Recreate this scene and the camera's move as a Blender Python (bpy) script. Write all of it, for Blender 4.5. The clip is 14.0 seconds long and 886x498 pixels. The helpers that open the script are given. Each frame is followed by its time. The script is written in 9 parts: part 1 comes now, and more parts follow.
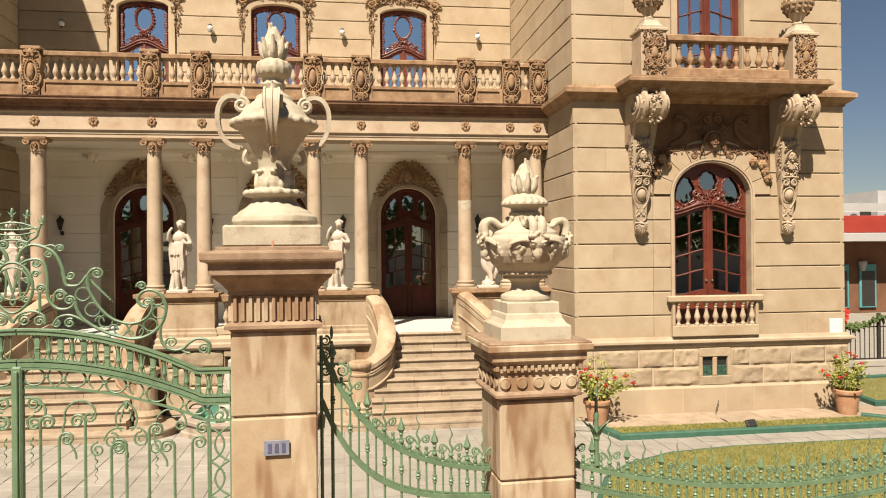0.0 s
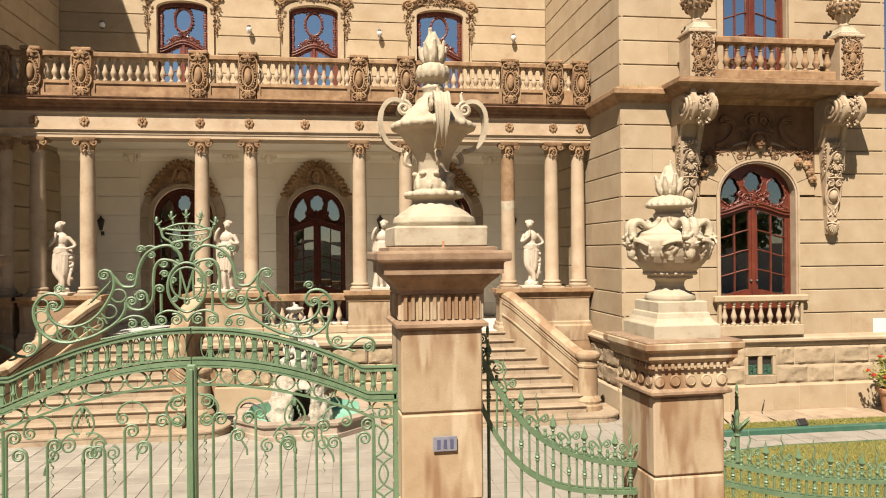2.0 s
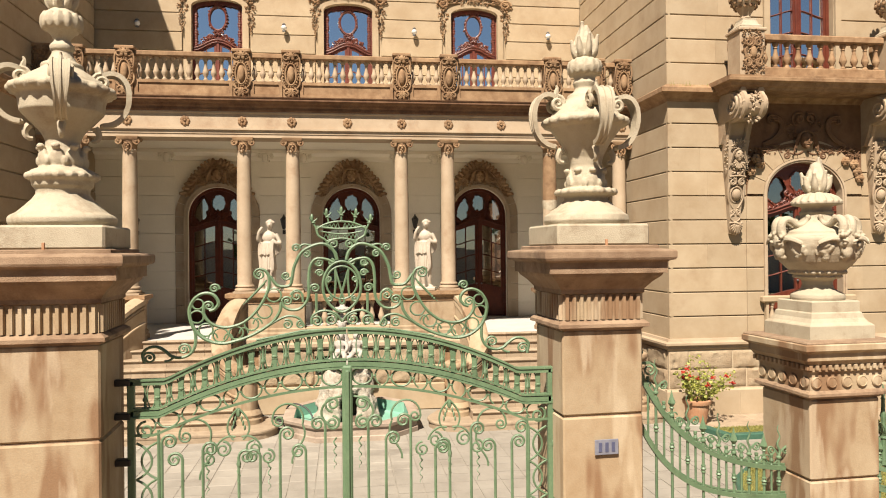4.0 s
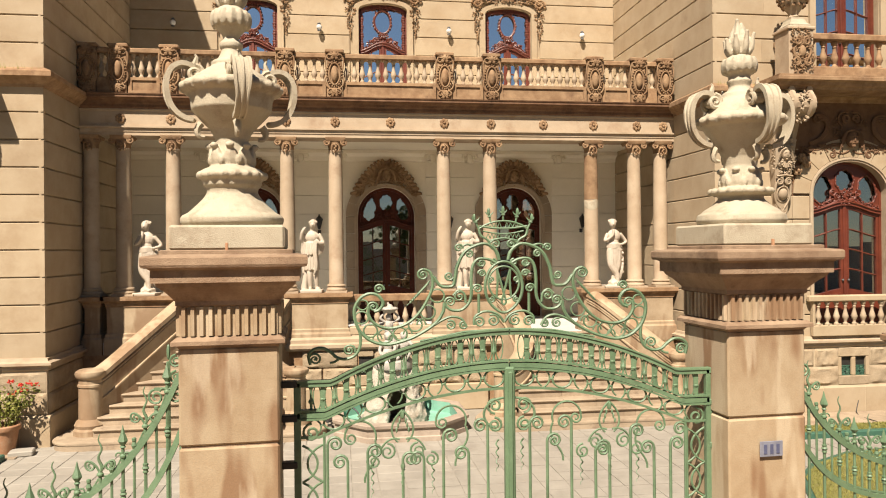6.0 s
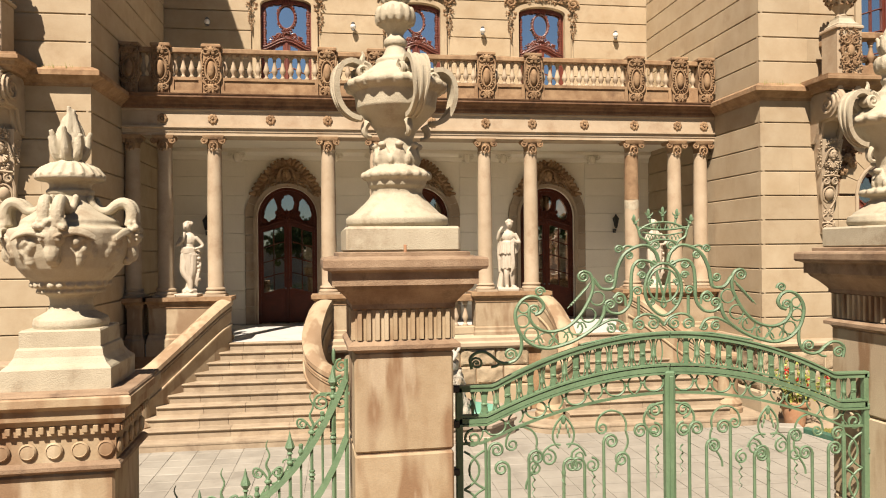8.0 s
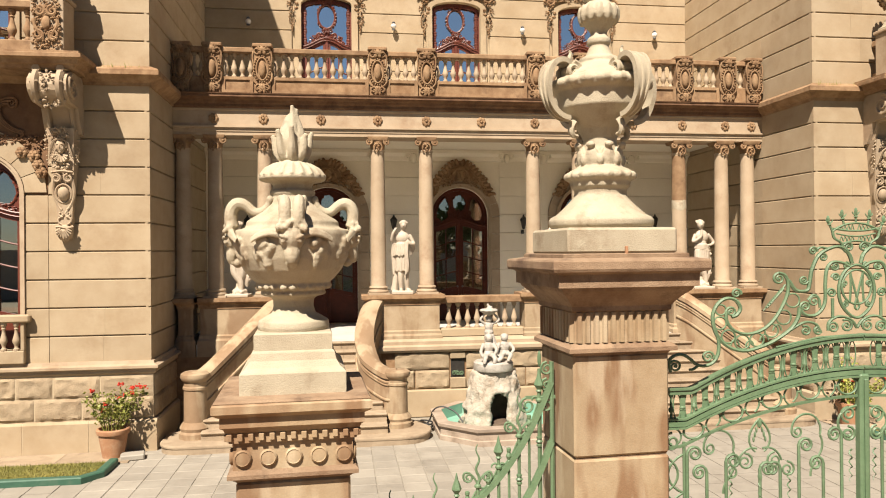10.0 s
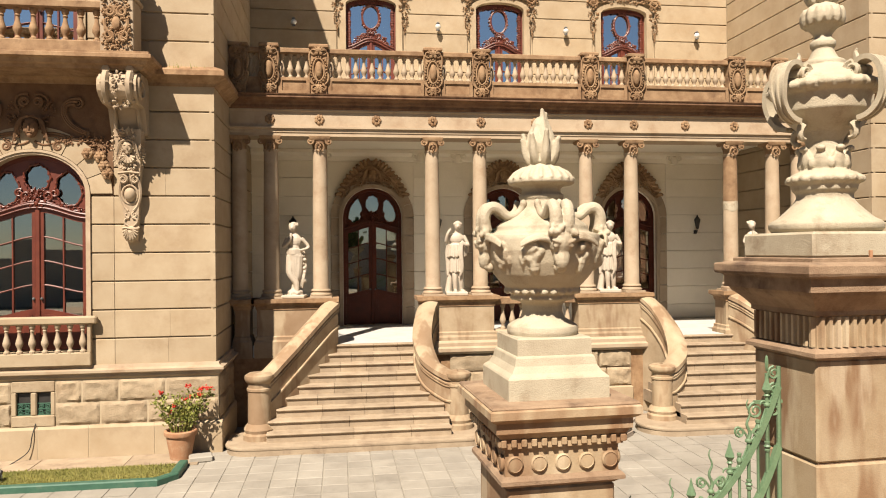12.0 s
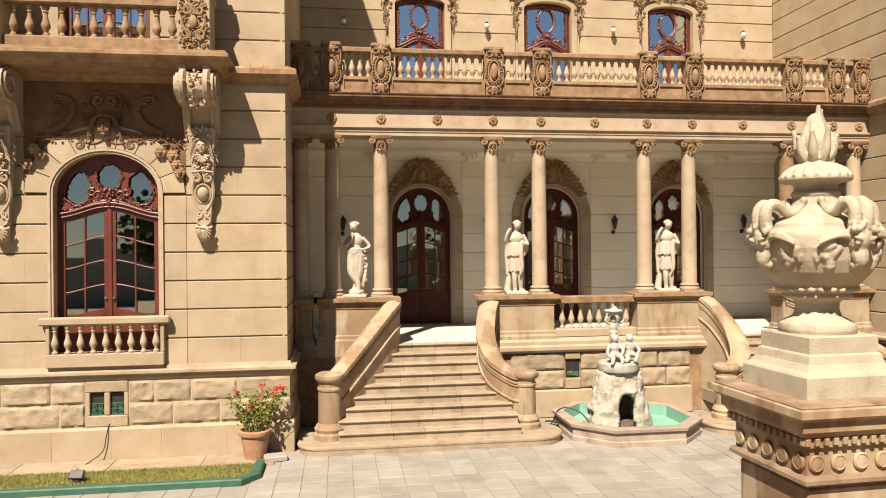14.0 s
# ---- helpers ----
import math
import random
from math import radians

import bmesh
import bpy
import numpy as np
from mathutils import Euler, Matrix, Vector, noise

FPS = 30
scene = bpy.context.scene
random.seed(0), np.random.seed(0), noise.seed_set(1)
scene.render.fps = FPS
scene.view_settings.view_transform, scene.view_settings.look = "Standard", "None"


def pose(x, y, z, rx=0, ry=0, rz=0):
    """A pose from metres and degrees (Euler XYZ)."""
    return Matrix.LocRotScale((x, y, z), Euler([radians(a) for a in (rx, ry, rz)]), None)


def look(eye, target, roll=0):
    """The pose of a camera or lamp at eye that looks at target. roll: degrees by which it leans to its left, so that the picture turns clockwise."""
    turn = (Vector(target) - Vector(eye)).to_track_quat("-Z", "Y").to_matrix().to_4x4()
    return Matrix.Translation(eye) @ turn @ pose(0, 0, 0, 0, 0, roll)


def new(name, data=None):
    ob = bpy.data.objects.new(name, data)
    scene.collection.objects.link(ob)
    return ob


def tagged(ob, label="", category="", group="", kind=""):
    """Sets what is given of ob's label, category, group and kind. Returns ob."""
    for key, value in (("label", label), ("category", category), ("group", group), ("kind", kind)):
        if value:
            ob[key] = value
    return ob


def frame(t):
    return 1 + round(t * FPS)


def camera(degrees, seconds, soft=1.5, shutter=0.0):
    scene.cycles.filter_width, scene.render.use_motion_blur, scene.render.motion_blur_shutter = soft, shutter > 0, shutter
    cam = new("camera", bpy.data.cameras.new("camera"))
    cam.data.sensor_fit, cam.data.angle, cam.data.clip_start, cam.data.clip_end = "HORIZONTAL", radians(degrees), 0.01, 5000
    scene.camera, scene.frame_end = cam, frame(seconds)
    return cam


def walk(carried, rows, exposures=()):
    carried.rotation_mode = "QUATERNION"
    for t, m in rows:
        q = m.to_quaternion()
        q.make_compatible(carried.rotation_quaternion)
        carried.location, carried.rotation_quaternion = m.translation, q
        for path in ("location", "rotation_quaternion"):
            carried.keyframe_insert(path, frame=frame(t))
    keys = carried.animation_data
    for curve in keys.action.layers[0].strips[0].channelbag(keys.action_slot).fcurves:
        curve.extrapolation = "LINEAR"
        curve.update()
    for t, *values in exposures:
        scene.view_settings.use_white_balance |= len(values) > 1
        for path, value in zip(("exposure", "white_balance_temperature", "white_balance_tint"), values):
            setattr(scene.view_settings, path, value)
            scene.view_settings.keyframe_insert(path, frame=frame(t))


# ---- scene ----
cam = camera(62.6, 14.0, 1.05)
METRES, EYE, TILT, LEAN, TURN = 8.5, 3.95, 0.0, 0.0, -7.8
ROWS = [
    (0.0, 0.0, 0.0, 0.0, 0.0, 0.13, 0.53),
    (0.5, -0.0374, -0.005, 0.001, -0.01, 0.14, 0.51),
    (1.0, -0.073, -0.0085, 0.0012, -0.01, 0.14, 0.5),
    (1.5, -0.103, -0.0116, 0.0008, -0.0, 0.14, 0.5),
    (2.0, -0.1348, -0.0132, 0.0014, 0.0, 0.14, 0.51),
    (2.5, -0.1669, -0.0134, 0.001, 0.01, 0.15, 0.53),
    (3.0, -0.2004, -0.008, 0.0003, 0.01, 0.15, 0.52),
    (5.5, -0.3596, 0.006, 0.0032, -0.09, 0.12, 0.53),
    (6.0, -0.3933, 0.007, 0.0027, -0.08, 0.12, 0.55),
    (6.5, -0.422, 0.0085, 0.0027, -0.07, 0.11, 0.55),
    (7.0, -0.4512, 0.0115, 0.0037, -0.08, 0.12, 0.56),
    (7.5, -0.4832, 0.0155, 0.0051, -0.08, 0.12, 0.56),
    (8.0, -0.516, 0.0191, 0.0051, -0.09, 0.13, 0.56),
    (8.5, -0.5503, 0.0217, 0.0047, -0.1, 0.14, 0.57),
    (11.0, -0.743, 0.028, 0.0106, -0.21, 0.13, 0.51),
    (11.5, -0.7834, 0.0288, 0.0116, -0.22, 0.13, 0.52),
    (12.0, -0.8227, 0.0297, 0.0115, -0.25, 0.14, 0.53),
    (12.5, -0.8638, 0.0312, 0.012, -0.26, 0.15, 0.53),
    (13.0, -0.9085, 0.0321, 0.0128, -0.29, 0.14, 0.54),
    (13.5, -0.953, 0.0333, 0.0125, -0.31, 0.13, 0.54),
    (14.0, -0.9969, 0.0339, 0.0118, -0.31, 0.12, 0.55),
]
walk(cam, [(t, pose(0, 0, EYE, TILT, LEAN, TURN) @ pose(METRES * x, METRES * y, METRES * z, 90 + pitch, roll, yaw)) for t, x, y, z, yaw, pitch, roll in ROWS], [(0.0, 1.14, 7250, 15), (14.0, 1.14, 7250, 15)])

# ---- light ----
SUN_TO = Vector((-0.48, -1.0, 1.42)).normalized()
sun_data = bpy.data.lights.new("sun", "SUN")
sun_data.energy, sun_data.angle, sun_data.color = 5.0, radians(0.6), (1.0, 0.962, 0.89)
sun = new("sun", sun_data)
sun.matrix_world = look((0, 0, 40), Vector((0, 0, 40)) - SUN_TO)
world = bpy.data.worlds.new("sky")
scene.world = world
world.use_nodes = True
wn = world.node_tree.nodes
sky = wn.new("ShaderNodeTexSky")
sky.sky_type, sky.sun_disc = "NISHITA", False
sky.sun_elevation = math.asin(SUN_TO.z)
sky.sun_rotation = math.atan2(SUN_TO.x, SUN_TO.y)
sky.air_density, sky.dust_density, sky.ozone_density = 1.2, 0.10, 3.5
sky.altitude = 1400
world.node_tree.links.new(sky.outputs["Color"], wn["Background"].inputs["Color"])
wn["Background"].inputs["Strength"].default_value = 0.026

# ---- materials ----
def material(name, low, high, rough=0.8, scale=3.0, bump=0.25, grain=60.0, metal=0.0, stain=None, stain_amount=0.35,
             stain_scale=0.8, vary=0.08, streak=False, gloss=0.5, wash=None):
    """A surface with colour in two scales, grain relief and stains of their own shape."""
    mat = bpy.data.materials.new(name)
    mat.use_nodes = True
    nt = mat.node_tree
    n, link = nt.nodes, nt.links.new
    bsdf = n["Principled BSDF"]
    bsdf.inputs["Roughness"].default_value = rough
    bsdf.inputs["Metallic"].default_value = metal
    bsdf.inputs["Specular IOR Level"].default_value = gloss
    co = n.new("ShaderNodeTexCoord")
    geo = n.new("ShaderNodeNewGeometry")
    place = geo.outputs["Position"]
    big = n.new("ShaderNodeTexNoise")
    big.inputs["Scale"].default_value = scale
    big.inputs["Detail"].default_value = 6
    big.inputs["Roughness"].default_value = 0.65
    link(place, big.inputs["Vector"])
    ramp = n.new("ShaderNodeValToRGB")
    ramp.color_ramp.elements[0].position, ramp.color_ramp.elements[1].position = 0.32, 0.68
    ramp.color_ramp.elements[0].color, ramp.color_ramp.elements[1].color = (*low, 1), (*high, 1)
    link(big.outputs["Fac"], ramp.inputs["Fac"])
    colour = ramp.outputs["Color"]
    fine = n.new("ShaderNodeTexNoise")
    fine.inputs["Scale"].default_value = grain
    fine.inputs["Detail"].default_value = 4
    link(place, fine.inputs["Vector"])
    if stain:
        st = n.new("ShaderNodeTexNoise")
        st.inputs["Scale"].default_value = stain_scale
        st.inputs["Detail"].default_value = 8
        st.inputs["Roughness"].default_value = 0.7
        if streak:
            st.inputs["Detail"].default_value = 3
            mp = n.new("ShaderNodeMapping")
            mp.inputs["Scale"].default_value = (1.0, 1.0, 0.28)
            link(place, mp.inputs["Vector"])
            link(mp.outputs["Vector"], st.inputs["Vector"])
        else:
            link(place, st.inputs["Vector"])
        cut = n.new("ShaderNodeMapRange")
        cut.inputs["From Min"].default_value, cut.inputs["From Max"].default_value = (0.485, 0.575) if streak else (0.53, 0.68)
        cut.inputs["To Max"].default_value = stain_amount
        link(st.outputs["Fac"], cut.inputs["Value"])
        mix = n.new("ShaderNodeMix")
        mix.data_type = "RGBA"
        link(cut.outputs["Result"], mix.inputs["Factor"])
        link(colour, mix.inputs[6])
        mix.inputs[7].default_value = (*stain, 1)
        colour = mix.outputs[2]
    if wash:                                            # pale drips run down over the stains
        mp = n.new("ShaderNodeMapping")
        mp.inputs["Location"].default_value = (3.7, 1.9, 0.4)
        mp.inputs["Scale"].default_value = (1.0, 1.0, 0.20)
        link(place, mp.inputs["Vector"])
        dr = n.new("ShaderNodeTexNoise")
        dr.inputs["Scale"].default_value, dr.inputs["Detail"].default_value = 5.0, 4
        link(mp.outputs["Vector"], dr.inputs["Vector"])
        cut = n.new("ShaderNodeMapRange")
        cut.inputs["From Min"].default_value, cut.inputs["From Max"].default_value = 0.55, 0.62
        cut.inputs["To Max"].default_value = 0.6
        link(dr.outputs["Fac"], cut.inputs["Value"])
        mix = n.new("ShaderNodeMix")
        mix.data_type = "RGBA"
        link(cut.outputs["Result"], mix.inputs["Factor"])
        link(colour, mix.inputs[6])
        mix.inputs[7].default_value = (*wash, 1)
        colour = mix.outputs[2]
    info = n.new("ShaderNodeObjectInfo")
    val = n.new("ShaderNodeMapRange")
    val.inputs["To Min"].default_value, val.inputs["To Max"].default_value = 1 - vary, 1 + vary
    link(info.outputs["Random"], val.inputs["Value"])
    gv = n.new("ShaderNodeMapRange")
    gv.inputs["To Min"].default_value, gv.inputs["To Max"].default_value = 0.86, 1.14
    link(fine.outputs["Fac"], gv.inputs["Value"])
    mul = n.new("ShaderNodeMath")
    mul.operation = "MULTIPLY"
    link(val.outputs["Result"], mul.inputs[0])
    link(gv.outputs["Result"], mul.inputs[1])
    hsv = n.new("ShaderNodeHueSaturation")
    link(mul.outputs["Value"], hsv.inputs["Value"])
    link(colour, hsv.inputs["Color"])
    link(hsv.outputs["Color"], bsdf.inputs["Base Color"])
    if bump:
        bp = n.new("ShaderNodeBump")
        bp.inputs["Strength"].default_value = bump
        bp.inputs["Distance"].default_value = 0.02
        add = n.new("ShaderNodeMath")
        add.operation = "ADD"
        link(fine.outputs["Fac"], add.inputs[0])
        link(big.outputs["Fac"], add.inputs[1])
        link(add.outputs["Value"], bp.inputs["Height"])
        link(bp.outputs["Normal"], bsdf.inputs["Normal"])
    return mat


def glass_material(name, mirror, tint):
    mat = bpy.data.materials.new(name)
    mat.use_nodes = True
    nt = mat.node_tree
    n, link = nt.nodes, nt.links.new
    n.remove(n["Principled BSDF"])
    gl, tr, mx = n.new("ShaderNodeBsdfGlossy"), n.new("ShaderNodeBsdfTransparent"), n.new("ShaderNodeMixShader")
    gl.inputs["Roughness"].default_value = 0.015
    gl.inputs["Color"].default_value = (0.93, 1.0, 1.0, 1)
    tr.inputs["Color"].default_value = (*tint, 1)
    mx.inputs["Fac"].default_value = mirror
    wav, geo, bp = n.new("ShaderNodeTexNoise"), n.new("ShaderNodeNewGeometry"), n.new("ShaderNodeBump")
    wav.inputs["Scale"].default_value = 1.3
    bp.inputs["Strength"].default_value = 0.06
    link(geo.outputs["Position"], wav.inputs["Vector"])
    link(wav.outputs["Fac"], bp.inputs["Height"])
    link(bp.outputs["Normal"], gl.inputs["Normal"])
    link(tr.outputs[0], mx.inputs[1])
    link(gl.outputs[0], mx.inputs[2])
    link(mx.outputs[0], n["Material Output"].inputs["Surface"])
    return mat


ashlar = material("ashlar_sandstone", (0.292, 0.214, 0.128), (0.352, 0.274, 0.178), 0.85, 1.6, 0.14, 90, stain=(0.205, 0.128, 0.066), stain_amount=0.35, stain_scale=1.3, vary=0.06)
brown = material("weathered_sandstone", (0.168, 0.089, 0.040), (0.305, 0.195, 0.105), 0.88, 3.2, 0.25, 80, stain=(0.085, 0.040, 0.019), stain_amount=0.6, stain_scale=2.6, vary=0.1)
column_stone = material("column_sandstone", (0.292, 0.214, 0.136), (0.364, 0.282, 0.192), 0.8, 1.8, 0.16, 90, stain=(0.200, 0.112, 0.058), stain_amount=0.5, stain_scale=1.4, vary=0.08)
post_stone = material("gate_post_sandstone", (0.270, 0.188, 0.106), (0.350, 0.272, 0.172), 0.85, 3.0, 0.12, 110, stain=(0.170, 0.083, 0.036), stain_amount=0.75, stain_scale=2.4, vary=0.06, streak=True, wash=(0.430, 0.352, 0.240))
cap_stone = material("worn_cap_sandstone", (0.165, 0.098, 0.055), (0.285, 0.198, 0.124), 0.9, 5.0, 0.3, 120, stain=(0.070, 0.038, 0.022), stain_amount=0.75, stain_scale=4.0, vary=0.06)
cream = material("cream_painted_stone", (0.320, 0.270, 0.188), (0.392, 0.340, 0.244), 0.75, 5.0, 0.25, 140, stain=(0.176, 0.116, 0.064), stain_amount=0.65, stain_scale=4.0, vary=0.03)
plaster = material("pale_plaster", (0.680, 0.615, 0.490), (0.755, 0.690, 0.560), 0.85, 0.8, 0.05, 70, vary=0.03, stain=(0.560, 0.490, 0.380), stain_amount=0.3)
marble = material("white_marble", (0.368, 0.304, 0.228), (0.448, 0.384, 0.300), 0.6, 5.0, 0.15, 60, stain=(0.208, 0.152, 0.104), stain_amount=0.5, stain_scale=5, vary=0.04)
old_marble = material("pale_weathered_marble", (0.285, 0.258, 0.220), (0.410, 0.378, 0.325), 0.7, 7.0, 0.3, 60, stain=(0.150, 0.125, 0.095), stain_amount=0.6, stain_scale=6, vary=0.04)
mortar = material("pale_lime_mortar", (0.352, 0.276, 0.180), (0.400, 0.320, 0.216), 0.9, 3.0, 0.25, 90, stain=(0.264, 0.188, 0.112), stain_amount=0.4, stain_scale=3.0)
rock = material("travertine_rock", (0.288, 0.239, 0.180), (0.414, 0.374, 0.306), 0.92, 5.0, 0.9, 34, stain=(0.173, 0.117, 0.066), stain_amount=0.7, stain_scale=2.6, vary=0.08)
rustic = material("rock_faced_sandstone", (0.258, 0.190, 0.115), (0.338, 0.264, 0.173), 0.9, 4.0, 0.7, 40, stain=(0.189, 0.116, 0.063), stain_amount=0.45, stain_scale=1.4, vary=0.09)
wood = material("varnished_red_wood", (0.080, 0.014, 0.006), (0.128, 0.027, 0.012), 0.45, 4.0, 0.05, 50, vary=0.05)
step_stone = material("worn_step_stone", (0.236, 0.174, 0.112), (0.328, 0.253, 0.170), 0.85, 2.6, 0.3, 70, stain=(0.136, 0.084, 0.052), stain_amount=0.6, stain_scale=2.2, vary=0.1)
# dark brown for the whole cornice, well below the frieze in tone
crown_stone = material("dark_cornice_stone", (0.092, 0.041, 0.019), (0.185, 0.100, 0.052), 0.9, 4.0, 0.3, 80, stain=(0.045, 0.024, 0.014), stain_amount=0.6, stain_scale=2.4, vary=0.06)
basin_stone = material("greyed_basin_stone", (0.232, 0.176, 0.128), (0.320, 0.256, 0.196), 0.88, 3.0, 0.3, 70, stain=(0.136, 0.096, 0.064), stain_amount=0.6, stain_scale=2.4, vary=0.1)
plate_grey = material("worn_enamel", (0.056, 0.064, 0.112), (0.080, 0.088, 0.144), 0.4, 30.0, 0.05, 90)
dark_wood = material("dark_varnished_wood", (0.052, 0.011, 0.004), (0.090, 0.020, 0.008), 0.5, 4.0, 0.05, 50, vary=0.05, gloss=0.2)
iron = material("green_painted_iron", (0.078, 0.136, 0.071), (0.116, 0.184, 0.102), 0.5, 7.0, 0.15, 90, stain=(0.048, 0.058, 0.030), stain_amount=0.45, stain_scale=6.0, vary=0.06)
black_iron = material("black_iron", (0.014, 0.012, 0.010), (0.028, 0.024, 0.020), 0.5, 8.0, 0.1, 90)
paver = material("pale_paving", (0.215, 0.192, 0.155), (0.275, 0.250, 0.205), 0.85, 1.4, 0.18, 70, stain=(0.150, 0.130, 0.102), stain_amount=0.55, stain_scale=0.9, vary=0.10)
joint = material("paving_joint", (0.185, 0.165, 0.130), (0.235, 0.212, 0.170), 0.95, 2.0, 0.3, 60)
porch_stone = material("porch_marble", (0.44, 0.425, 0.39), (0.52, 0.505, 0.465), 0.45, 2.0, 0.05, 60, stain=(0.35, 0.33, 0.30), stain_amount=0.5, stain_scale=1.5)
soil = material("trodden_ground", (0.168, 0.140, 0.095), (0.246, 0.207, 0.151), 0.95, 0.7, 0.3, 30)
turf = material("dry_turf", (0.104, 0.100, 0.022), (0.168, 0.148, 0.040), 0.95, 2.0, 0.5, 60)
blade_mat = material("grass_blades", (0.128, 0.132, 0.024), (0.232, 0.204, 0.048), 0.8, 1.6, 0.0, 40, vary=0.1)
kerb_paint = material("green_kerb_paint", (0.021, 0.072, 0.045), (0.033, 0.102, 0.063), 0.6, 5.0, 0.15, 60, stain=(0.096, 0.096, 0.072), stain_amount=0.4, stain_scale=5)
pool_paint = material("turquoise_pool_paint", (0.136, 0.320, 0.232), (0.192, 0.384, 0.296), 0.55, 3.0, 0.1, 60, stain=(0.240, 0.288, 0.224), stain_amount=0.5, stain_scale=3.0)
terracotta = material("terracotta", (0.300, 0.141, 0.070), (0.372, 0.205, 0.109), 0.85, 6.0, 0.1, 80, stain=(0.372, 0.282, 0.192), stain_amount=0.4, stain_scale=6)
leaf_mat = material("geranium_leaf", (0.115, 0.145, 0.020), (0.290, 0.280, 0.055), 0.6, 9.0, 0.0, 60, vary=0.15)
petal = material("red_petal", (0.352, 0.013, 0.008), (0.461, 0.032, 0.013), 0.6, 9.0, 0.0, 60)
roof_tile = material("slate_roof", (0.160, 0.104, 0.080), (0.240, 0.160, 0.128), 0.8, 4.0, 0.3, 60)
rubber = material("black_rubber", (0.010, 0.009, 0.008), (0.020, 0.018, 0.016), 0.6, 8.0, 0.1, 60)
steel = material("grey_metal", (0.080, 0.080, 0.080), (0.144, 0.144, 0.144), 0.45, 8.0, 0.05, 60, metal=0.4)
white_paint = material("white_paint", (0.503, 0.490, 0.449), (0.558, 0.544, 0.510), 0.6, 4.0, 0.05, 60)
enamel_blue = material("blue_enamel", (0.128, 0.132, 0.160), (0.192, 0.196, 0.224), 0.3, 9.0, 0.05, 60)
red_paint = material("red_fascia_paint", (0.235, 0.020, 0.010), (0.280, 0.030, 0.017), 0.6, 1.0, 0.05, 30)
far_wall = material("red_brown_render", (0.112, 0.047, 0.022), (0.157, 0.073, 0.036), 0.9, 0.8, 0.1, 30)
teal_paint = material("teal_paint", (0.040, 0.192, 0.192), (0.064, 0.240, 0.240), 0.6, 3.0, 0.05, 30)
far_white = material("pale_far_render", (0.278, 0.269, 0.250), (0.336, 0.326, 0.307), 0.9, 0.4, 0.0, 30)
foliage = material("tree_foliage", (0.028, 0.056, 0.012), (0.080, 0.112, 0.028), 0.8, 1.2, 0.0, 20)
bark = material("tree_bark", (0.072, 0.048, 0.032), (0.128, 0.088, 0.056), 0.9, 6.0, 0.5, 40)
# clay tone picked for pavements out of view, to bounce warm light onto shaded stone
bounce_paving = material("bounce_paving", (0.232, 0.140, 0.074), (0.288, 0.182, 0.102), 0.9, 0.8, 0.2, 60)
interior = material("dim_interior_wall", (0.240, 0.128, 0.080), (0.304, 0.168, 0.108), 0.9, 1.0, 0.0, 30)
asphalt = material("street_asphalt", (0.040, 0.038, 0.036), (0.070, 0.066, 0.060), 0.9, 1.5, 0.3, 80, stain=(0.03, 0.028, 0.026), stain_amount=0.5)
# browner stone, its colour darkened further for the shade under the balconies
shade_brown = material("shade_darkened_brown_sandstone", (0.105, 0.052, 0.024), (0.170, 0.092, 0.045), 0.92, 3.0, 0.25, 80, stain=(0.060, 0.030, 0.015), stain_amount=0.5, stain_scale=2.2, vary=0.06)
cheek_stone = material("rain_streaked_sandstone", (0.255, 0.178, 0.102), (0.350, 0.268, 0.172), 0.86, 2.4, 0.18, 90, stain=(0.165, 0.088, 0.042), stain_amount=0.6, stain_scale=1.7, vary=0.08, streak=True)
pane_mirror = glass_material("coated_glass", 0.94, (0.55, 0.55, 0.55))
pane_clear = glass_material("window_glass", 0.30, (0.62, 0.60, 0.56))

# ---- builders ----
def smooth_angle(me, deg=35):
    me.shade_smooth()
    me.set_sharp_from_angle(angle=radians(deg))


def mesh_of(name, bm, mat, smooth=False):
    bmesh.ops.recalc_face_normals(bm, faces=bm.faces)
    me = bpy.data.meshes.new(name)
    bm.to_mesh(me)
    bm.free()
    me.materials.append(mat)
    if smooth:
        smooth_angle(me)
    return me


def part(name, bm, mat, parent, label="", m=None, smooth=False):
    """One mesh object under a thing or a part; bm may be a mesh that several parts share."""
    me = bm if isinstance(bm, bpy.types.Mesh) else mesh_of(name, bm, mat, smooth)
    ob = new(name, me)
    if parent is not None:
        ob.parent = parent
    if m is not None:
        ob.matrix_basis = m
    if label:
        ob["label"] = label
    return ob


def thing(name, label, category, group="", kind="", m=None):
    ob = new(name)
    ob.empty_display_size = 0.1
    if m is not None:
        ob.matrix_basis = m
    return tagged(ob, label, category, group, kind)


def structure(name, bm, mat, label, category, smooth=False):
    return tagged(part(name, bm, mat, None, smooth=smooth), label, category, kind="structure")


def B():
    return bmesh.new()


def box(bm, x0, x1, y0, y1, z0, z1):
    v = [bm.verts.new((x, y, z)) for x in (x0, x1) for y in (y0, y1) for z in (z0, z1)]
    for f in ((0, 1, 3, 2), (4, 6, 7, 5), (0, 4, 5, 1), (2, 3, 7, 6), (0, 2, 6, 4), (1, 5, 7, 3)):
        bm.faces.new([v[i] for i in f])
    return bm


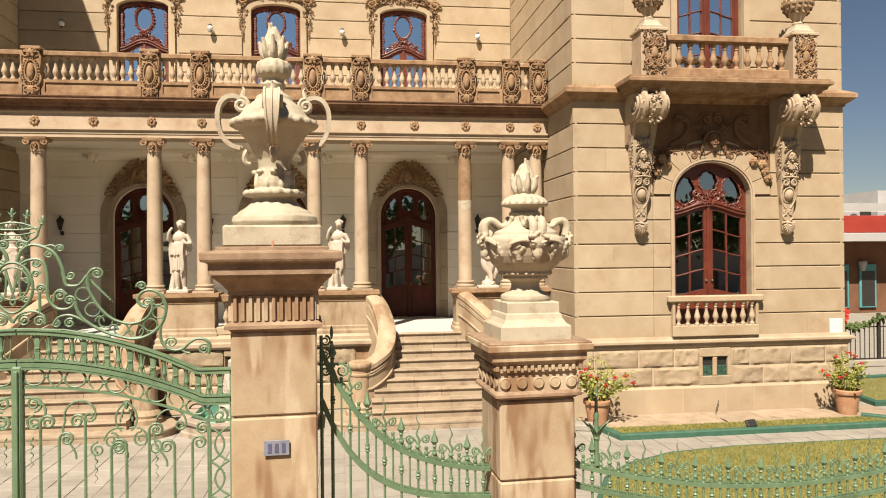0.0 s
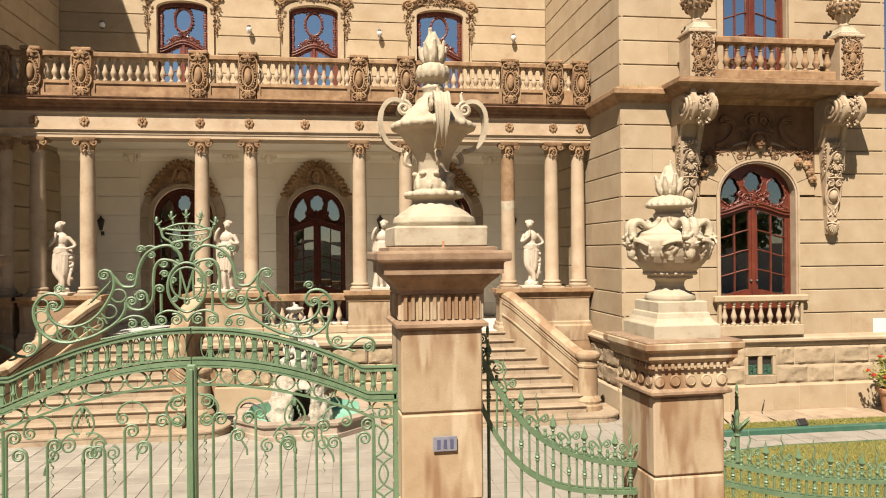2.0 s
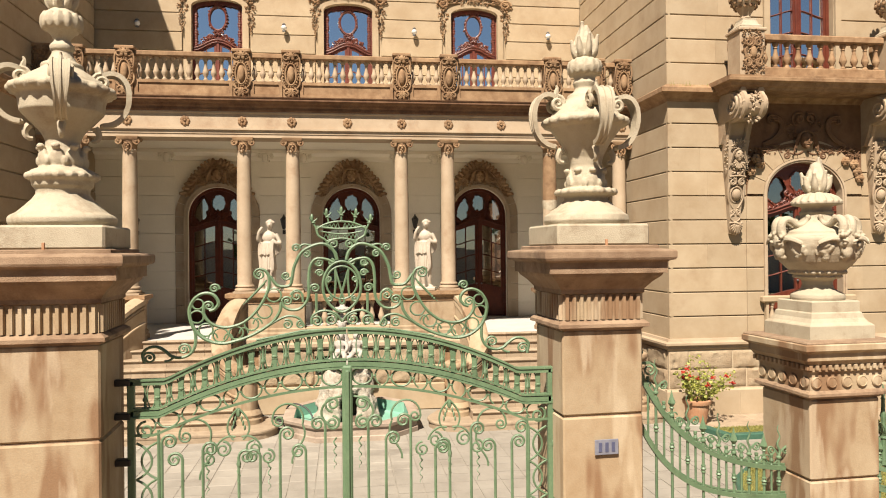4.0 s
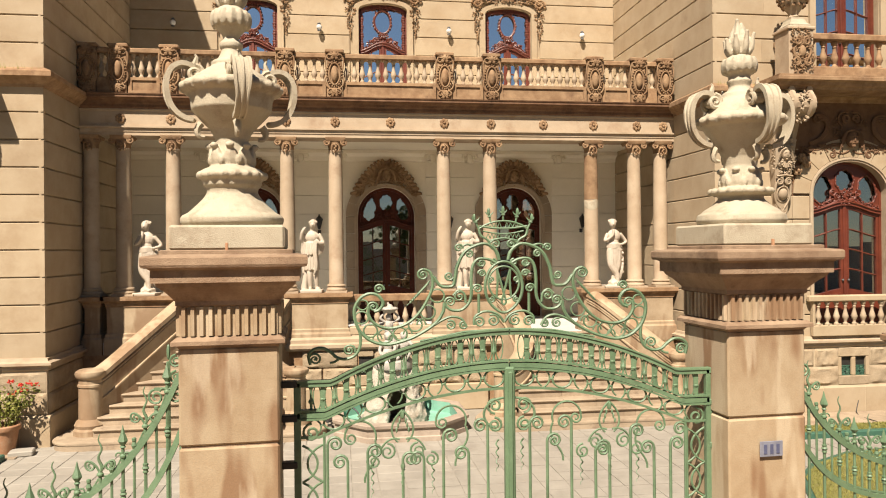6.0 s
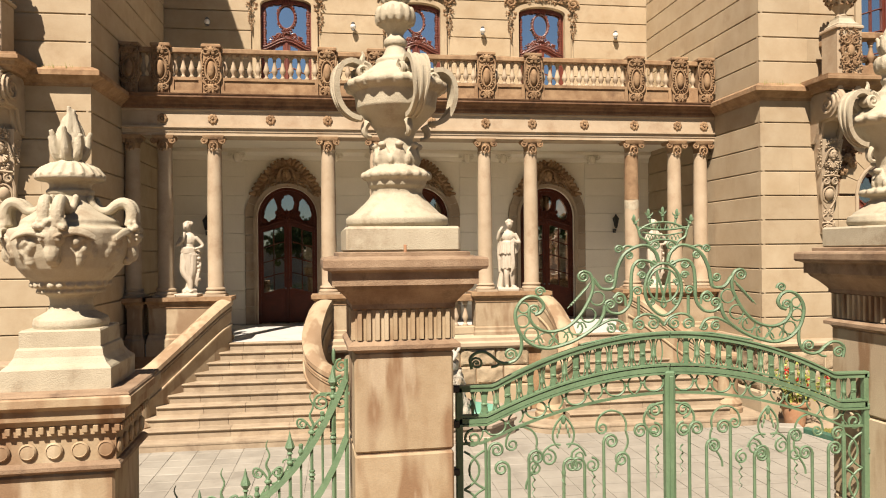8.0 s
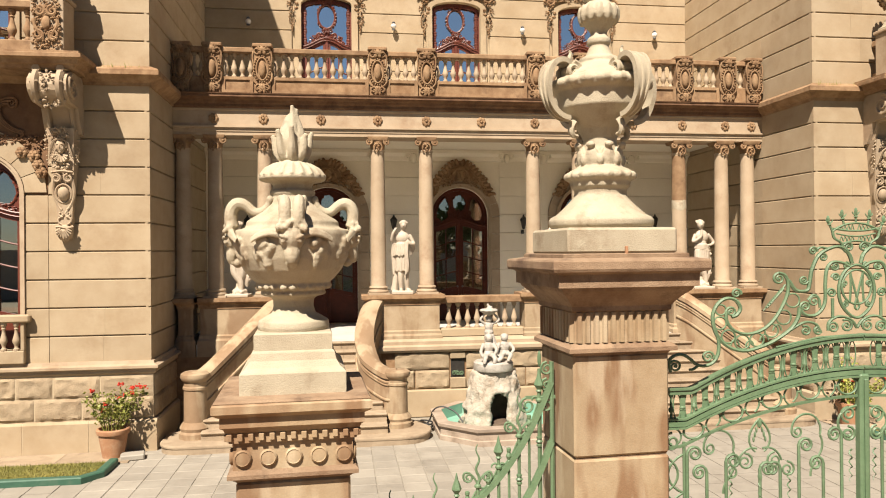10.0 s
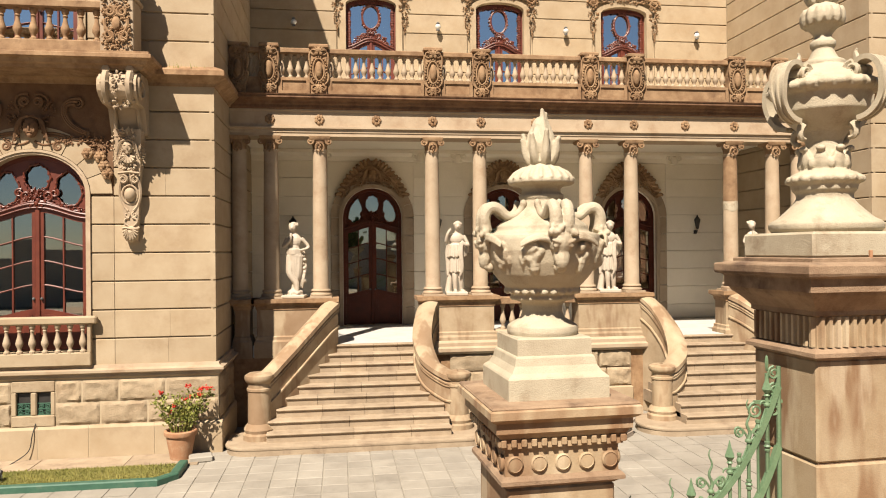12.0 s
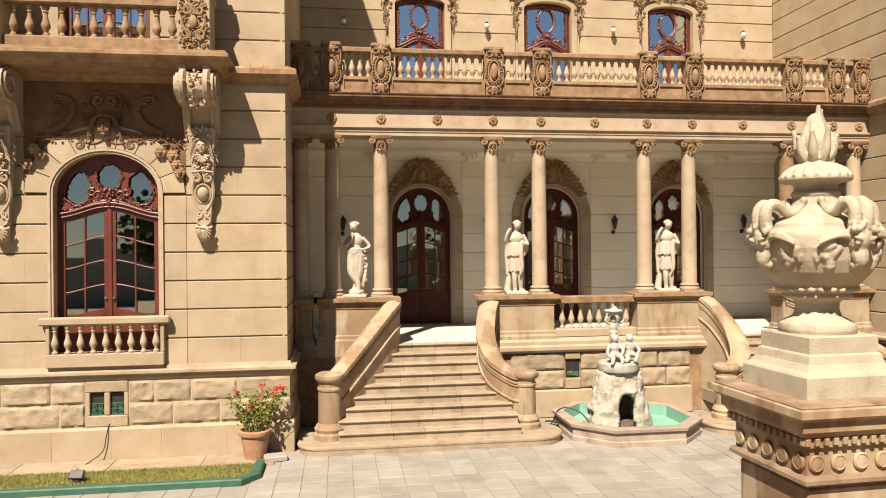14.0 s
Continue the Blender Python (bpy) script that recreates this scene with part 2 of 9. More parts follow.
def cbox(bm, x0, x1, y0, y1, z0, z1, c=0.012):
    """A box with chamfered edges."""
    lo, hi = (x0, y0, z0), (x1, y1, z1)
    v = {}
    corners = [(a, b, d) for a in (0, 1) for b in (0, 1) for d in (0, 1)]
    for s in corners:
        for a in range(3):
            p = [(hi[k] - (0 if k == a else c)) if s[k] else (lo[k] + (0 if k == a else c)) for k in range(3)]
            v[s, a] = bm.verts.new(p)
    for a in range(3):
        o = [k for k in range(3) if k != a]
        for side in (0, 1):
            ring = []
            for i, j in ((0, 0), (1, 0), (1, 1), (0, 1)):
                s = [0, 0, 0]
                s[a], s[o[0]], s[o[1]] = side, i, j
                ring.append(v[tuple(s), a])
            bm.faces.new(ring)
    for a, b in ((0, 1), (0, 2), (1, 2)):
        k = 3 - a - b
        for i in (0, 1):
            for j in (0, 1):
                s = [0, 0, 0]
                s[a], s[b] = i, j
                s2 = list(s)
                s2[k] = 1
                s, s2 = tuple(s), tuple(s2)
                bm.faces.new((v[s, a], v[s, b], v[s2, b], v[s2, a]))
    for s in corners:
        bm.faces.new([v[s, a] for a in range(3)])
    return bm


def prism(bm, poly, axis, a0, a1):
    """A closed polygon, given in the two other axes in order, drawn out along axis."""
    def at(p, a):
        q = list(p)
        q.insert(axis, a)
        return q
    r0 = [bm.verts.new(at(p, a0)) for p in poly]
    r1 = [bm.verts.new(at(p, a1)) for p in poly]
    n = len(poly)
    for i in range(n):
        bm.faces.new((r0[i], r0[(i + 1) % n], r1[(i + 1) % n], r1[i]))
    bm.faces.new(r0)
    bm.faces.new(r1[::-1])
    return bm


def lathe(bm, profile, seg=16, at=(0, 0, 0), square=False):
    """A profile of (radius, height) turned round z; square gives a four-sided moulding of that half width."""
    if square:
        seg = 4
    rings = []
    for r, z in profile:
        ring = []
        for i in range(seg):
            a = 2 * math.pi * i / seg + (math.pi / 4 if square else 0)
            k = r * (math.sqrt(2) if square else 1)
            ring.append(bm.verts.new((at[0] + k * math.cos(a), at[1] + k * math.sin(a), at[2] + z)))
        rings.append(ring)
    for a, b in zip(rings, rings[1:]):
        for i in range(seg):
            bm.faces.new((a[i], a[(i + 1) % seg], b[(i + 1) % seg], b[i]))
    bm.faces.new(rings[0][::-1])
    bm.faces.new(rings[-1])
    return bm


def tube(bm, pts, r, seg=6, r_end=None, closed=False, flat=1.0):
    """A bar bent along pts; r_end tapers it."""
    pts = [Vector(p) for p in pts]
    n = len(pts)
    rings = []
    ref = None
    for i, p in enumerate(pts):
        a = pts[(i - 1) % n] if closed or i else p
        b = pts[(i + 1) % n] if closed or i < n - 1 else p
        d = (b - a).normalized()
        if ref is None:
            ref = d.cross(Vector((0, 1, 0)))
            if ref.length < 0.1:
                ref = d.cross(Vector((1, 0, 0)))
        side = (ref - d * ref.dot(d)).normalized()
        ref = side
        up = d.cross(side)
        rr = r if r_end is None else r + (r_end - r) * i / (n - 1)
        rings.append([bm.verts.new(p + (side * math.cos(2 * math.pi * (k + 0.5) / seg) + up * flat * math.sin(2 * math.pi * (k + 0.5) / seg)) * rr) for k in range(seg)])
    for i in range(n if closed else n - 1):
        a, b = rings[i], rings[(i + 1) % n]
        for k in range(seg):
            bm.faces.new((a[k], a[(k + 1) % seg], b[(k + 1) % seg], b[k]))
    if not closed:
        bm.faces.new(rings[0][::-1])
        bm.faces.new(rings[-1])
    return bm


def ball(bm, at, rx, ry=None, rz=None, seg=8, rings=5, turn=None):
    """An egg-shaped lump, turned by a matrix if given."""
    ry, rz = ry or rx, rz or rx
    c = Vector(at)
    tm = turn if turn is not None else Matrix.Identity(3)
    top = bm.verts.new(c + tm @ Vector((0, 0, rz)))
    bot = bm.verts.new(c + tm @ Vector((0, 0, -rz)))
    rows = []
    for j in range(1, rings):
        t = math.pi * j / rings
        rows.append([bm.verts.new(c + tm @ Vector((rx * math.sin(t) * math.cos(2 * math.pi * i / seg), ry * math.sin(t) * math.sin(2 * math.pi * i / seg), rz * math.cos(t)))) for i in range(seg)])
    for i in range(seg):
        bm.faces.new((top, rows[0][i], rows[0][(i + 1) % seg]))
        bm.faces.new((bot, rows[-1][(i + 1) % seg], rows[-1][i]))
        for a, b in zip(rows, rows[1:]):
            bm.faces.new((a[i], b[i], b[(i + 1) % seg], a[(i + 1) % seg]))
    return bm


def sweep(bm, profile, path, closed=False):
    """A moulding: profile of (out, up) run along path in plan; out is to the right of the way."""
    path = [Vector(p) for p in path]
    n = len(path)
    rings = []
    for i, p in enumerate(path):
        a = path[(i - 1) % n] if closed or i else None
        b = path[(i + 1) % n] if closed or i < n - 1 else None
        d0 = (p - a) if a is not None else (b - p)
        d1 = (b - p) if b is not None else (p - a)
        n0 = Vector((d0.y, -d0.x, 0)).normalized()
        n1 = Vector((d1.y, -d1.x, 0)).normalized()
        m = (n0 + n1).normalized()
        m = m / max(0.3, m.dot(n0))
        rings.append([bm.verts.new(p + m * o + Vector((0, 0, u))) for o, u in profile])
    k = len(profile)
    for i in range(n if closed else n - 1):
        a, b = rings[i], rings[(i + 1) % n]
        for j in range(k):
            bm.faces.new((a[j], b[j], b[(j + 1) % k], a[(j + 1) % k]))
    if not closed:
        bm.faces.new(rings[0])
        bm.faces.new(rings[-1][::-1])
    return bm


def bez(p0, p1, p2, p3, n=12):
    out = []
    p0, p1, p2, p3 = (Vector(p) for p in (p0, p1, p2, p3))
    for i in range(n + 1):
        t = i / n
        out.append(p0 * (1 - t) ** 3 + p1 * 3 * t * (1 - t) ** 2 + p2 * 3 * t * t * (1 - t) + p3 * t ** 3)
    return out


def spiral(cx, cz, r0, r1, a0, turns, n=18, y=0.0):
    """Points of a scroll in the x-z plane, angles in degrees."""
    out = []
    for i in range(n + 1):
        t = i / n
        r = r0 + (r1 - r0) * t
        a = radians(a0) + turns * 2 * math.pi * t
        out.append(Vector((cx + r * math.cos(a), y, cz + r * math.sin(a))))
    return out


def carved(ob, voxel, turns=2):
    """Fuse the lumps of a carved figure into one skin."""
    r = ob.modifiers.new("fuse", "REMESH")
    r.mode, r.voxel_size, r.use_smooth_shade = "VOXEL", voxel, True
    s = ob.modifiers.new("soften", "SMOOTH")
    s.iterations, s.factor = turns, 0.5
    return ob


# ---- the house: ground, walls, colonnade ----
WF, PF, BW = 16.62, 18.95, 22.95            # wing fronts, column line, back wall of the porch
CX = -2.0                                   # the middle of the front
LX, RX = -9.42, 5.40                        # inner faces of the wings
HALF = 3.48
LC, RC = LX - HALF, RX + HALF
FLOOR = 1.86
DOORS = (-5.93, -1.95, 2.05)                # the porch doors: middles, half width, springing, rise
DOOR_W, DOOR_S, DOOR_R = 0.87, 5.05, 0.88
COURSE, COURSE0 = 0.572, 1.765

ground = structure("ground", box(B(), -400, 400, -120, 700, -0.30, -0.02), soil, "dry trodden ground reaching to the horizon", "ground")
# street out of view, kept dark so less light bounces onto the front
road = structure("road", box(B(), -120, 120, -14, -2, -0.25, -0.012), asphalt, "unseen asphalt street before the house, dark to cut bounce", "road")


def wall_with_arch(bm, x0, x1, y0, y1, z0, z1, openings):
    """A thick wall along x, with arched openings (cx, half width, sill, spring, rise)."""
    cuts = sorted(openings)
    x = x0
    for cx, hw, sill, spring, rise in cuts:
        box(bm, x, cx - hw, y0, y1, z0, z1)
        if sill > z0:
            box(bm, cx - hw, cx + hw, y0, y1, z0, sill)
        arc = [(cx + hw * math.cos(math.pi * i / 16), spring + rise * math.sin(math.pi * i / 16)) for i in range(17)]
        prism(bm, [(cx + hw, z1)] + arc + [(cx - hw, z1)], 1, y0, y1)
        x = cx + hw
    box(bm, x, x1, y0, y1, z0, z1)
    return bm


TOPZ = 15.2
wing_walls = {}
for side, c in (("left", LC), ("right", RC)):
    bm = B()
    wall_with_arch(bm, c - HALF + 0.06, c + HALF - 0.06, WF + 0.06, WF + 0.56, 0, 7.6, [(c, 1.0, 2.10, 5.25, 0.80)])
    wall_with_arch(bm, c - HALF + 0.06, c + HALF - 0.06, WF + 0.06, WF + 0.56, 7.6, TOPZ, [(c, 0.85, 7.86, 11.0, 0.6)])
    for s in (-1, 1):
        xa = c + s * (HALF - 0.06)
        box(bm, min(xa, xa - s * 0.5), max(xa, xa - s * 0.5), WF + 0.56, 30, 0, TOPZ)
    wing_walls[side] = structure("wall_" + side + "_wing", bm, ashlar, "tan sandstone wall of a projecting wing in banded courses", "wall")
bm = B()
wall_with_arch(bm, LX - 0.055, RX + 0.055, BW, BW + 0.5, 0, 7.35, [(x, DOOR_W, FLOOR, DOOR_S, DOOR_R) for x in DOORS])
wall_porch = structure("wall_porch_back", bm, plaster, "pale plastered porch wall in wide courses", "wall")
bm = B()
wall_with_arch(bm, LX - 0.055, RX + 0.055, BW + 0.06, BW + 0.5, 7.35, 14.2, [(x, 0.74, 7.9, 11.38, 0.22) for x in (-5.92, -2.0, 1.95)])
wall_upper = structure("wall_upper_front", bm, ashlar, "tan sandstone upper wall behind the terrace", "wall")
wall_back = structure("wall_back", box(B(), LC - HALF, RC + HALF, 30, 30.4, 0, 14.2), ashlar, "plain rear wall of the house", "wall")
roof = structure("roof", box(B(), LC - HALF + 0.1, RC + HALF - 0.1, BW + 0.1, 30, 14.2, 14.5), roof_tile, "flat roof over the middle of the house", "roof")
bm = B()
for c in (LC, RC):
    lathe(bm, [(HALF + 0.45, 0), (HALF + 0.45, 0.3), (1.2, 3.0)], square=True, at=(c, WF + HALF, TOPZ))
wing_roof = structure("wing_roofs", bm, roof_tile, "steep slate roofs over the two wings", "roof")
upper_floor = structure("terrace_floor", box(B(), LX + 0.005, RX - 0.005, 19.0, BW - 0.003, 7.40, 7.72), plaster, "porch ceiling slab carrying the terrace", "floor")
bm = B()
box(bm, LX + 0.6, RX - 0.6, 27, 27.2, 0, 14)
for c in (LC, RC):
    box(bm, c - 2.9, c + 2.9, 22, 22.2, 0, 14)
    box(bm, c - 2.9, c + 2.9, WF + 0.6, 22, 7.3, 7.5)
for c in (LC, RC):
    box(bm, c - 2.9, c + 2.9, WF + 0.6, 22, 1.8, 2.0)
interior_walls = structure("wall_interior", bm, interior, "dim rooms behind the windows", "wall")
# ---- porch: floor, stairs, colonnade, terrace ----
def mirror_x(x):
    return 2 * CX - x


porch_floor = structure("porch_floor", box(B(), LX + 0.004, RX - 0.004, 18.70, BW - 0.003, 0.0, FLOOR), porch_stone, "pale marble porch floor above the steps", "floor")
COLS = [-9.24, -8.50, -7.35, -4.64, -3.45, -0.72, 0.48, 3.19, 4.37, 5.10]

col_base = lathe(B(), [(0.245, 0), (0.255, 0.03), (0.245, 0.06), (0.215, 0.075), (0.21, 0.095), (0.235, 0.12), (0.225, 0.15), (0.195, 0.16)], 20)
col_base = mesh_of("base", lathe(col_base, [(0.26, -0.045), (0.26, 0.0)], square=True), column_stone, True)
shaft_bm = lathe(B(), [(0.195, 0.0), (0.186, 0.03), (0.186, 1.1), (0.180, 2.2), (0.166, 3.28), (0.18, 3.30), (0.18, 3.33), (0.168, 3.34)], 20)
col_shaft = mesh_of("shaft", shaft_bm, column_stone, True)
bm = lathe(B(), [(0.168, 0), (0.175, 0.12), (0.21, 0.20), (0.21, 0.24)], 16)
lathe(bm, [(0.22, 0.24), (0.245, 0.29), (0.25, 0.33)], square=True)
cap_mesh = mesh_of("capital", bm, brown, True)
bm = B()
tube(bm, spiral(0, 0, 0.085, 0.015, 90, -1.9, 22), 0.026, 6, 0.012)
ball(bm, (0, 0, 0), 0.03, 0.05, 0.03)
tube(bm, [(0, 0, 0.083), (0.09, 0.0, 0.085), (0.17, 0.01, 0.07)], 0.026, 6)
volute_mesh = mesh_of("volute", bm, brown, True)
bm = B()
for k in range(5):
    ball(bm, (0.03 * (k % 2) - 0.015, -0.01, -0.045 * k), 0.035 - 0.003 * k, 0.03, 0.03)
for s in (-1, 1):
    tube(bm, bez((s * 0.02, 0, 0.02), (s * 0.10, -0.02, 0.0), (s * 0.13, 0, -0.10), (s * 0.06, 0, -0.17), 8), 0.018, 5)
drop_mesh = mesh_of("leaf_drop", bm, brown, True)


def column(x, label="tan sandstone Ionic column with a scrolled capital"):
    col = thing("column", label, "column", "porch columns", m=pose(x, PF, 3.0))
    part("base", col_base, None, col)
    part("shaft", col_shaft, None, col, m=pose(0, 0, 0.155))
    cap = part("capital", cap_mesh, None, col, "weathered capital", m=pose(0, 0, 3.47))
    for s in (-1, 1):
        part("volute", volute_mesh, None, cap, m=pose(s * 0.215, -0.20, 0.205) @ Matrix.Diagonal((-s, 1, 1, 1)))
    part("leaf_drop", drop_mesh, None, cap, m=pose(0, -0.20, 0.15))
    return col


for x in COLS:
    if x == 3.19:
        col = column(x, "sandstone Ionic column with a pale mortar repair and pinkish upper shaft")
        bm = lathe(B(), [(0.187, 2.03), (0.1885, 2.06), (0.188, 2.20), (0.186, 2.24)], 20)
        for v in bm.verts:
            v.co.z += 0.04 * math.sin(3 * math.atan2(v.co.y, v.co.x) + 5 * v.co.z)
        part("repair_band", bm, cream, col, "pale mortar repair")
        part("upper_shaft", lathe(B(), [(0.187, 2.27), (0.1835, 2.6), (0.1785, 3.0), (0.1715, 3.42)], 20), brown, col, smooth=True)
    else:
        column(x)

# pedestals under the columns
def pedestal(x0, x1, label, y0=18.60, y1=19.30):
    p = thing("pedestal", label, "pedestal", "porch pedestals")
    part("die", cbox(B(), x0 + 0.07, x1 - 0.07, y0 + 0.07, y1 - 0.07, FLOOR - 0.28, 2.74, 0.01), cheek_stone, p)
    bm = B()
    path = [(x0 + 0.07, y1 - 0.07, 0), (x0 + 0.07, y0 + 0.07, 0), (x1 - 0.07, y0 + 0.07, 0), (x1 - 0.07, y1 - 0.07, 0)]
    sweep(bm, [(-0.05, 2.70), (0.0, 2.70), (0.03, 2.74), (0.03, 2.79), (0.09, 2.84), (0.12, 2.86), (0.12, 2.95), (-0.05, 2.95)], [Vector(q) for q in path], closed=True)
    box(bm, x0 + 0.05, x1 - 0.05, y0 + 0.05, y1 - 0.05, 2.70, 2.952)
    part("cap_moulding", bm, brown, p)
    bm = B()
    sweep(bm, [(-0.05, 1.58), (0.06, 1.58), (0.06, 1.95), (0.03, 2.0), (0.03, 2.06), (0.0, 2.09), (-0.05, 2.09)], [Vector(q) for q in path], closed=True)
    part("base_moulding", bm, cheek_stone, p)
    return p


for x0, x1 in ((-8.90, -6.98), (-5.02, -3.10), (-1.10, 0.86), (2.82, 5.38)):
    pedestal(x0, x1, "tan sandstone pedestal under paired columns with a brown cap")
pedestal(-9.40, -8.92, "narrow sandstone pedestal at the wing wall")

# balusters
PROF = [(0.075, 0), (0.075, 0.05), (0.05, 0.07), (0.04, 0.10), (0.055, 0.15), (0.088, 0.22), (0.09, 0.27), (0.07, 0.34), (0.045, 0.44), (0.038, 0.52), (0.055, 0.55), (0.04, 0.58), (0.065, 0.62), (0.075, 0.65), (0.075, 0.70)]


def baluster_mesh(height, mat, fat=1.0):
    k = height / 0.70
    return mesh_of("baluster", lathe(B(), [(r * k * fat, z * k) for r, z in PROF], 10), mat, True)


bal_terrace = baluster_mesh(0.57, column_stone)
bal_porch = baluster_mesh(0.62, column_stone)
bal_window = baluster_mesh(0.56, column_stone)
bal_balcony = baluster_mesh(0.60, brown, 1.1)

balustrade = thing("porch_balustrade", "sandstone balustrade of turned balusters between the stairs", "balustrade")
part("rail", cbox(B(), -3.14, -1.06, 18.68, 19.0, 2.72, 2.90, 0.02), brown, balustrade)
part("plinth", cbox(B(), -3.14, -1.06, 18.66, 19.02, 1.90, 2.10, 0.02), ashlar, balustrade)
for k in range(8):
    part("baluster", bal_porch, None, balustrade, m=pose(-2.92 + 0.236 * k, 18.84, 2.10))

# base wall under the porch between the stairs
def rock_face(w, h, seed):
    """A rock-faced stone with a dressed margin, its face towards -y."""
    bm = B()
    nx, nz = 16, 9
    rnd = random.Random(seed)
    off = Vector((rnd.random() * 50, rnd.random() * 50, 0))
    rows = []
    for j in range(nz + 1):
        row = []
        for i in range(nx + 1):
            u, v = i / nx, j / nz
            e = min(u * w, (1 - u) * w, v * h, (1 - v) * h)
            q = Vector((u * w, v * h, seed * 0.7))
            d = 0.0 if e < 0.02 else 0.022 + 0.030 * (noise.noise(q * 5 + off) + 0.3) + 0.022 * noise.noise(q * 12 + off) + 0.014 * noise.noise(q * 26 + off)
            row.append(bm.verts.new((u * w, -d, v * h)))
        rows.append(row)
    for j in range(nz):
        for i in range(nx):
            bm.faces.new((rows[j][i], rows[j][i + 1], rows[j + 1][i + 1], rows[j + 1][i]))
    back = [bm.verts.new(p) for p in ((0, 0.1, 0), (w, 0.1, 0), (w, 0.1, h), (0, 0.1, h))]
    bm.faces.new([rows[0][i] for i in range(nx, -1, -1)] + [back[0], back[1]])
    bm.faces.new([rows[nz][i] for i in range(nx + 1)] + [back[2], back[3]])
    bm.faces.new([rows[j][0] for j in range(nz + 1)] + [back[3], back[0]])
    bm.faces.new([rows[j][nx] for j in range(nz, -1, -1)] + [back[1], back[2]])
    return bm


rock_meshes = {}


def rock_row(parent, x0, x1, y, z0, z1, seed, start=0.0):
    """A course of rock-faced stones, each a piece of its own."""
    rnd = random.Random(seed)
    x = x0
    first = True
    while x < x1 - 0.05:
        w = start if first and start else rnd.choice((0.70, 0.90, 1.10))
        first = False
        if x1 - x - w < 0.35:
            w = x1 - x
        key = (round(w, 2), round(z1 - z0, 2), rnd.randint(0, 3))
        if key not in rock_meshes:
            rock_meshes[key] = mesh_of("stone", rock_face(key[0] - 0.03, key[1] - 0.03, len(rock_meshes) + 3), rustic, True)
        part("stone", rock_meshes[key], None, parent, m=pose(x + 0.015, y, z0 + 0.015))
        x += w


porch_base = structure("wall_porch_base", box(B(), -4.9, 0.9, 18.62, 18.72, 0.0, 1.56), brown, "low wall of rock-faced stone under the porch", "wall")
rock_row(porch_base, -4.3, -2.95, 18.58, 1.12, 1.55, 5)
rock_row(porch_base, -2.55, 0.3, 18.58, 1.12, 1.55, 6)
rock_row(porch_base, -4.3, -2.95, 18.58, 0.66, 1.12, 7, 0.5)
rock_row(porch_base, -2.55, 0.3, 18.58, 0.66, 1.12, 8, 0.6)
part("base_course", cbox(B(), -4.3, 0.3, 18.46, 18.62, 0.0, 0.65, 0.02), ashlar, porch_base)
bm = prism(B(), [(18.66, 1.56), (18.50, 1.56), (18.46, 1.62), (18.46, 1.70), (18.53, 1.74), (18.53, 1.82), (18.58, 1.86), (18.66, 1.90)], 0, -4.98, 0.94)
part("string_moulding", bm, column_stone, porch_base)
vent = thing("basement_vent", "small dark basement vent with a green grille", "vent", "basement vents", m=pose(-2.75, 18.60, 0.72))
# black sheet stands in for the dark of the opening; the wall is uncut
part("recess", cbox(B(), -0.17, 0.17, -0.005, 0.01, 0.20, 0.66, 0.003), black_iron, vent)
part("sill_stone", cbox(B(), -0.19, 0.19, -0.075, 0.015, -0.05, 0.20, 0.015), rustic, vent)
part("lintel", cbox(B(), -0.19, 0.19, -0.065, 0.015, 0.66, 0.82, 0.015), rustic, vent)
bm = B()
for k in range(3):
    tube(bm, spiral(0.09 * (k - 1), 0.26, 0.06, 0.015, 90 * k, 1.6, 14), 0.010, 5)
part("grille", bm, iron, vent, m=pose(0, -0.035, 0.05))

# brown facing over pale marble, for the left wing's shadow; repeated at right
for xa, xb in ((LX + 0.005, -6.6), (2.7, RX - 0.005)):
    structure("wall_stair_side", box(B(), xa, xb, 18.62, 18.695, 0.0, 1.58), brown, "plain low facing beside the stairs, browned for the wing's shadow", "wall")

# stairs
RISE, TREAD = FLOOR / 10, 0.283


def stair_edge(y):
    """Half-open run of the left flight at depth y: where its two cheeks stand."""
    t = max(0.0, min(1.0, (18.6 - y) / 2.0))
    return -7.18 - 1.22 * t, (-4.86 - 0.16 * math.sin(math.pi * min(1, t * 1.25)) + 0.55 * max(0.0, t - 0.55))


def smooth_path(pts, n=10):
    """A smooth run through pts."""
    pts = [Vector(p) for p in pts]
    out = []
    for i in range(len(pts) - 1):
        a, b = pts[i], pts[i + 1]
        ta = (pts[i + 1] - pts[i - 1]) / 2 if i else (b - a)
        tb = (pts[i + 2] - a) / 2 if i + 2 < len(pts) else (b - a)
        for k in range(n):
            t = k / n
            h = (2 * t ** 3 - 3 * t * t + 1, t ** 3 - 2 * t * t + t, -2 * t ** 3 + 3 * t * t, t ** 3 - t * t)
            out.append(a * h[0] + ta * h[1] + b * h[2] + tb * h[3])
    out.append(pts[-1])
    return out


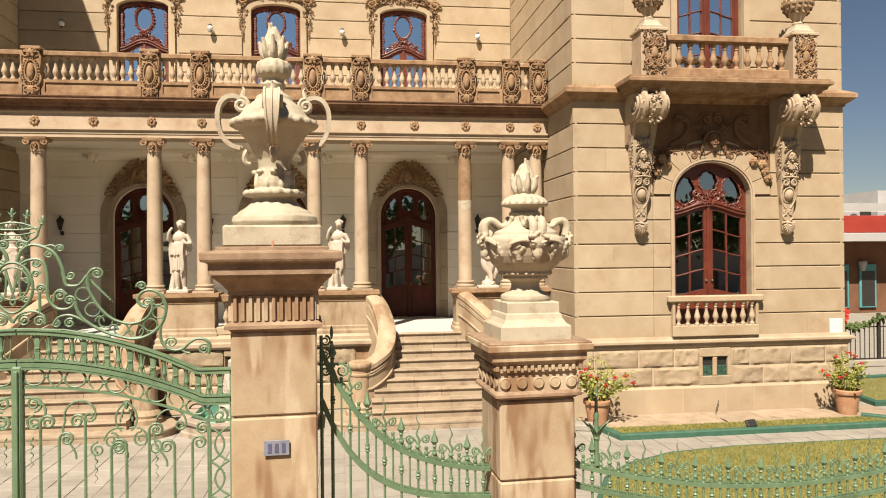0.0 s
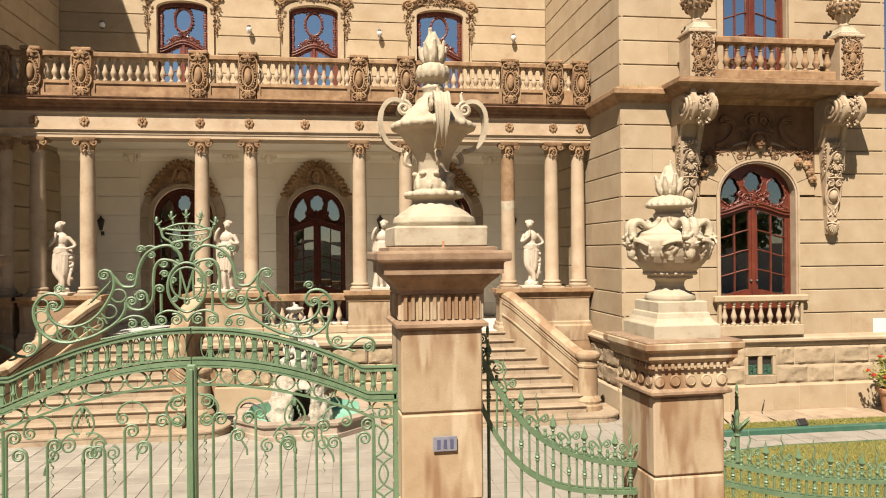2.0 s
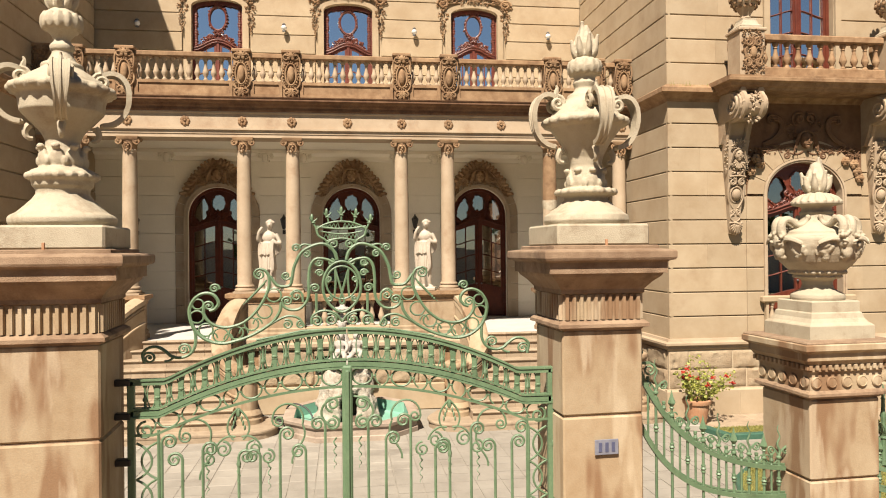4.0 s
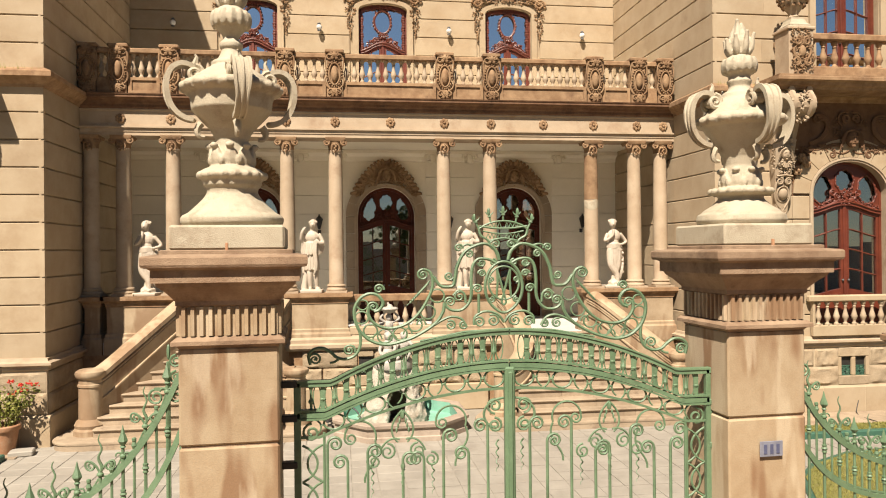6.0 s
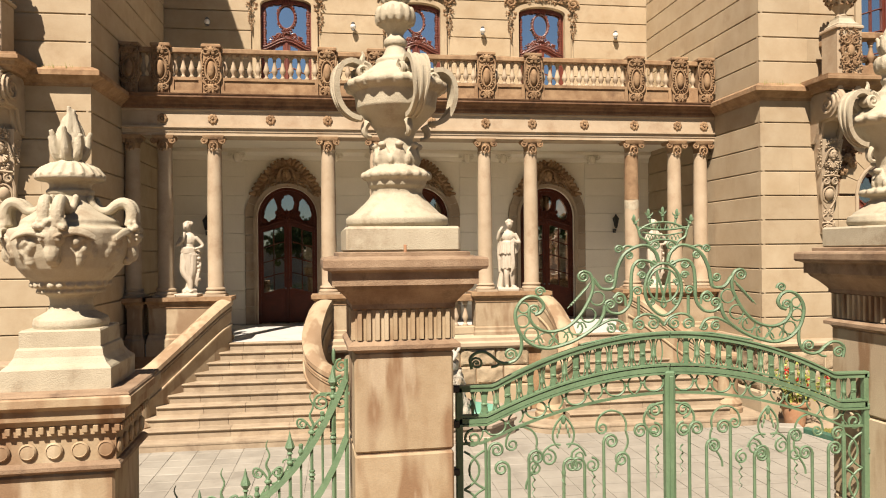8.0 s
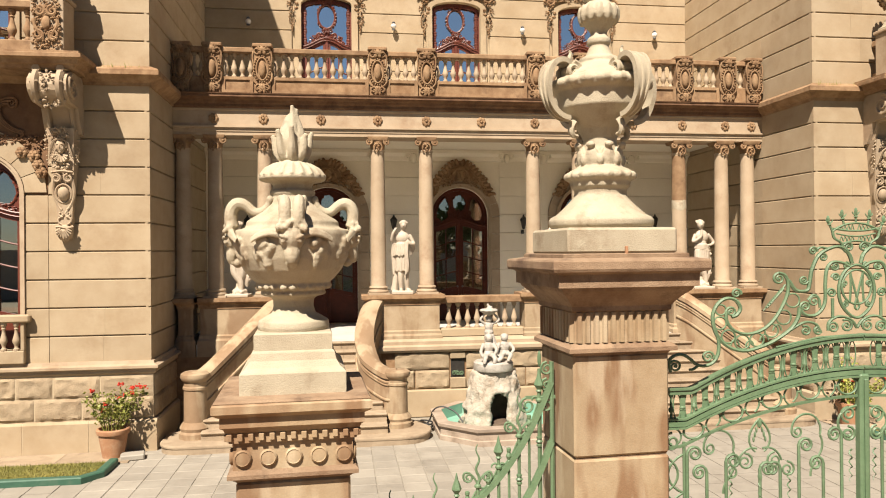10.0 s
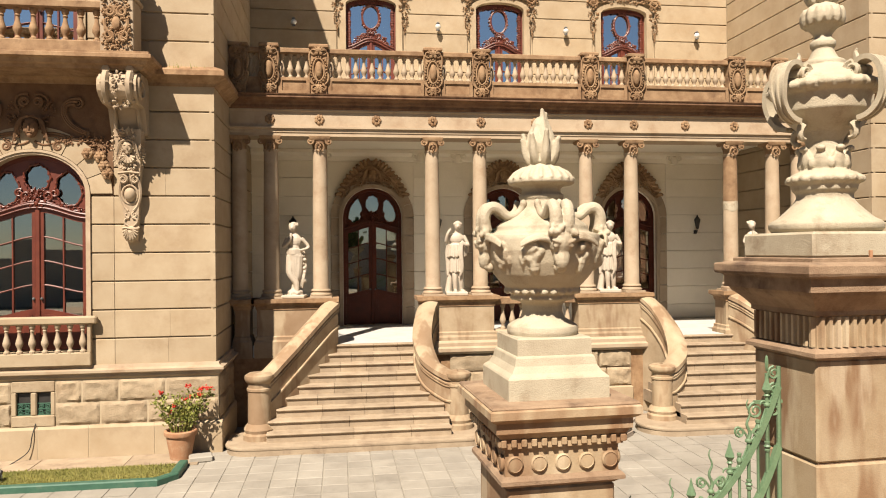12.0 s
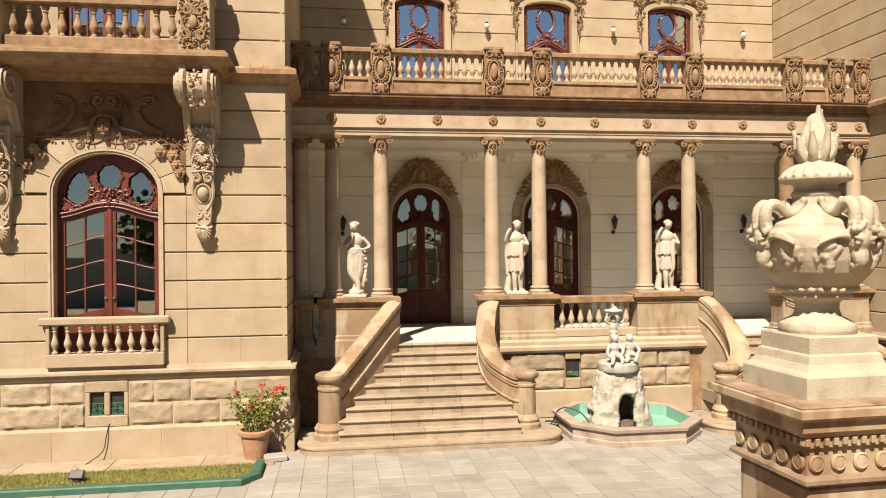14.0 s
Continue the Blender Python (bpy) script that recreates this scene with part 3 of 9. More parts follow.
def cheek(bm_body, bm_cap, pts, w):
    """A stair cheek along pts whose height is the top of its coping."""
    n = len(pts)
    prof_cap = [(-w - 0.05, -0.16), (-w - 0.05, -0.06), (-w * 0.6, 0.02), (0, 0.045), (w * 0.6, 0.02), (w + 0.05, -0.06), (w + 0.05, -0.16)]
    rings_c, rings_b = [], []
    for i, p in enumerate(pts):
        a, b = pts[max(0, i - 1)], pts[min(n - 1, i + 1)]
        d = Vector((b.x - a.x, b.y - a.y, 0)).normalized()
        s = Vector((d.y, -d.x, 0))
        rings_c.append([bm_cap.verts.new(p + s * o + Vector((0, 0, u))) for o, u in prof_cap])
        rings_b.append([bm_body.verts.new(q) for q in (Vector((p.x, p.y, 0)) - s * w, p - s * w + Vector((0, 0, -0.15)), p + s * w + Vector((0, 0, -0.15)), Vector((p.x, p.y, 0)) + s * w)])
    for bm, rings in ((bm_cap, rings_c), (bm_body, rings_b)):
        k = len(rings[0])
        for a, b in zip(rings, rings[1:]):
            for j in range(k):
                bm.faces.new((a[j], b[j], b[(j + 1) % k], a[(j + 1) % k]))
        bm.faces.new(rings[0])
        bm.faces.new(rings[-1][::-1])


NEWEL = [(0.30, 0.0), (0.30, 0.10), (0.27, 0.14), (0.285, 0.20), (0.25, 0.27), (0.21, 0.31), (0.205, 0.92), (0.225, 0.94), (0.225, 0.98), (0.205, 1.0), (0.205, 1.08), (0.25, 1.12), (0.27, 1.18), (0.26, 1.23), (0.20, 1.27)]


def stairs(flip):
    fx = (lambda x: mirror_x(x)) if flip else (lambda x: x)
    rnd = random.Random(41 + flip)
    st = thing("stairs", "flight of worn tan stone steps flaring out to the courtyard", "stairs", "entrance stairs")
    for k in range(10):
        z1 = FLOOR - RISE * k - (0.0 if k else 0.004)
        y = 18.55 - TREAD * k
        xl, xr = stair_edge(y)
        if k < 9:
            xa, xb = sorted((fx(xl), fx(xr)))
            nose = ([(18.74, max(0, z1 - RISE - 0.1)), (y + 0.03, max(0, z1 - RISE - 0.1)), (y + 0.03, z1 - 0.055), (y - 0.005, z1 - 0.045), (y - 0.015, z1 - 0.025), (y - 0.005, z1 - 0.004), (y + 0.01, z1), (18.74, z1)] if k < 8 else
                  [(17.4, 0), (y + 0.03, 0), (y + 0.03, z1 - 0.055), (y - 0.005, z1 - 0.045), (y - 0.015, z1 - 0.025), (y - 0.005, z1 - 0.004), (y + 0.01, z1), (17.4, z1)])
            cuts = [xa] + [xa + (xb - xa) * (q + rnd.uniform(-0.25, 0.25)) / 4 for q in (1, 2, 3)] + [xb]
            for a, b in zip(cuts, cuts[1:]):
                part("step_stone", prism(B(), nose, 0, a + (0.003 if a > xa else 0), b - (0.003 if b < xb else 0)), step_stone, st)
        else:
            bm = B()
            arc = [(-8.70 + 0.5 * math.cos(a), 16.52 + 0.5 * math.sin(a)) for a in [math.pi * (1.0 + 0.5 * i / 8) for i in range(9)]]
            arc += [(-4.35 + 0.68 * math.cos(a), 16.70 + 0.68 * math.sin(a)) for a in [math.pi * (1.5 + 0.62 * i / 10) for i in range(11)]]
            poly = [(-9.2, 17.3)] + arc + [(-4.0, 17.5)]
            n = len(poly)
            cx0, cy0 = sum(p[0] for p in poly) / n, sum(p[1] for p in poly) / n
            grow = lambda p, g: (p[0] + g * (p[0] - cx0) / 3.0, p[1] + g * (p[1] - cy0) / 1.0)
            rings = []
            for g, zz in ((0.0, 0.0), (0.0, 0.10), (0.03, 0.125), (0.035, 0.155), (0.02, 0.18), (0.0, 0.186)):
                rings.append([bm.verts.new((fx(q[0]), q[1], zz)) for q in (grow(p, g) for p in poly)])
            for a, b in zip(rings, rings[1:]):
                for i in range(n):
                    bm.faces.new((a[i], a[(i + 1) % n], b[(i + 1) % n], b[i]))
            bm.faces.new(rings[-1])
            part("step", bm, step_stone, st)
    outer = smooth_path([(-7.08, 18.72, 2.92), (-7.30, 18.35, 2.72), (-8.0, 17.45, 2.0), (-8.42, 16.95, 1.58), (-8.58, 16.72, 1.50)], 8)
    inner = smooth_path([(-4.74, 18.74, 2.92), (-4.92, 18.35, 2.62), (-5.04, 17.85, 2.12), (-4.92, 17.35, 1.68), (-4.58, 17.06, 1.42), (-4.36, 17.0, 1.40)], 8)
    for pts, w, (nx, ny), drop in ((outer, 0.15, (-8.58, 16.74), 0.0), (inner, 0.17, (-4.36, 16.98), -0.13)):
        pts = [Vector((fx(p.x), p.y, p.z)) for p in pts]
        bb, bc = B(), B()
        cheek(bb, bc, pts, w)
        ck = part("cheek_wall", bb, cheek_stone, st, smooth=True)
        part("coping", bc, cheek_stone, ck, smooth=True)
        for drop_z, rad in ((0.24, 0.030), (0.30, 0.022), (0.62, 0.030)):
            for sd in (-1, 1):
                line = []
                for i, p in enumerate(pts):
                    a, b = pts[max(0, i - 1)], pts[min(len(pts) - 1, i + 1)]
                    d = Vector((b.x - a.x, b.y - a.y, 0)).normalized()
                    line.append(p + Vector((d.y, -d.x, 0)) * (w + 0.008) * sd + Vector((0, 0, -drop_z)))
                part("cheek_moulding", tube(B(), line, rad, 6), cheek_stone, ck, smooth=True)
        nm = [(r * 1.12, z * (1.36 + drop) / 1.27) for r, z in NEWEL]
        part("newel", lathe(B(), nm, 20, at=(fx(nx), ny, 0.186)), cheek_stone, st, smooth=True)
    return st


stairs(False)
stairs(True)

# entablature, terrace balustrade
ENT = [(19.4, 6.79), (18.73, 6.79), (18.73, 6.87), (18.71, 6.88), (18.71, 6.95), (18.66, 6.97), (18.66, 7.01), (18.73, 7.02), (18.73, 7.37), (18.70, 7.39), (18.70, 7.42), (19.4, 7.42)]
entab = structure("entablature", prism(B(), ENT, 0, LX + 0.003, RX - 0.003), column_stone, "weathered sandstone entablature over the columns with carved rosettes", "entablature")
bm = B()
ball(bm, (0, -0.02, 0), 0.035, 0.04, 0.035)
for k in range(7):
    a = 2 * math.pi * k / 7
    ball(bm, (0.075 * math.cos(a), 0, 0.075 * math.sin(a)), 0.048, 0.035, 0.048, 6, 4)
rosette_mesh = mesh_of("rosette", bm, brown, True)
for x in (-8.5, -7.35, -6.0, -4.64, -3.45, -2.08, -0.72, 0.48, 1.85, 3.19, 4.37, 5.1):
    part("rosette", rosette_mesh, None, entab, m=pose(x, 18.715, 7.19))
crown = [(19.4, 7.422), (18.70, 7.422), (18.67, 7.46), (18.67, 7.52), (18.62, 7.55), (18.60, 7.60), (18.52, 7.63), (18.50, 7.655), (18.47, 7.66), (18.47, 7.71), (18.45, 7.72), (18.44, 7.745), (19.4, 7.75)]
part("cornice", prism(B(), crown, 0, LX + 0.004, RX - 0.004), crown_stone, entab, "dark brown cornice")
ceiling = structure("ceiling", box(B(), LX + 0.004, RX - 0.004, 19.41, BW - 0.005, 7.06, 7.38), plaster, "pale plastered porch ceiling", "ceiling")
bm = prism(B(), [(BW - 0.004, 6.72), (BW - 0.06, 6.74), (BW - 0.10, 6.86), (BW - 0.26, 6.95), (BW - 0.26, 7.05), (BW - 0.004, 7.05)], 0, LX + 0.005, RX - 0.005)
structure("trim", bm, plaster, "plaster cornice along the porch ceiling", "trim")
bm = B()
for s in (-1, 1):
    tube(bm, spiral(s * 0.13, 0.0, 0.09, 0.02, 90, s * 1.5, 16), 0.03, 6, 0.02)
ball(bm, (0, -0.02, -0.05), 0.085, 0.07, 0.12)
tube(bm, [(-0.14, 0, 0.09), (0.14, 0, 0.09)], 0.03, 6)
box(bm, -0.10, 0.10, 0.0, 0.16, -0.14, 0.10)
bracket_mesh = mesh_of("ceiling_bracket", bm, plaster, True)
for x in DOORS:
    for dx in (-1.42, 1.42):
        b = thing("scroll_bracket", "small carved scroll bracket under the porch ceiling", "bracket", "porch brackets", m=pose(x + dx, BW - 0.24, 6.86) @ Matrix.Diagonal((1.2, 1, 1.25, 1)))
        part("carving", bracket_mesh, None, b)

terrace = thing("terrace_balustrade", "sandstone terrace balustrade with carved cartouche pedestals", "balustrade")
TB = [-9.2] + COLS[1:]
TY = 18.76
bm = B()
ball(bm, (0, -0.02, 0.0), 0.085, 0.07, 0.20, 12, 8)
ring = [(0.135 * math.cos(a), -0.01, 0.265 * math.sin(a)) for a in [2 * math.pi * k / 22 for k in range(22)]]
tube(bm, ring, 0.020, 6, closed=True)
for a in [2 * math.pi * k / 20 for k in range(20)]:
    ball(bm, (0.17 * math.cos(a), 0.0, 0.31 * math.sin(a)), 0.022, 0.025, 0.026, 5, 4)
for s in (-1, 1):
    tube(bm, spiral(s * 0.12, 0.43, 0.10, 0.02, 90, s * 1.6, 16), 0.024, 6, 0.014)
    tube(bm, spiral(s * 0.10, -0.44, 0.10, 0.02, -90, -s * 1.5, 16), 0.024, 6, 0.014)
    tube(bm, bez((s * 0.20, 0, 0.42), (s * 0.27, 0, 0.2), (s * 0.14, 0, 0.05), (s * 0.21, 0, -0.1), 10), 0.022, 6, 0.015)
    tube(bm, bez((s * 0.21, 0, -0.08), (s * 0.26, 0, -0.25), (s * 0.16, 0, -0.34), (s * 0.10, 0, -0.36), 10), 0.024, 6, 0.016)
    ball(bm, (s * 0.05, -0.02, 0.40), 0.05, 0.04, 0.06)
    ball(bm, (s * 0.045, -0.02, -0.50), 0.04, 0.04, 0.07)
ball(bm, (0, -0.03, 0.47), 0.06, 0.05, 0.07)
ball(bm, (0, -0.02, -0.40), 0.05, 0.05, 0.06)
for s in (-1, 1):                                       # leaf sprays of the crest and foot
    for k in range(4):
        a = radians(25 + 38 * k)
        tube(bm, bez((s * 0.02, -0.02, 0.40), (s * 0.05 * k, -0.06, 0.44), (s * 0.16 * math.cos(a), -0.07, 0.42 + 0.10 * math.sin(a)), (s * 0.19 * math.cos(a), -0.03, 0.40 + 0.15 * math.sin(a)), 6), 0.026, 5, 0.008)
        tube(bm, bez((s * 0.02, -0.02, -0.36), (s * 0.05 * k, -0.06, -0.42), (s * 0.13 * math.cos(a), -0.06, -0.42 - 0.08 * math.sin(a)), (s * 0.16 * math.cos(a), -0.03, -0.40 - 0.15 * math.sin(a)), 6), 0.024, 5, 0.008)
    for k in range(9):
        b = -0.9 + 1.8 * k / 8
        ball(bm, (s * 0.185 * math.cos(b), -0.015, 0.32 * math.sin(b)), 0.028, 0.034, 0.020, 5, 4)
cartouche_mesh = mesh_of("cartouche", bm, brown, True)
ped_bm = cbox(B(), -0.19, 0.19, -0.20, 0.20, 0.0, 1.10, 0.012)
cbox(ped_bm, -0.23, 0.23, -0.24, 0.24, 1.10, 1.19, 0.02)
ped_mesh = mesh_of("pedestal", ped_bm, brown)
for i, x in enumerate(TB):
    p = part("pedestal", ped_mesh, None, terrace, m=pose(x, TY, 7.745))
    part("cartouche", cartouche_mesh, None, p, m=pose(0, -0.215, 0.58))
for a, b in zip(TB, TB[1:]):
    xa, xb = a + 0.195, b - 0.195
    part("panel", cbox(B(), xa, xb, TY - 0.13, TY + 0.13, 7.745, 8.16, 0.01), brown, terrace)
    if xb - xa > 0.45:
        bm = B()
        for (u0, u1, v0, v1) in ((xa + 0.02, xb - 0.02, 8.08, 8.15), (xa + 0.02, xb - 0.02, 7.76, 7.84), (xa + 0.02, xa + 0.10, 7.84, 8.08), (xb - 0.10, xb - 0.02, 7.84, 8.08)):
            box(bm, u0, u1, TY - 0.165, TY - 0.131, v0, v1)
        part("panel_frame", bm, brown, terrace)
    part("rail", cbox(B(), xa, xb, TY - 0.15, TY + 0.15, 8.725, 8.85, 0.02), brown, terrace)
    n = max(2, round((xb - xa) / 0.19))
    for k in range(n):
        part("baluster", bal_terrace, None, terrace, m=pose(xa + (xb - xa) * (k + 0.5) / n, TY, 8.16))

# ---- wings, windows, doors ----
def course_profile(y, z0, z1, c=0.022):
    """One banded course with sunk joints, its face at y."""
    return [(y + 0.10, z0), (y + 0.052, z0), (y + 0.052, z0 + 0.022), (y + 0.012, z0 + 0.026), (y, z0 + 0.036), (y, z1 - 0.014), (y + 0.014, z1), (y + 0.10, z1)]


def courses_x(parent, x0, x1, y, zs, mat, seed, blocks=1.5):
    """Courses on a wall facing -y, split into long blocks."""
    rnd = random.Random(seed)
    for z0, z1 in zs:
        n = max(1, round((x1 - x0) / (blocks * rnd.uniform(0.8, 1.3))))
        cuts = [x0] + sorted(x0 + (x1 - x0) * (k + rnd.uniform(-0.2, 0.2)) / n for k in range(1, n)) + [x1]
        for a, b in zip(cuts, cuts[1:]):
            part("stone_course", prism(B(), course_profile(y, z0, z1), 0, a + 0.0015, b - 0.0015), mat, parent)


def courses_y(parent, x, facing, y0, y1, zs, mat, seed, blocks=1.8):
    """Courses on a side wall at x that faces +x (1) or -x (-1)."""
    rnd = random.Random(seed)
    for z0, z1 in zs:
        n = max(1, round((y1 - y0) / (blocks * rnd.uniform(0.8, 1.3))))
        cuts = [y0 + (y1 - y0) * k / n for k in range(n + 1)]
        for a, b in zip(cuts, cuts[1:]):
            prof = [(x - facing * (q[0]), q[1]) for q in course_profile(0.0, z0, z1)]
            part("stone_course", prism(B(), prof, 1, a + 0.0015, b - 0.0015), mat, parent)


def bands(z0, z1, first=COURSE0):
    out = []
    z = first
    while z < z1 - 0.05:
        if z >= z0 - 0.05:
            out.append((z, min(z + COURSE, z1)))
        z += COURSE
    return out


def arch_pts(cx, hw, spring, rise, n=20):
    return [(cx + hw * math.cos(math.pi * i / n), spring + rise * math.sin(math.pi * i / n)) for i in range(n + 1)]


def arch_ring(bm, cx, hw0, rise0, hw1, rise1, sill, spring, y0, y1, n=20):
    """An arched frame with straight jambs between two outlines."""
    inner = [(cx + hw0, sill)] + arch_pts(cx, hw0, spring, rise0, n) + [(cx - hw0, sill)]
    outer = [(cx + hw1, sill)] + arch_pts(cx, hw1, spring, rise1, n) + [(cx - hw1, sill)]
    v = [[[bm.verts.new((p[0], y, p[1])) for p in line] for y in (y0, y1)] for line in (inner, outer)]
    for i in range(len(inner) - 1):
        bm.faces.new((v[0][0][i], v[0][0][i + 1], v[1][0][i + 1], v[1][0][i]))
        bm.faces.new((v[0][1][i], v[1][1][i], v[1][1][i + 1], v[0][1][i + 1]))
        bm.faces.new((v[0][0][i], v[0][1][i], v[0][1][i + 1], v[0][0][i + 1]))
        bm.faces.new((v[1][0][i], v[1][0][i + 1], v[1][1][i + 1], v[1][1][i]))
    for i in (0, -1):
        bm.faces.new((v[0][0][i], v[1][0][i], v[1][1][i], v[0][1][i]))
    return bm


def mask(bm, x, y, z, s):
    """A stone mask in relief: face, brow, nose, locks of hair."""
    ball(bm, (x, y, z), 0.17 * s, 0.13 * s, 0.24 * s, 12, 8)
    ball(bm, (x, y - 0.12 * s, z - 0.01 * s), 0.028 * s, 0.04 * s, 0.08 * s, 6, 5)
    ball(bm, (x, y - 0.10 * s, z - 0.115 * s), 0.06 * s, 0.035 * s, 0.018 * s, 6, 4)
    ball(bm, (x, y - 0.08 * s, z - 0.19 * s), 0.06 * s, 0.05 * s, 0.05 * s, 6, 4)
    for e in (-1, 1):
        ball(bm, (x + e * 0.075 * s, y - 0.105 * s, z + 0.075 * s), 0.06 * s, 0.03 * s, 0.018 * s, 6, 4)
        ball(bm, (x + e * 0.09 * s, y - 0.07 * s, z - 0.06 * s), 0.06 * s, 0.05 * s, 0.07 * s, 6, 4)
        for k in range(5):
            a = 0.25 + 0.28 * k
            p0 = (x + e * 0.05 * s * k * 0.6, y - 0.03, z + 0.24 * s)
            tube(bm, bez(p0, (x + e * (0.16 + 0.05 * k) * s, y - 0.06 * s, z + (0.34 - 0.04 * k) * s), (x + e * (0.24 + 0.02 * k) * s, y - 0.03, z + (0.1 - 0.06 * k) * s), (x + e * (0.20 + 0.05 * k) * s, y, z - (0.02 + 0.09 * k) * s), 8), 0.032 * s, 5, 0.014 * s)
            ball(bm, (x + e * (0.20 + 0.05 * k) * s, y, z - (0.03 + 0.09 * k) * s), 0.03 * s, None, None, 5, 4)


def leafy(bm, x, y, z, rx, rz, count, seed, size=0.06, depth=0.05):
    """A cluster of carved leaves, curled and laid over one another, with buds."""
    rnd = random.Random(seed)
    for k in range(int(count * 1.7)):
        a, r = rnd.uniform(0, 2 * math.pi), math.sqrt(rnd.random())
        sz = size * rnd.uniform(0.45, 0.85)
        px, py, pz = x + rx * r * math.cos(a), y - rnd.uniform(0, depth * 0.6), z + rz * r * math.sin(a)
        if k % 5 == 0:
            ball(bm, (px, py, pz), sz * 0.42, None, None, 5, 4)
            continue
        b = a + rnd.uniform(-0.9, 0.9)
        d, q = Vector((math.cos(b), 0, math.sin(b))), Vector((-math.sin(b), 0, math.cos(b)))
        o = Vector((px, py, pz))
        tip = o + d * sz * 1.5 + Vector((0, -sz * 0.2, 0))
        mid = o + d * sz * 0.8 + Vector((0, -sz * 0.45, 0))
        v = [bm.verts.new(p) for p in (o + Vector((0, 0.02, 0)), mid + q * sz * 0.5 + Vector((0, 0.3 * sz, 0)), tip, mid - q * sz * 0.5 + Vector((0, 0.3 * sz, 0)), mid, o + d * sz * 0.8 + Vector((0, 0.03, 0)))]
        for f in ((0, 1, 4), (1, 2, 4), (2, 3, 4), (3, 0, 4), (0, 5, 1), (1, 5, 2), (2, 5, 3), (3, 5, 0)):
            bm.faces.new([v[t] for t in f])


def pierced(outer, holes, y0, y1):
    """A board in the x-z plane, cut through by holes, from y0 to y1."""
    bm = B()
    edges = []
    for line in [outer] + holes:
        vs = [bm.verts.new((x, y0, z)) for x, z in line]
        edges += [bm.edges.new(p) for p in zip(vs, vs[1:] + vs[:1])]
    bmesh.ops.triangle_fill(bm, use_beauty=True, edges=edges)
    ext = bmesh.ops.extrude_face_region(bm, geom=bm.faces[:], use_keep_orig=True)
    for g in ext["geom"]:
        if isinstance(g, bmesh.types.BMVert):
            g.co.y = y1
    return bm


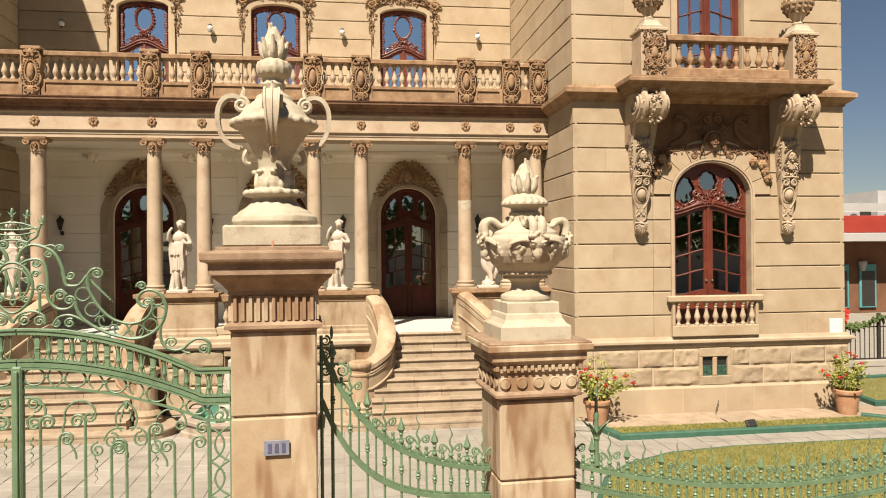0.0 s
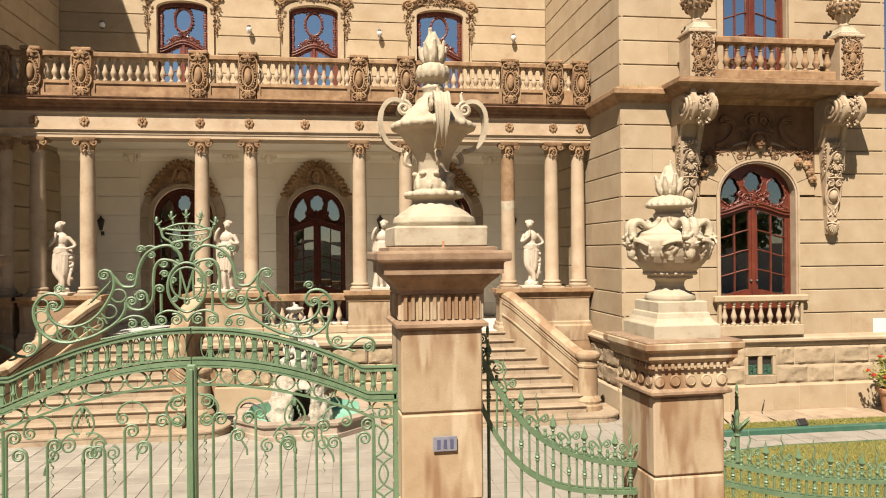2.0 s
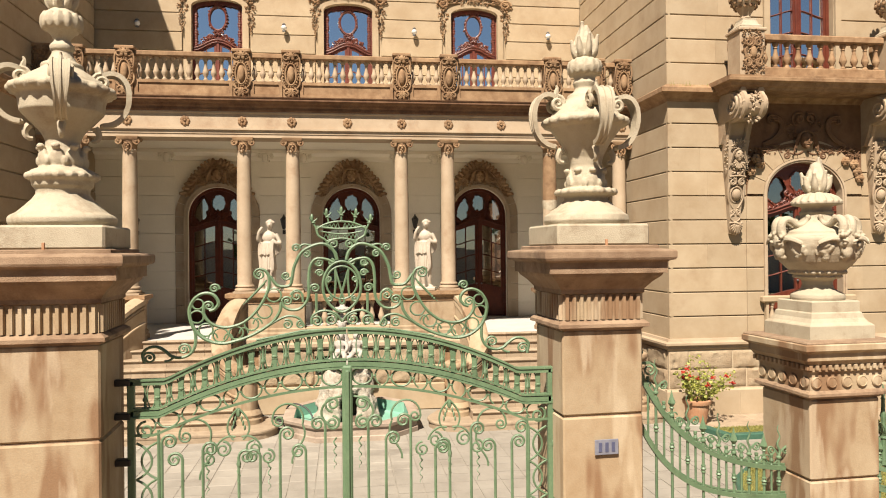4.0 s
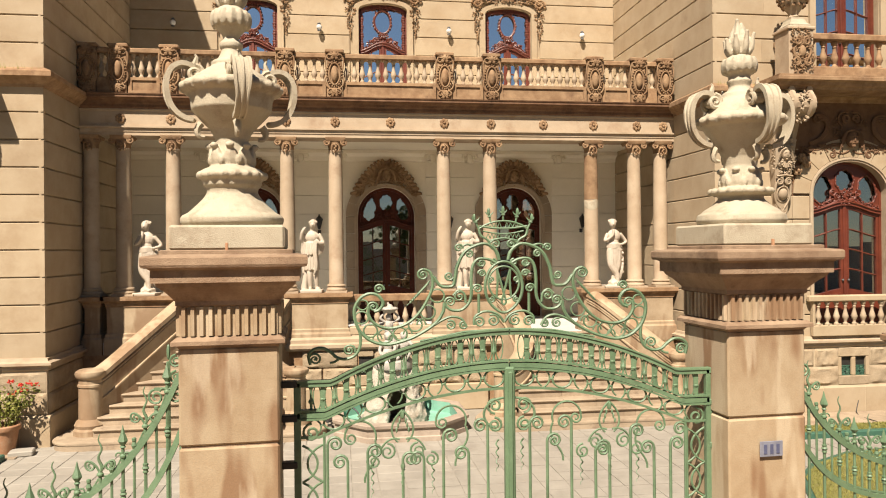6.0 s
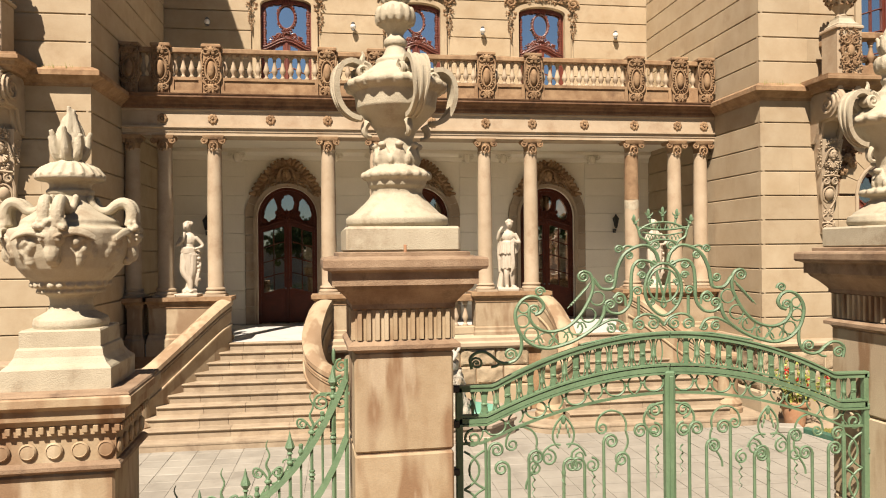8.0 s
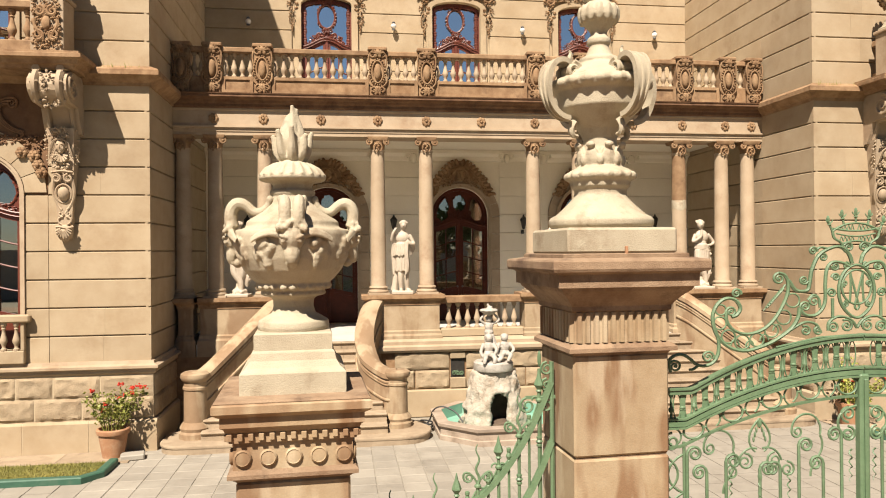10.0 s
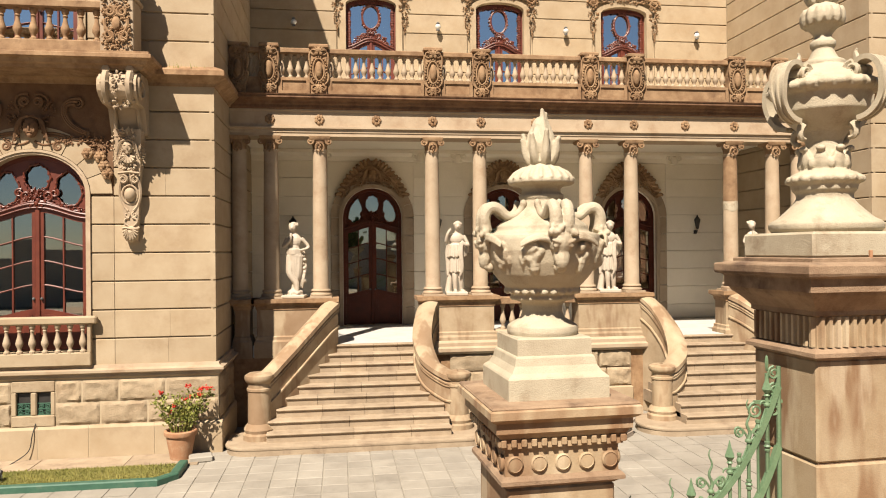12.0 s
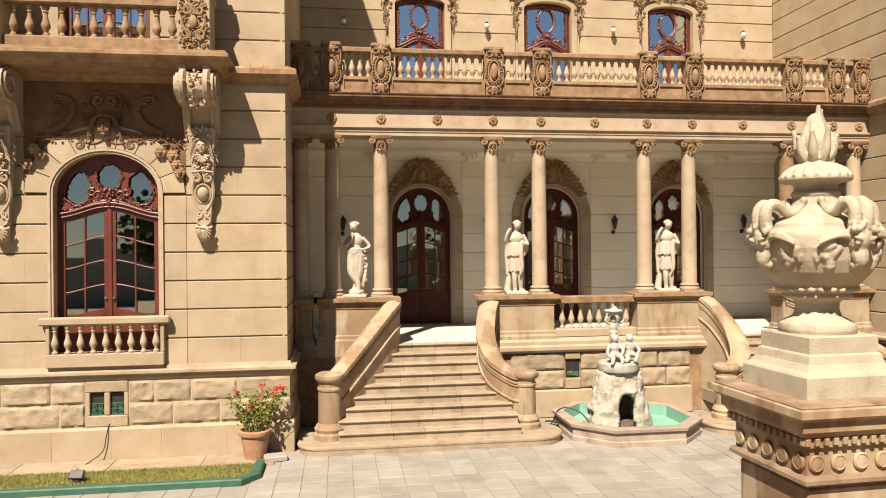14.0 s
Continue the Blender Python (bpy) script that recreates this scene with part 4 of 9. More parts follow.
def casement(parent_name, label, cx, y, sill, spring, rise, hw, mat, pane_mat, transom, bow, rows, panel, fan, category="window", group=""):
    """A double-leaved arched window or door. Transom and glazing bars rise in an ogee to the middle; fan is a carved
    board with three lights ("board") or an open wreath before one pane ("wreath")."""
    w = thing(parent_name, label, category, group)
    rnd = random.Random(parent_name)
    part("frame", arch_ring(B(), cx, hw - 0.085, rise - 0.085, hw, rise, sill, spring, y, y + 0.14), mat, w)

    def ogee(x, z=0.0):
        return z + bow * 0.5 * (1 + math.cos(math.pi * min(1.0, abs(x - cx) / hw)))
    n = 20
    xs = [cx - hw + 0.05 + (2 * hw - 0.1) * k / n for k in range(n + 1)]
    top = [(x, ogee(x, transom)) for x in xs]
    tr = part("transom", prism(B(), top + [(p[0], p[1] - 0.075) for p in top[::-1]], 1, y - 0.03, y + 0.10), mat, w)
    bm = B()
    tube(bm, [(p[0], y - 0.04, p[1] + 0.008) for p in top], 0.022, 6)
    tube(bm, [(p[0], y - 0.035, p[1] - 0.07) for p in top], 0.015, 6)
    top_z, mid = spring + rise, transom + bow
    iw, ir = hw - 0.09, rise - 0.09
    arcs = arch_pts(cx, iw, spring, ir)
    lower = [(x, z + 0.004) for x, z in top[1:-1]]
    outline = [(cx + iw, transom + 0.01)] + arcs + [(cx - iw, transom + 0.01)] + lower

    def light(ox, oz, rx, rz, k, turn):
        """The scalloped edge of one light, kept inside the arch."""
        out = []
        for i in range(36):
            a = 2 * math.pi * i / 36
            r = 1 + 0.045 * math.cos(k * a + turn)
            x, z = ox + rx * r * math.cos(a), oz + rz * r * math.sin(a)
            if z > spring:
                d = math.hypot(x / (iw - 0.06), (z - spring) / (ir - 0.05))
                if d > 1:
                    x, z = x / d, spring + (z - spring) / d
            x = max(-iw + 0.05, min(iw - 0.05, x))
            out.append((cx + x, max(z, ogee(cx + x, transom) + 0.06)))
        return out
    if fan == "board":
        cz = (top_z - 0.075 + mid) / 2 + 0.07
        rz = min(0.27, (top_z - 0.12 - cz))
        lights = [light(0, cz, 0.245 * hw, rz, 9, 0)] + [light(s * 0.61 * hw, transom + 0.32 + 0.26 * rise, 0.27 * hw, 0.44 * rise, 7, s) for s in (-1, 1)]
        part("tracery_board", pierced(outline, lights, y + 0.005, y + 0.05), mat, tr)
        for line in lights:
            tube(bm, [(x, y - 0.002, z) for x, z in line], 0.020, 6, closed=True)
            for i, (x, z) in enumerate(line):
                if i % 2 == 0:
                    ball(bm, (x + rnd.gauss(0, 0.008), y - 0.008, z + rnd.gauss(0, 0.008)), rnd.uniform(0.022, 0.036), 0.026, rnd.uniform(0.022, 0.036), 5, 4)
        leafy(bm, cx, y - 0.02, mid + 0.12, hw * 0.17, 0.15, 36, 7, 0.075, 0.05)
        for k in range(6):
            ball(bm, (cx + 0.03 * math.sin(k * 2.1), y - 0.04, mid + 0.02 + 0.055 * k), 0.055 - 0.006 * k, 0.04, 0.05, 6, 4)
        for s in (-1, 1):
            tube(bm, spiral(cx + s * hw * 0.20, mid + 0.16, 0.10 * hw, 0.02, -90, s * 1.5, 18, y - 0.02), 0.026, 6, 0.012)
            tube(bm, spiral(cx + s * hw * 0.33, mid + 0.22, 0.085 * hw, 0.02, 60, -s * 1.5, 18, y - 0.02), 0.026, 6, 0.012)
            tube(bm, bez((cx + s * 0.05, y - 0.02, mid + 0.05), (cx + s * hw * 0.3, y - 0.02, mid + 0.05), (cx + s * hw * 0.55, y - 0.01, transom + 0.02), (cx + s * hw * 0.85, y, transom + 0.10), 14), 0.034, 6, 0.018)
            for k in range(7):
                x = cx + s * hw * (0.22 + 0.10 * k)
                leafy(bm, x, y - 0.01, ogee(x, transom) + 0.06, 0.06, 0.035, 7, 20 + k + s, 0.06, 0.03)
    else:
        rx, rz = hw * 0.34, min(0.36, (top_z - mid) * 0.36)
        cz = top_z - 0.17 - rz
        ring = [(cx + rx * math.cos(a), y, cz + rz * math.sin(a)) for a in [2 * math.pi * k / 28 for k in range(28)]]
        tube(bm, ring, 0.030, 6, closed=True)
        for k in range(24):
            a = 2 * math.pi * k / 24
            q = 1.0 + rnd.uniform(-0.02, 0.18)
            ball(bm, (cx + rx * q * math.cos(a), y - 0.01, cz + rz * q * math.sin(a)), rnd.uniform(0.022, 0.042), 0.03, rnd.uniform(0.022, 0.042), 5, 4)
        prism(bm, [(cx - hw * 0.42, mid - 0.02 - bow * 0.18), (cx + hw * 0.42, mid - 0.02 - bow * 0.18), (cx + hw * 0.2, mid + 0.11), (cx, mid + 0.28), (cx - hw * 0.2, mid + 0.11)], 1, y - 0.01, y + 0.04)
        leafy(bm, cx, y - 0.02, mid + 0.12, hw * 0.20, 0.14, 40, 7, 0.08, 0.04)
        for s in (-1, 1):
            leafy(bm, cx + s * hw * 0.40, y - 0.015, mid + 0.0, hw * 0.18, 0.06, 20, 8 + s, 0.075, 0.03)
            tube(bm, spiral(cx + s * hw * 0.30, mid + 0.10, 0.10 * hw, 0.02, -90, s * 1.5, 18, y - 0.02), 0.028, 6, 0.014)
            for k in range(7):
                x = cx + s * hw * (0.30 + 0.085 * k)
                leafy(bm, x, y - 0.01, ogee(x, transom) + 0.05, 0.05, 0.035, 6, 20 + k + s, 0.07, 0.03)
            nj = max(3, int((spring - transom) / 0.075))
            for k in range(nj):
                zz = transom + 0.08 + (spring - transom) * k / nj
                big = 0.03 + 0.035 * abs(math.sin(k * 0.9))
                ball(bm, (cx + s * (hw - 0.10), y - 0.01, zz), big, 0.03, 0.045, 6, 4)
        for k in range(25):
            a = math.pi * (0.03 + 0.94 * k / 24)
            big = 0.035 + 0.03 * abs(math.sin(k * 1.1))
            ball(bm, (cx + (hw - 0.10) * math.cos(a), y - 0.01, spring + (rise - 0.10) * math.sin(a)), 0.05, 0.03, big, 6, 4)
    part("carving", bm, mat, tr, smooth=True)
    pn = part("pane", prism(B(), outline, 1, y + 0.062, y + 0.068), pane_mat, w)
    pn.visible_shadow = False
    part("mullion", cbox(B(), cx - 0.045, cx + 0.045, y - 0.02, y + 0.11, sill + 0.005, mid - 0.06, 0.012), mat, w)
    for s in (-1, 1):
        x_in, x_out = cx + s * 0.047, cx + s * (hw - 0.087)
        h_in, h_out = x_in + s * 0.065, x_out - s * 0.065
        foot = sill + 0.02 + max(0.12, panel)
        drop = 0.75 * bow

        def lo(x):
            return foot + drop * 0.5 * (1 + math.cos(math.pi * min(1.0, abs(x - cx) / hw)))

        def hi(x):
            return ogee(x, transom) - 0.165
        m = 8
        across = [x_in + (x_out - x_in) * k / m for k in range(m + 1)]
        open_x = [h_in + (h_out - h_in) * k / m for k in range(m + 1)]
        board = [(x_in, sill + 0.02), (x_out, sill + 0.02)] + [(x, ogee(x, transom) - 0.078) for x in across[::-1]]
        hole = [(x, lo(x)) for x in open_x] + [(x, hi(x)) for x in open_x[::-1]]
        leaf = part("leaf", pierced(board, [hole], y + 0.01, y + 0.08), mat, w)
        if panel > 0.3:
            pa, pb = sorted((x_in + s * 0.07, x_out - s * 0.07))
            face = [(pa, sill + 0.12), (pb, sill + 0.12)] + [(x, lo(x) - 0.10) for x in [pb + (pa - pb) * k / m for k in range(m + 1)]]
            part("raised_panel", prism(B(), face, 1, y - 0.012, y + 0.03), mat, leaf)
            mid_p = [(p[0] + (0.045 if p[0] < (pa + pb) / 2 else -0.045), p[1] + (0.05 if p[1] < sill + 0.2 else -0.05)) for p in face]
            part("panel_field", prism(B(), mid_p, 1, y - 0.024, y + 0.0), mat, leaf)
        bm = B()
        xm = (h_in + h_out) / 2
        box(bm, xm - 0.014, xm + 0.014, y + 0.015, y + 0.07, lo(xm) - 0.01, hi(xm) + 0.01)
        for k in range(1, rows):
            f = k / rows
            tube(bm, [(x, y + 0.04, lo(x) * (1 - f) + hi(x) * f) for x in open_x], 0.019, 6, flat=1.3)
        part("glazing_bars", bm, mat, leaf, smooth=True)
        for xa, xb in ((h_in, xm), (xm, h_out)):
            for k in range(rows):
                def between(x, q):
                    f = q / rows
                    return lo(x) * (1 - f) + hi(x) * f
                step = [xa + (xb - xa) * j / 4 for j in range(5)]
                q = [(x, between(x, k)) for x in step] + [(x, between(x, k + 1)) for x in step[::-1]]
                ox, oz = (xa + xb) / 2, between((xa + xb) / 2, k + 0.5)
                pn = part("pane", prism(B(), [((x - ox) * 1.01, (z - oz) * 1.01) for x, z in q], 1, 0.0, 0.005), pane_mat, leaf,
                          m=pose(ox, y + 0.055, oz, rnd.uniform(-0.5, 0.5), 0, rnd.uniform(-0.6, 0.6)))
                pn.visible_shadow = False
        knob = B()
        ball(knob, (x_in + s * 0.03, y - 0.02, sill + 1.05), 0.03, 0.03, 0.03, 8, 6)
        part("handle", knob, steel, leaf, "small metal knob")
    return w


# door crest, window garland, pendant and tympanum carvings, each carved once
bm = B()
mask(bm, 0, -0.12, -0.02, 0.80)
for s in (-1, 1):
    tube(bm, bez((s * 0.02, 0, 0.38), (s * 0.30, 0, 0.36), (s * 0.42, 0, 0.10), (s * 0.62, 0, -0.14), 12), 0.07, 6, 0.05)
    tube(bm, bez((s * 0.60, 0, -0.10), (s * 0.75, 0, -0.25), (s * 0.80, 0, -0.45), (s * 0.92, 0, -0.66), 12), 0.08, 6, 0.03)
    leafy(bm, s * 0.34, -0.03, 0.02, 0.24, 0.24, 60, 3 + s, 0.08)
    leafy(bm, s * 0.62, -0.03, -0.20, 0.20, 0.20, 44, 9 + s, 0.08)
    leafy(bm, s * 0.84, -0.03, -0.45, 0.12, 0.18, 34, 19 + s, 0.07)
leafy(bm, 0, 0.0, 0.34, 0.20, 0.08, 16, 5, 0.08)
leafy(bm, 0, 0.0, -0.22, 0.25, 0.08, 16, 6, 0.07)
for s in (-1, 1):                                       # outer rim of overlapping leaves
    for k in range(11):
        t = k / 10
        px, pz = s * (0.10 + 0.92 * t ** 0.9), 0.42 - 0.98 * t ** 1.5
        d = Vector((s * (0.45 + 0.35 * t), 0, 0.85 - 1.0 * t)).normalized()
        q = Vector((px, 0.0, pz)) - d * 0.10
        tube(bm, bez(q, q + d * 0.07 + Vector((0, -0.07, 0)), q + d * 0.13 + Vector((0, -0.09, 0)), q + d * 0.15 + Vector((0, -0.01, 0)), 6), 0.066, 6, 0.045)
prism(bm, [(-1.0, -0.62), (-0.80, -0.62), (-0.62, -0.32), (-0.30, -0.16), (0.30, -0.16), (0.62, -0.32), (0.80, -0.62), (1.0, -0.62), (0.92, -0.30), (0.66, 0.06), (0.40, 0.30), (0.16, 0.44), (-0.16, 0.44), (-0.40, 0.30), (-0.66, 0.06), (-0.92, -0.30)], 1, -0.02, 0.06)
crest_mesh = mesh_of("crest", bm, brown, True)

for k, x in enumerate(DOORS):
    sur = thing("door_surround", "arched stone door surround crowned by a carved mask", "door surround", "porch door surrounds")
    a0w, a1w, a2w = DOOR_W + 0.008, DOOR_W + 0.10, DOOR_W + 0.36
    arch = part("architrave", arch_ring(B(), x, a0w, DOOR_R + 0.008, a1w, DOOR_R + 0.10, FLOOR + 0.002, DOOR_S, BW - 0.12, BW + 0.3), column_stone, sur)
    part("architrave_bead", arch_ring(B(), x, a1w - 0.03, DOOR_R + 0.07, a1w + 0.012, DOOR_R + 0.112, FLOOR + 0.002, DOOR_S, BW - 0.145, BW - 0.10), column_stone, sur)
    nb = 9
    zz = FLOOR + 0.004
    nj = 6
    hj = (DOOR_S - zz) / nj
    for s in (-1, 1):
        for j in range(nj):
            part("jamb_stone", cbox(B(), min(x + s * (a1w + 0.005), x + s * a2w), max(x + s * (a1w + 0.005), x + s * a2w), BW - 0.07, BW - 0.003, zz + hj * j, zz + hj * (j + 1) - 0.010, 0.012), column_stone, sur)
    for j in range(nb):
        a0, a1 = math.pi * j / nb + 0.003, math.pi * (j + 1) / nb - 0.003
        run = [a0 + (a1 - a0) * i / 4 for i in range(5)]
        pts = [(x + (a1w + 0.005) * math.cos(a), DOOR_S + (DOOR_R + 0.105) * math.sin(a)) for a in run] + [(x + a2w * math.cos(a), DOOR_S + (DOOR_R + 0.36) * math.sin(a)) for a in run[::-1]]
        part("voussoir", prism(B(), pts, 1, BW - 0.07, BW - 0.003), column_stone, sur)
    part("crest", crest_mesh, None, sur, "dark weathered carving with a mask", m=pose(x, BW - 0.09, 6.30))
    casement("door_%d" % (k + 1), "tall dark wooden double door with bowed glazing", x, BW + 0.10, FLOOR + 0.01, DOOR_S, DOOR_R, DOOR_W, dark_wood, pane_clear, 4.74, 0.20, 4, 0.88, "board", "door", "porch doors")

zs = [(1.87, 2.30)] + [(2.30 + 0.562 * k, 2.30 + 0.562 * (k + 1)) for k in range(8)]
edge = DOOR_W + 0.365
for xa, xb in zip((LX + 0.004,) + tuple(x + edge for x in DOORS), tuple(x - edge for x in DOORS) + (RX - 0.004,)):
    for z0, z1 in zs:
        part("plaster_band", prism(B(), [(BW - 0.002, z0), (BW - 0.002, z0 + 0.006), (BW - 0.022, z0 + 0.010), (BW - 0.026, z0 + 0.014), (BW - 0.026, z1 - 0.004), (BW - 0.002, z1)], 0, xa, xb), plaster, wall_porch)

# upper wall
bm = B()
leafy(bm, 0, 0, 0.45, 0.12, 0.13, 18, 31, 0.08)
leafy(bm, 0, 0, 0.15, 0.09, 0.20, 18, 32, 0.07)
leafy(bm, 0, 0, -0.20, 0.06, 0.20, 14, 33, 0.055)
tube(bm, spiral(0.0, 0.50, 0.15, 0.03, 0, 1.5, 16, -0.02), 0.035, 6, 0.02)
for k in range(6):
    ball(bm, (0.01 * (-1) ** k, 0, -0.40 - 0.05 * k), 0.035 - 0.004 * k, 0.03, 0.03, 6, 4)
garland_mesh = mesh_of("garland", bm, brown, True)
bm = B()
for s in (-1, 1):
    tube(bm, bez((s * 0.05, 0, 0.22), (s * 0.35, -0.03, 0.35), (s * 0.70, -0.02, 0.15), (s * 1.02, 0, 0.0), 14), 0.06, 6, 0.045)
    tube(bm, spiral(s * 0.98, 0.07, 0.11, 0.02, -60, s * 1.5, 16), 0.04, 6, 0.02)
    leafy(bm, s * 0.45, 0, 0.10, 0.35, 0.10, 30, 41 + s, 0.09)
leafy(bm, 0, -0.02, 0.22, 0.2, 0.16, 26, 44, 0.10)
hood_mesh = mesh_of("hood", bm, brown, True)
for k, x in enumerate((-5.92, -2.0, 1.95)):
    casement("window_%d" % (k + 1), "red-brown varnished upper window with carved tracery and sky-reflecting panes", x, BW + 0.16, 7.9, 11.38, 0.22, 0.74, wood, pane_mirror, 10.14, 0.27, 3, 0.0, "wreath", "window", "upper windows")
    sur = thing("window_surround", "plain stone window surround with carved garlands", "window surround", "upper window surrounds")
    part("architrave", arch_ring(B(), x, 0.745, 0.225, 0.93, 0.36, 7.76, 11.38, BW - 0.03, BW + 0.30), ashlar, sur)
    for s in (-1, 1):
        part("garland", garland_mesh, None, sur, m=pose(x + s * 1.0, BW - 0.03, 11.20) @ Matrix.Diagonal((s * 1.25, 1.2, 1, 1)))
    part("hood", hood_mesh, None, sur, m=pose(x, BW - 0.04, 11.73))
zs = bands(7.76, 13.9, 1.42)
for i, (xa, xb) in enumerate(((LX + 0.004, -6.94), (-4.90, -3.02), (-0.98, 0.93), (2.97, RX - 0.004))):
    courses_x(wall_upper, xa, xb, BW, zs, ashlar, 50 + i, 2.6)
for i, x in enumerate((-5.92, -2.0, 1.95)):
    courses_x(wall_upper, x - 1.02, x + 1.02, BW, [z for z in zs if z[0] > 11.7], ashlar, 60 + i, 3)

# wings
rose = B()
for k in range(6):
    a = 2 * math.pi * k / 6
    ball(rose, (0.05 * math.cos(a), -0.02, 0.05 * math.sin(a)), 0.045, 0.04, 0.045, 6, 4)
ball(rose, (0, -0.05, 0), 0.04, 0.04, 0.04, 6, 4)
rose_mesh = mesh_of("rose", rose, brown, True)

bm = B()
mask(bm, 0, -0.06, 0.0, 0.85)
for s in (-1, 1):
    tube(bm, spiral(s * 0.12, 0.52, 0.10, 0.02, -90, s * 1.8, 20, -0.03), 0.032, 6, 0.016)
    tube(bm, bez((s * 0.06, 0, 0.66), (s * 0.30, 0, 0.74), (s * 0.40, 0, 0.45), (s * 0.22, 0, 0.36), 12), 0.035, 6, 0.02)
    for off in (0.0, 0.06, 0.12):                      # fluted great scrolls
        tube(bm, bez((s * (0.92 - off), 0.0, 0.60 - off), (s * (0.40 + off), -0.02, 0.66 - off), (s * (0.46 + off), -0.02, -0.02 + off * 0.6), (s * 1.08, 0.0, -0.12 + off * 0.4), 16), 0.036, 6, 0.022)
    tube(bm, spiral(s * 0.86, 0.50, 0.11, 0.02, 90, -s * 1.7, 18), 0.032, 6, 0.015)
    for off in (0.0, 0.05):
        tube(bm, bez((s * 0.22, 0, -0.12 - off), (s * 0.48, 0, -0.02 - off), (s * 0.72, 0, -0.26 - off), (s * 1.16, 0, -0.20 - off), 14), 0.032, 6, 0.016)
    tube(bm, spiral(s * 0.48, -0.36, 0.09, 0.02, 90, s * 1.6, 18), 0.030, 6, 0.014)
    tube(bm, bez((s * 0.05, 0, -0.26), (s * 0.18, 0, -0.36), (s * 0.28, 0, -0.34), (s * 0.40, 0, -0.30), 10), 0.03, 6, 0.02)
    leafy(bm, s * 0.80, 0, -0.22, 0.34, 0.07, 26, 71 + s, 0.085, 0.03)
    leafy(bm, s * 0.32, 0, 0.30, 0.10, 0.20, 18, 75 + s, 0.075, 0.03)
    leafy(bm, s * 1.28, 0, -0.36, 0.14, 0.18, 24, 78 + s, 0.075, 0.03)
tympanum_mesh = mesh_of("tympanum_carving", bm, shade_brown, True)

# pendant under a console, from the top down
bm = B()
prism(bm, [(-0.26, 0.0), (-0.19, -1.0), (-0.11, -2.2), (0.11, -2.2), (0.19, -1.0), (0.26, 0.0)], 1, -0.05, 0.12)
mask(bm, 0, -0.10, -0.36, 0.55)
leafy(bm, 0, -0.08, -0.12, 0.15, 0.08, 22, 81, 0.085)
leafy(bm, 0, -0.08, -0.66, 0.13, 0.13, 26, 82, 0.085)
for k in range(7):                                      # fan of a shell
    a = math.pi * (1.1 + 0.8 * k / 6)
    tube(bm, [(0.03 * math.cos(a), -0.10, -0.52), (0.15 * math.cos(a), -0.13, -0.50 + 0.17 * math.sin(a))], 0.018, 5, 0.030)
for s in (-1, 1):
    tube(bm, spiral(s * 0.11, -0.98, 0.085, 0.015, 90, s * 1.7, 18, -0.11), 0.032, 6, 0.014)
    tube(bm, bez((s * 0.17, -0.08, -1.0), (s * 0.23, -0.08, -1.25), (s * 0.19, -0.08, -1.45), (s * 0.05, -0.10, -1.60), 12), 0.036, 6, 0.022)
    tube(bm, spiral(s * 0.07, -1.68, 0.06, 0.012, 90, s * 1.5, 14, -0.09), 0.024, 6, 0.012)
    tube(bm, bez((s * 0.03, -0.09, -1.74), (s * 0.15, -0.09, -1.74), (s * 0.15, -0.09, -1.86), (s * 0.04, -0.09, -1.90), 8), 0.024, 6, 0.014)
    leafy(bm, s * 0.24, 0.0, -0.35, 0.05, 0.35, 22, 87 + s, 0.07)
tube(bm, [(-0.20, -0.10, -0.86), (0, -0.13, -0.84), (0.20, -0.10, -0.86)], 0.03, 6)
ball(bm, (0, -0.10, -1.28), 0.115, 0.09, 0.14, 12, 8)
ring = [(0.15 * math.cos(a), -0.09, -1.28 + 0.185 * math.sin(a)) for a in [2 * math.pi * k / 20 for k in range(20)]]
tube(bm, ring, 0.024, 6, closed=True)
ball(bm, (0, -0.06, -2.06), 0.145, 0.12, 0.17, 12, 8)
for k in range(9):
    a = math.pi * (k / 8)
    tube(bm, [(0.05 * math.cos(a), -0.17, -1.98 - 0.05 * math.sin(a)), (0.14 * math.cos(a), -0.15, -2.02 - 0.15 * math.sin(a)), (0.12 * math.cos(a), -0.08, -2.06 - 0.18 * math.sin(a))], 0.022, 5, 0.012)
tube(bm, bez((-0.15, -0.10, -1.95), (-0.05, -0.18, -1.90), (0.05, -0.18, -2.02), (0.16, -0.10, -1.93), 8), 0.028, 6)
for v in bm.verts:
    if v.co.y < 0.10:
        v.co.y -= 0.24 * max(0.0, 1 + v.co.z / 1.5)
pendant_mesh = mesh_of("pendant", bm, column_stone, True)

# scroll console
prof = [(0.20, 0.0), (-0.62, 0.0)] + [(-0.42 + 0.27 * math.cos(a), -0.27 + 0.27 * math.sin(a)) for a in [radians(100 + 20 * k) for k in range(10)]] + [(-0.18, -0.56), (-0.10, -0.80), (-0.02, -0.98), (0.20, -1.0)]
bm = prism(B(), prof, 0, -0.30, 0.30)
console_mesh = mesh_of("scroll", bm, column_stone)
bm = B()
for s in (-1, 1):
    pts = [(s * 0.19, q[0] - 0.02, q[1]) for q in prof[1:-1]]
    tube(bm, pts, 0.07, 6, 0.04)
    tube(bm, [(s * 0.31, -0.42 + v.x, -0.27 + v.z) for v in spiral(0, 0, 0.22, 0.03, 90, 1.8, 22)], 0.035, 6, 0.02)
    for k in range(6):
        ball(bm, (s * 0.19, -0.71 + 0.05 * abs(k - 2), -0.06 - 0.09 * k), 0.075, 0.05, 0.06, 6, 4)
leafy(bm, 0, -0.70, -0.2, 0.08, 0.18, 12, 90, 0.08)
